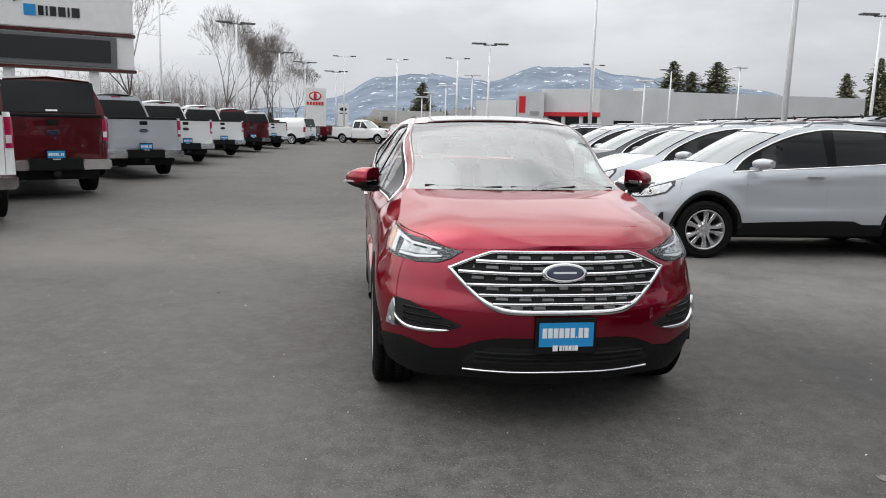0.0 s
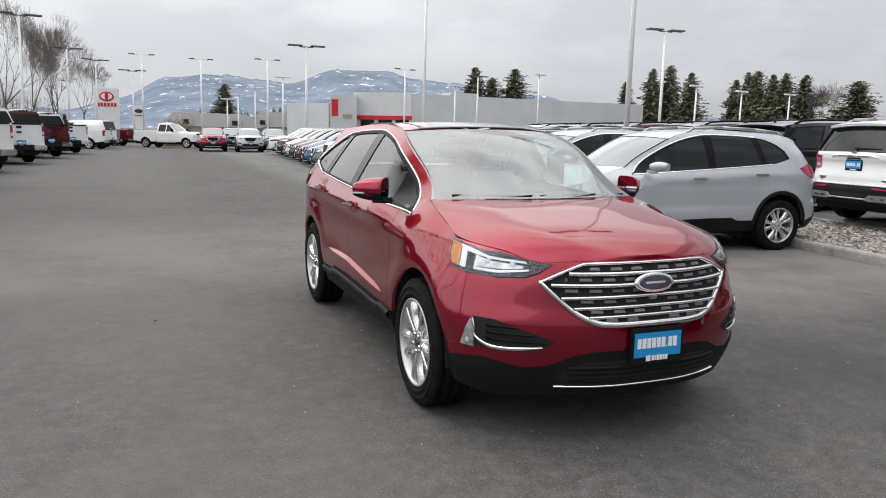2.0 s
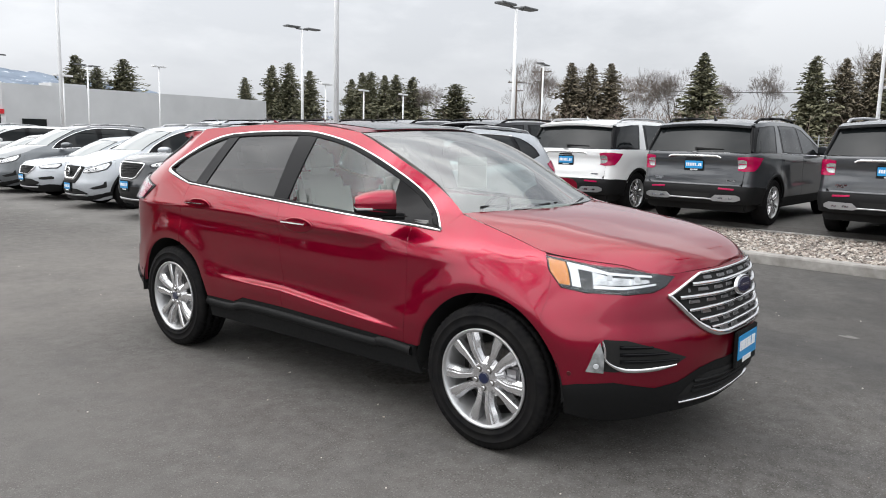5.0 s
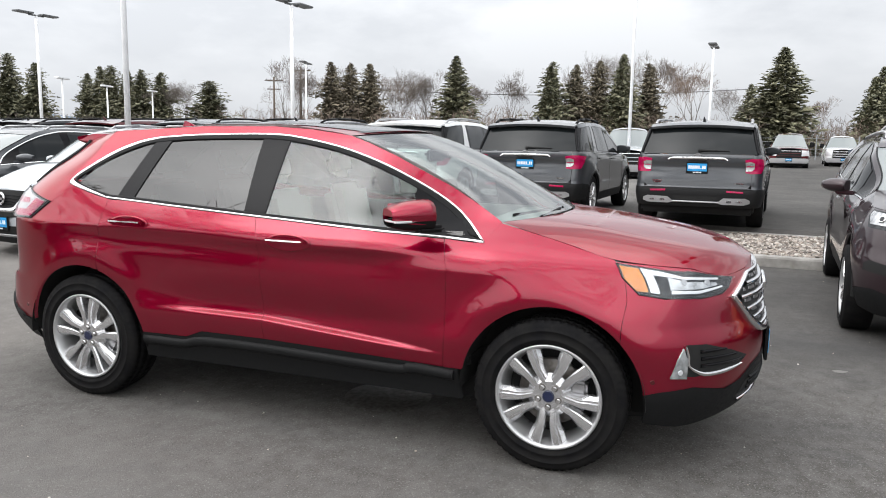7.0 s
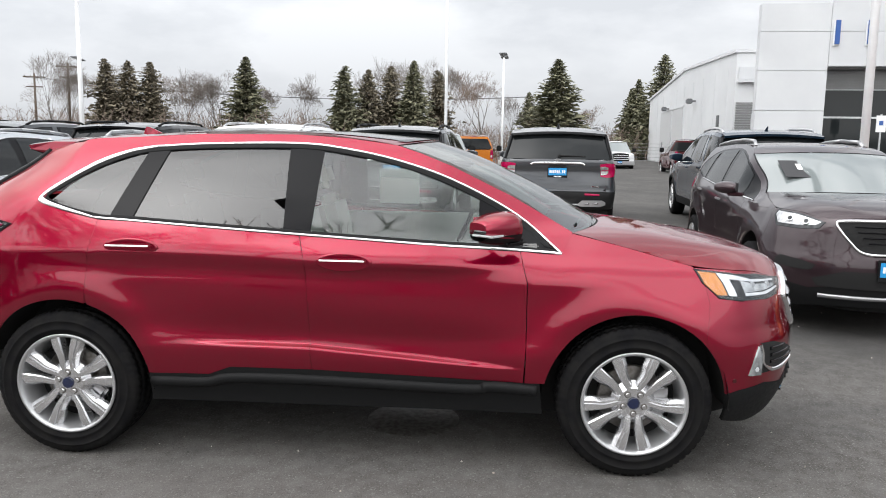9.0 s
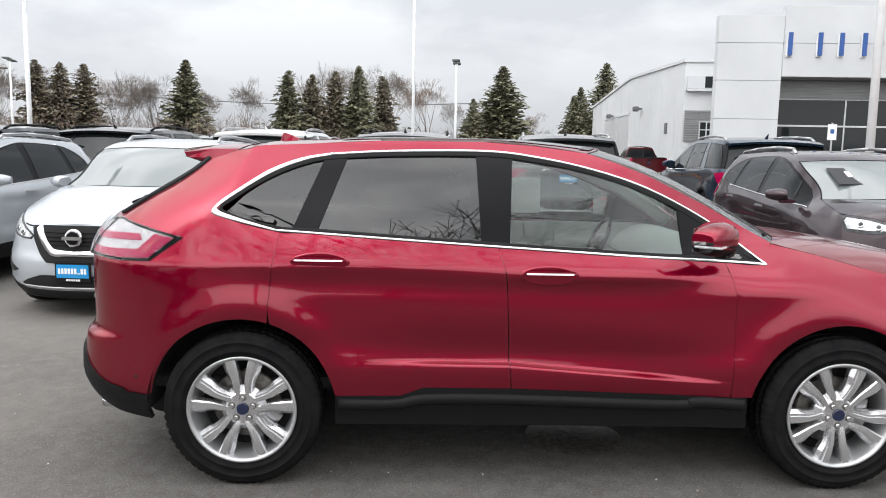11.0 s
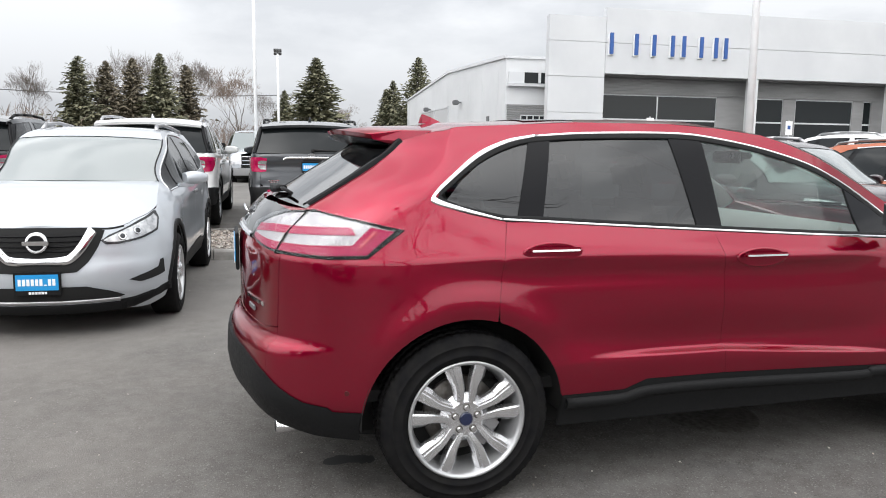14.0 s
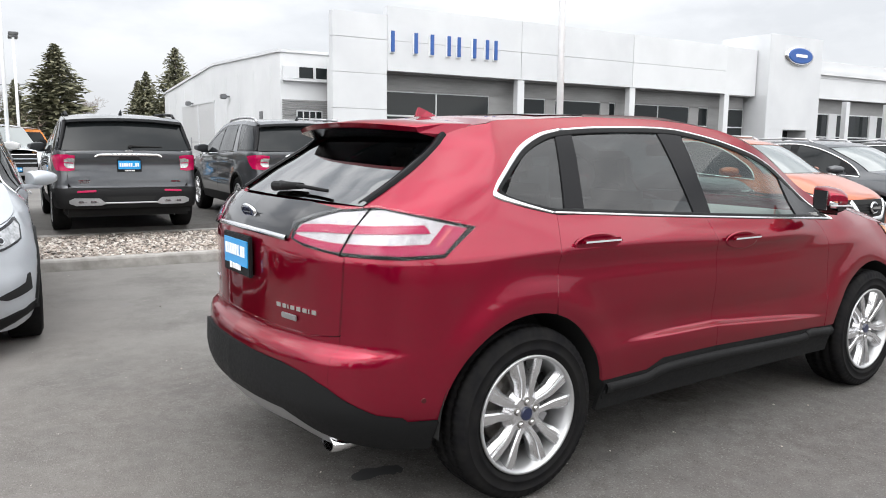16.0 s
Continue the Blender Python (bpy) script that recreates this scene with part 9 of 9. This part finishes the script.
# ---- lamp poles ----
def lamp_pole(u, v, h, head="flat", thick=0.085, group="lot lamps", turn=0.0):
    p = thing("lamp_pole", {"flat": "tall white lamp pole with a flat grey head", "twin": "white lamp pole with two small arms", "tee": "short white lamp pole with a wide flat lamp"}[head], "street lamp", group)
    bm = cyl_bm(bmesh.new(), (0, 0, 0), (0, 0, h - 0.12), thick, thick * 0.75, 12)
    bmesh.ops.recalc_face_normals(bm, faces=bm.faces)
    part("pole", bm, POLEWHITE, p)
    part("pole_base", cyl_bm(bmesh.new(), (0, 0, 0), (0, 0, 0.55), 0.26, 0.25, 14), KERB, p)
    if head == "flat":
        w = 0.95
        part("lamp_arm", box(-w * 0.5, w * 0.5, -0.035, 0.035, h - 0.14, h - 0.06), POLEGREY, p)
        for k in (-1, 1):
            part("lamp_head", box(k * 0.80 - 0.52, k * 0.80 + 0.52, -0.26, 0.26, h - 0.06, h + 0.03, bevel=0.025), POLEGREY, p)
    elif head == "twin":
        part("lamp_arm", box(-0.8, 0.8, -0.03, 0.03, h - 0.13, h - 0.08), POLEWHITE, p)
        for k in (-1, 1):
            part("lamp_head", box(k * 0.95 - 0.3, k * 0.95 + 0.3, -0.13, 0.13, h - 0.10, h, bevel=0.03), POLEGREY, p)
    else:
        part("lamp_head", box(-0.85, 0.85, -0.2, 0.2, h - 0.14, h, bevel=0.03), POLEWHITE, p)
    p.matrix_basis = upright(u, v, turn)


for u, v, h, hd, th in ((7.31, -5.6, 9.6, "flat", 0.066), (7.51, 10.13, 9.6, "flat", 0.066), (6.70, 24.63, 9.6, "flat", 0.066), (24.95, 2.98, 9.8, "flat", 0.066), (48.37, 2.18, 7.7, "flat", 0.09), (26.27, 37.1, 8.3, "flat", 0.10), (24.0, 17.8, 7.4, "flat", 0.10), (5.0, 49.0, 7.5, "flat", 0.09),
                        (-9.0, 79.9, 7.5, "flat", 0.09), (-7.9, 77.6, 9, "twin", 0.09), (-2.2, 80.3, 9, "twin", 0.10), (0.9, 96, 5.5, "tee", 0.09), (1.7, 82.3, 5.5, "tee", 0.09), (3.2, 76.8, 6, "tee", 0.09), (4.1, 71.8, 8.5, "twin", 0.10), (5.8, 73.8, 7, "tee", 0.09)):
    lamp_pole(u, v, h, hd, th)
for u, v, h, hd, th in ((10, 97.4, 5.5, "tee", 0.09), (17.8, 70.4, 8, "twin", 0.10), (20.6, 62.3, 6, "tee", 0.09), (25.5, 69.6, 7.5, "flat", 0.09), (32.7, 70.0, 8, "tee", 0.09), (39.0, 51, 6, "tee", 0.09), (47.4, 55.5, 6, "tee", 0.09), (54.8, 57.4, 6, "tee", 0.09), (52.5, 36.8, 8, "flat", 0.09),
                        (-12.9, 48.3, 8.5, "flat", 0.09), (-13.5, 69.3, 8.5, "flat", 0.09), (-12.6, 80.8, 8.5, "flat", 0.09), (-13.8, 34.8, 9.6, "flat", 0.066), (-7.95, 1.85, 9.6, "twin", 0.066)):
    lamp_pole(u, v, h, hd, th, turn=20)


def power_pole(u, v, h):
    p = thing("power_pole", "weathered wooden power pole with crossarms", "power pole", "power poles")
    part("pole", cyl_bm(bmesh.new(), (0, 0, 0), (0, 0, h), 0.16, 0.11, 8), TIMBER, p)
    part("crossarm", box(-0.06, 0.06, -1.2, 1.2, h - 0.5, h - 0.36), TIMBER, p)
    part("crossarm", box(-0.06, 0.06, -0.9, 0.9, h - 1.6, h - 1.48), TIMBER, p)
    for k in (-1.0, -0.4, 0.4, 1.0):
        part("insulator", cyl_bm(bmesh.new(), (0, k, h - 0.36), (0, k, h - 0.2), 0.05, 0.03, 6), POLEGREY, p)
    p.matrix_basis = upright(u, v, 20)


power_pole(76.0, 58.0, 9.0)
power_pole(70.5, 50.0, 9.6)
power_pole(96.0, -2.5, 8.6)
wires = thing("power_lines", "thin dark overhead power lines", "cable", kind="stuff")
bm = bmesh.new()
for k in (-0.9, 0.0, 0.9):
    a, b = Vector((76.0, 58.0 + k, 8.5)), Vector((96.0, -2.5 + k, 8.1))
    prev = a
    for i in range(1, 13):
        t = i / 12
        p = a.lerp(b, t) - Vector((0, 0, 4.6 * t * (1 - t) * 1.2))
        cyl_bm(bm, prev, p, 0.02, 0.02, 4, False)
        prev = p
part("wire", bm, POLEGREY, wires)
wires.matrix_basis = LOT.copy()
# wire fence along the back of the lot
fence = thing("wire_fence", "galvanised wire fence on thin posts", "fence", kind="structure")
fence.matrix_basis = LOT.copy()
for i in range(30):
    v = 62 - 2.9 * i
    part("fence_post", box(60.96, 61.04, v - 0.04, v + 0.04, 0, 2.0), MESHWIRE, fence)
bm = bmesh.new()
for z in np.arange(0.15, 2.0, 0.28):
    box_bm(bm, 60.99, 61.01, -25, 62, z, z + 0.02)
part("fence_wire", bm, MESHWIRE, fence)


# ---- trees ----
def conifer_meshes(seed, slim, taper=0.80, clumps=0.0):
    """A trunk and a crown of many drooping needle sprays, for a tree one metre high."""
    r = random.Random(seed)
    bm = bmesh.new()
    cyl_bm(bm, (0, 0, 0), (0, 0, 0.97), 0.017, 0.003, 7)
    for _ in range(26):
        z = r.uniform(0.12, 0.85)
        a, L = r.uniform(0, 6.28), slim * (1.02 - z) * 0.8
        cyl_bm(bm, (0, 0, z), (L * math.cos(a), L * math.sin(a), z - 0.02), 0.005, 0.001, 4, False)
    trunk = bpy.data.meshes.new("trunk")
    bm.to_mesh(trunk)
    bm.free()
    trunk.materials.append(None)
    verts, faces = [], []
    lop = [r.uniform(0.75 - 0.3 * clumps, 1.2 + 0.2 * clumps) for _ in range(12)]
    side = [[r.uniform(1 - 0.75 * clumps, 1 + 0.25 * clumps) for _ in range(7)] for _ in range(12)]
    for i in range(900):
        z = 0.06 + 0.94 * (i / 900) ** 1.12
        a = r.uniform(0, 6.28)
        L = (slim * (1.0 - z) ** taper * side[int(z * 11.9)][int(a / 6.29 * 7)] * r.uniform(0.40, 1.15) * (0.5 * lop[int(z * 11.9)] + 0.45) + 0.010)
        rise = r.uniform(-0.30, 0.10)
        for part_i in range(5):
            t = 0.15 + 0.85 * (part_i + r.random()) / 5
            c = Vector((L * t * math.cos(a), L * t * math.sin(a), z + rise * t * L + 0.10 * t * t * L + r.uniform(-0.008, 0.008)))
            s = (0.008 + 0.028 * (1 - z) ** 0.8) * r.uniform(0.6, 1.3)
            q = Euler((r.uniform(-0.7, 0.7), r.uniform(-0.7, 0.7), a + r.uniform(-0.7, 0.7))).to_matrix()
            kx = len(verts)
            for p in ((-0.3, -0.55, 0.0), (1.5, -0.1, -0.25), (1.0, 0.35, 0.1), (-0.2, 0.6, -0.05), (0.3, 0, 0.35)):
                w = c + q @ (Vector(p) * s)
                verts.append((w.x, w.y, w.z))
            faces += [(kx, kx + 1, kx + 4), (kx + 1, kx + 2, kx + 4), (kx + 2, kx + 3, kx + 4), (kx + 3, kx, kx + 4)]
    return trunk, mesh_of("crown", verts, faces, None, False)


def bare_meshes(seed, spread, levels=5, thin=1.0):
    """Limbs and twigs of a leafless tree one metre high."""
    r = random.Random(seed)
    limbs, twigs = bmesh.new(), bmesh.new()

    def grow(p, d, length, rad, level):
        steps = 2 if level < 3 else 1
        for _ in range(steps):
            q = p + d * (length / steps)
            big = level < 3
            rad = max(rad, 0.0009)
            cyl_bm(limbs if big else twigs, p, q, rad, rad * 0.8, 6 if big else 3, False)
            p, rad = q, rad * 0.8
            d = (d + Vector((r.uniform(-1, 1), r.uniform(-1, 1), r.uniform(-0.4, 0.7))) * 0.20).normalized()
        if level >= levels:
            return
        n = 4 if level == 0 else r.choice((3, 3, 3, 4))
        for i in range(n):
            tilt = r.uniform(0.28, 0.75) * spread
            a = 2 * math.pi * (i + r.random() * 0.7) / n
            side = d.orthogonal().normalized()
            side.rotate(Matrix.Rotation(a, 3, d))
            if i == 0 and level < 4:
                tilt *= 0.35
            nd = (d * math.cos(tilt) + side * math.sin(tilt) + Vector((0, 0, 0.16))).normalized()
            grow(p, nd, length * r.uniform(0.62, 0.86), rad * r.uniform(0.58, 0.76), level + 1)
    grow(Vector((0, 0, 0)), Vector((r.uniform(-0.05, 0.05), r.uniform(-0.05, 0.05), 1)).normalized(), 0.27, 0.014 * thin, 0)
    out = []
    for nm, bm in (("trunk", limbs), ("crown", twigs)):
        me = bpy.data.meshes.new(nm)
        bm.to_mesh(me)
        bm.free()
        top = max(v.co.z for v in me.vertices)
        me.materials.append(None)
        out.append((me, top))
    k = 1 / max(out[0][1], out[1][1])
    for me, _ in out:
        me.transform(Matrix.Scale(k, 4))
    return out[0][0], out[1][0]


CONIFERS = [conifer_meshes(1, 0.27), conifer_meshes(2, 0.33), conifer_meshes(3, 0.36), conifer_meshes(8, 0.29)]
PINES = [conifer_meshes(21, 0.24, 0.48, 1.0), conifer_meshes(22, 0.27, 0.55, 0.9), conifer_meshes(23, 0.22, 0.42, 1.0), conifer_meshes(24, 0.30, 0.6, 0.8)]
BARES = [bare_meshes(4, 0.9, 6), bare_meshes(5, 1.05, 6), bare_meshes(6, 0.75, 6), bare_meshes(9, 0.95, 6)]


def tree(kind, i, u, v, h, label, mat=None, group="trees", wide=1.0):
    tr, cr = {"conifer": CONIFERS, "pine": PINES, "bare": BARES}[kind][i % 4]
    t = thing("bare_tree" if kind == "bare" else "conifer_tree", label, "tree", group)
    part("trunk", tr, BARK, t)
    part("crown", cr, mat or (TWIG if kind == "bare" else PINE), t)
    t.matrix_basis = upright(u, v, 47 * i) @ Matrix.Diagonal((h * wide * (0.92 if kind == "bare" else 1.28), h * wide * (0.92 if kind == "bare" else 1.28), h, 1))


for i, (u, v, h, wd) in enumerate(((1.6, 135, 9.5, 1.3), (39, 107.7, 11.8, 1.2), (41.5, 106.5, 10.2, 1.2), (44.8, 105.3, 11.6, 1.3), (62.5, 101.7, 10, 1), (63.2, 95.3, 11.6, 1), (64.2, 92.3, 11.9, 1), (64.9, 88.1, 10.6, 1), (66.6, 80.5, 9.2, 1), (66.5, 78, 10, 1), (65.4, 74.9, 9.9, 1.0), (65.5, 72.2, 9.3, 1), (64.6, 69, 9.2, 1.1), (64.8, 66.1, 8.8, 1.2), (67.2, 60.8, 7.9, 1.7))):
    tree("pine", i, u, v, h, "dark green pine with a ragged crown beyond the lot", wide=wd)
for i, (u, v, h, wd) in enumerate(((69.8, 45.3, 9.9, 1.0), (71.0, 43.4, 9.8, 1.0), (72.1, 41.5, 9.8, 1.0), (74.7, 31.8, 10.6, 1.15), (80.3, 22.3, 10.2, 1.1), (83.0, 20.2, 10.1, 0.95), (83.6, 17.6, 10.5, 0.95), (82.2, 14.6, 11.0, 1.0), (86.6, 12.4, 10.3, 1.0), (90.8, 1.5, 8.1, 0.9), (80.0, -1.9, 10.9, 1.35), (90.5, -11.0, 8.6, 1.0), (87.4, -11.4, 9.4, 0.9), (80, -13.2, 11.4, 0.9))):
    brown = i < 3 or i in (5, 6, 8)
    tree("pine" if i in (0, 2, 4, 6, 8) else "conifer", i + 1, u, v, h, "brownish conifer beyond the lot" if brown else "green spruce beyond the lot", PINEBROWN if brown else PINE, wide=wd)
for i, (u, v, h) in enumerate(((66.1, 65.9, 8.2), (64.7, 47.5, 10.4), (70, 49.6, 9.9), (77.1, 40.8, 9.2), (77.2, 36, 9.6), (79, 38.5, 8.6), (80.8, 27.4, 9.5), (93.1, 20.7, 12.6), (94.6, 13.1, 12.8), (93.8, 17.0, 12.0), (77.4, 6.2, 9.8), (90.7, 3.3, 7.9), (95, -6.5, 7.0), (75.1, 72.8, 9), (75.6, 48.8, 9.9), (75.6, 39.2, 9.6), (83.0, 34.0, 9.0))):
    tree("bare", i, u, v, h, "leafless tree beyond the lot", REDTWIG if i in (10, 12, 3) else None, wide=1.25 if i == 10 else 1.0)
for i, (u, v, h) in enumerate(((-16.9, 62, 12.0), (-16.6, 70.3, 12.0), (-16.3, 78.5, 12.0), (-17.0, 102.7, 11.4), (-19.4, 45.6, 12.5), (-17.5, 88.0, 11.5), (-12.0, 0.2, 15.5), (-14.5, 13.0, 12.0), (-13.0, 7.5, 12.0))):
    tree("bare", i + 1, u, v, h, "tall leafless street tree behind the pickups", group="street trees", wide=0.80 if u < -15.5 else 1.25)


def thicket(name, n, area, h, mat, label, seed, thick=0.02):
    """A far hedge of bare stems."""
    r = random.Random(seed)
    bm = bmesh.new()
    for _ in range(n):
        u, v = r.uniform(*area[0]), r.uniform(*area[1])
        hh = h * r.uniform(0.55, 1.1)
        p = Vector((u, v, 0))
        for k in range(4):
            q = p + Vector((r.uniform(-0.25, 0.25), r.uniform(-0.25, 0.25), hh / 4))
            cyl_bm(bm, p, q, thick * (1 - k * 0.2), thick * (0.8 - k * 0.2), 3, False)
            for _j in range(2):
                e = q + Vector((r.uniform(-0.7, 0.7), r.uniform(-0.7, 0.7), r.uniform(0.2, 0.8)))
                cyl_bm(bm, q, e, thick * 0.4, thick * 0.2, 3, False)
            p = q
    ob = tagged(part(name, bm, mat), label, "shrubs", kind="stuff")
    ob.matrix_basis = LOT.copy()


thicket("bare_thicket", 1300, ((-44, -20), (58, 110)), 5.6, TWIG, "grey-brown thicket of leafless shrubs", 1, 0.03)
thicket("bare_thicket", 500, ((-58, -42), (-40, 40)), 3.6, TWIG, "grey-brown leafless shrubs across the street", 6, 0.03)
thicket("bare_thicket", 900, ((64, 92), (24, 66)), 4.2, REDTWIG, "brown leafless shrubs under the trees", 2, 0.06)
thicket("bare_thicket", 700, ((76, 100), (-16, 24)), 3.4, REDTWIG, "brown leafless shrubs under the trees", 3, 0.06)
thicket("bare_thicket", 500, ((58, 72), (62, 104)), 3.2, TWIG, "brown leafless shrubs under the trees", 4, 0.06)
thicket("dry_grass", 260, ((-5.6, -3.6), (66, 71)), 1.7, DRYGRASS, "tall dry ornamental grass", 5, 0.03)
# dark conical shrub beside the pickups
for u, v, h in ((-10.6, 48.5, 2.4), (-11.2, 49.6, 1.9)):
    s = thing("shrub", "dark evergreen shrub at the end of the pickups", "shrub", "shrubs")
    part("stem", CONIFERS[1][0], BARK, s)
    part("foliage", CONIFERS[1][1], HEDGE, s)
    s.matrix_basis = upright(u, v, 0) @ Matrix.Diagonal((h * 1.1, h * 1.1, h, 1))

# ---- far forest and mountains ----
ridge = [(-40, 0.010), (-28, 0.012), (-13.3, 0.016), (-9.4, 0.018), (-5.4, 0.022), (-1.3, 0.040), (1.7, 0.0655), (5.3, 0.0715), (7.6, 0.0675), (10.3, 0.066), (13.5, 0.084), (16.7, 0.0845), (19.2, 0.077), (22.6, 0.071), (25.1, 0.066), (29.0, 0.059), (31.1, 0.051), (34.5, 0.0474), (38, 0.042), (44, 0.03), (52, 0.018)]
tab = smooth_table(ridge)
verts, faces = [], []
na, nr = 220, 26
for i in range(na + 1):
    az = -40 + 92 * i / na
    a = radians(az)
    top = float(tab(az)) + 0.0035 * noise.noise((az * 0.55, 3.0, 0)) + 0.0016 * noise.noise((az * 1.9, 9.0, 0))
    for j in range(nr + 1):
        t = j / nr
        d = 1500 + 900 * t
        z = d * top * t**0.8 * (1 + 0.10 * noise.noise((az * 0.5, t * 5, 1.0)) * (1 - t) * 2) - 4
        rough_up = 14 * noise.noise((math.sin(a) * d * 0.011, math.cos(a) * d * 0.011, 0.5)) * t * (1.2 - t)
        verts.append((math.sin(a) * d, math.cos(a) * d, z + rough_up))
for i in range(na):
    for j in range(nr):
        k = i * (nr + 1) + j
        faces.append((k, k + nr + 1, k + nr + 2, k + 1))
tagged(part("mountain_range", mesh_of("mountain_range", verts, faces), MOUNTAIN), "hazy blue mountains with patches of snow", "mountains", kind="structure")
# dark tree belt at the foot of the mountains
r = random.Random(12)
verts, faces = [], []
for _ in range(1500):
    az = radians(r.uniform(3, 52))
    d = r.uniform(210, 420)
    x, y, h = math.sin(az) * d, math.cos(az) * d, r.uniform(4, 9)
    k = len(verts)
    w = h * 0.26
    for lv in range(3):
        z0, z1, ww = h * (0.05 + 0.28 * lv), h * (0.5 + 0.26 * lv), w * (1 - 0.28 * lv)
        k = len(verts)
        verts += [(x - ww, y, z0), (x + ww * 0.5, y - ww * 0.8, z0), (x + ww * 0.6, y + ww * 0.8, z0), (x + r.uniform(-0.2, 0.2), y, z1)]
        faces += [(k, k + 1, k + 3), (k + 1, k + 2, k + 3), (k + 2, k, k + 3)]
tagged(part("far_woods", mesh_of("far_woods", verts, faces, None, False), PINE), "dark distant belt of conifers", "woods", kind="stuff")
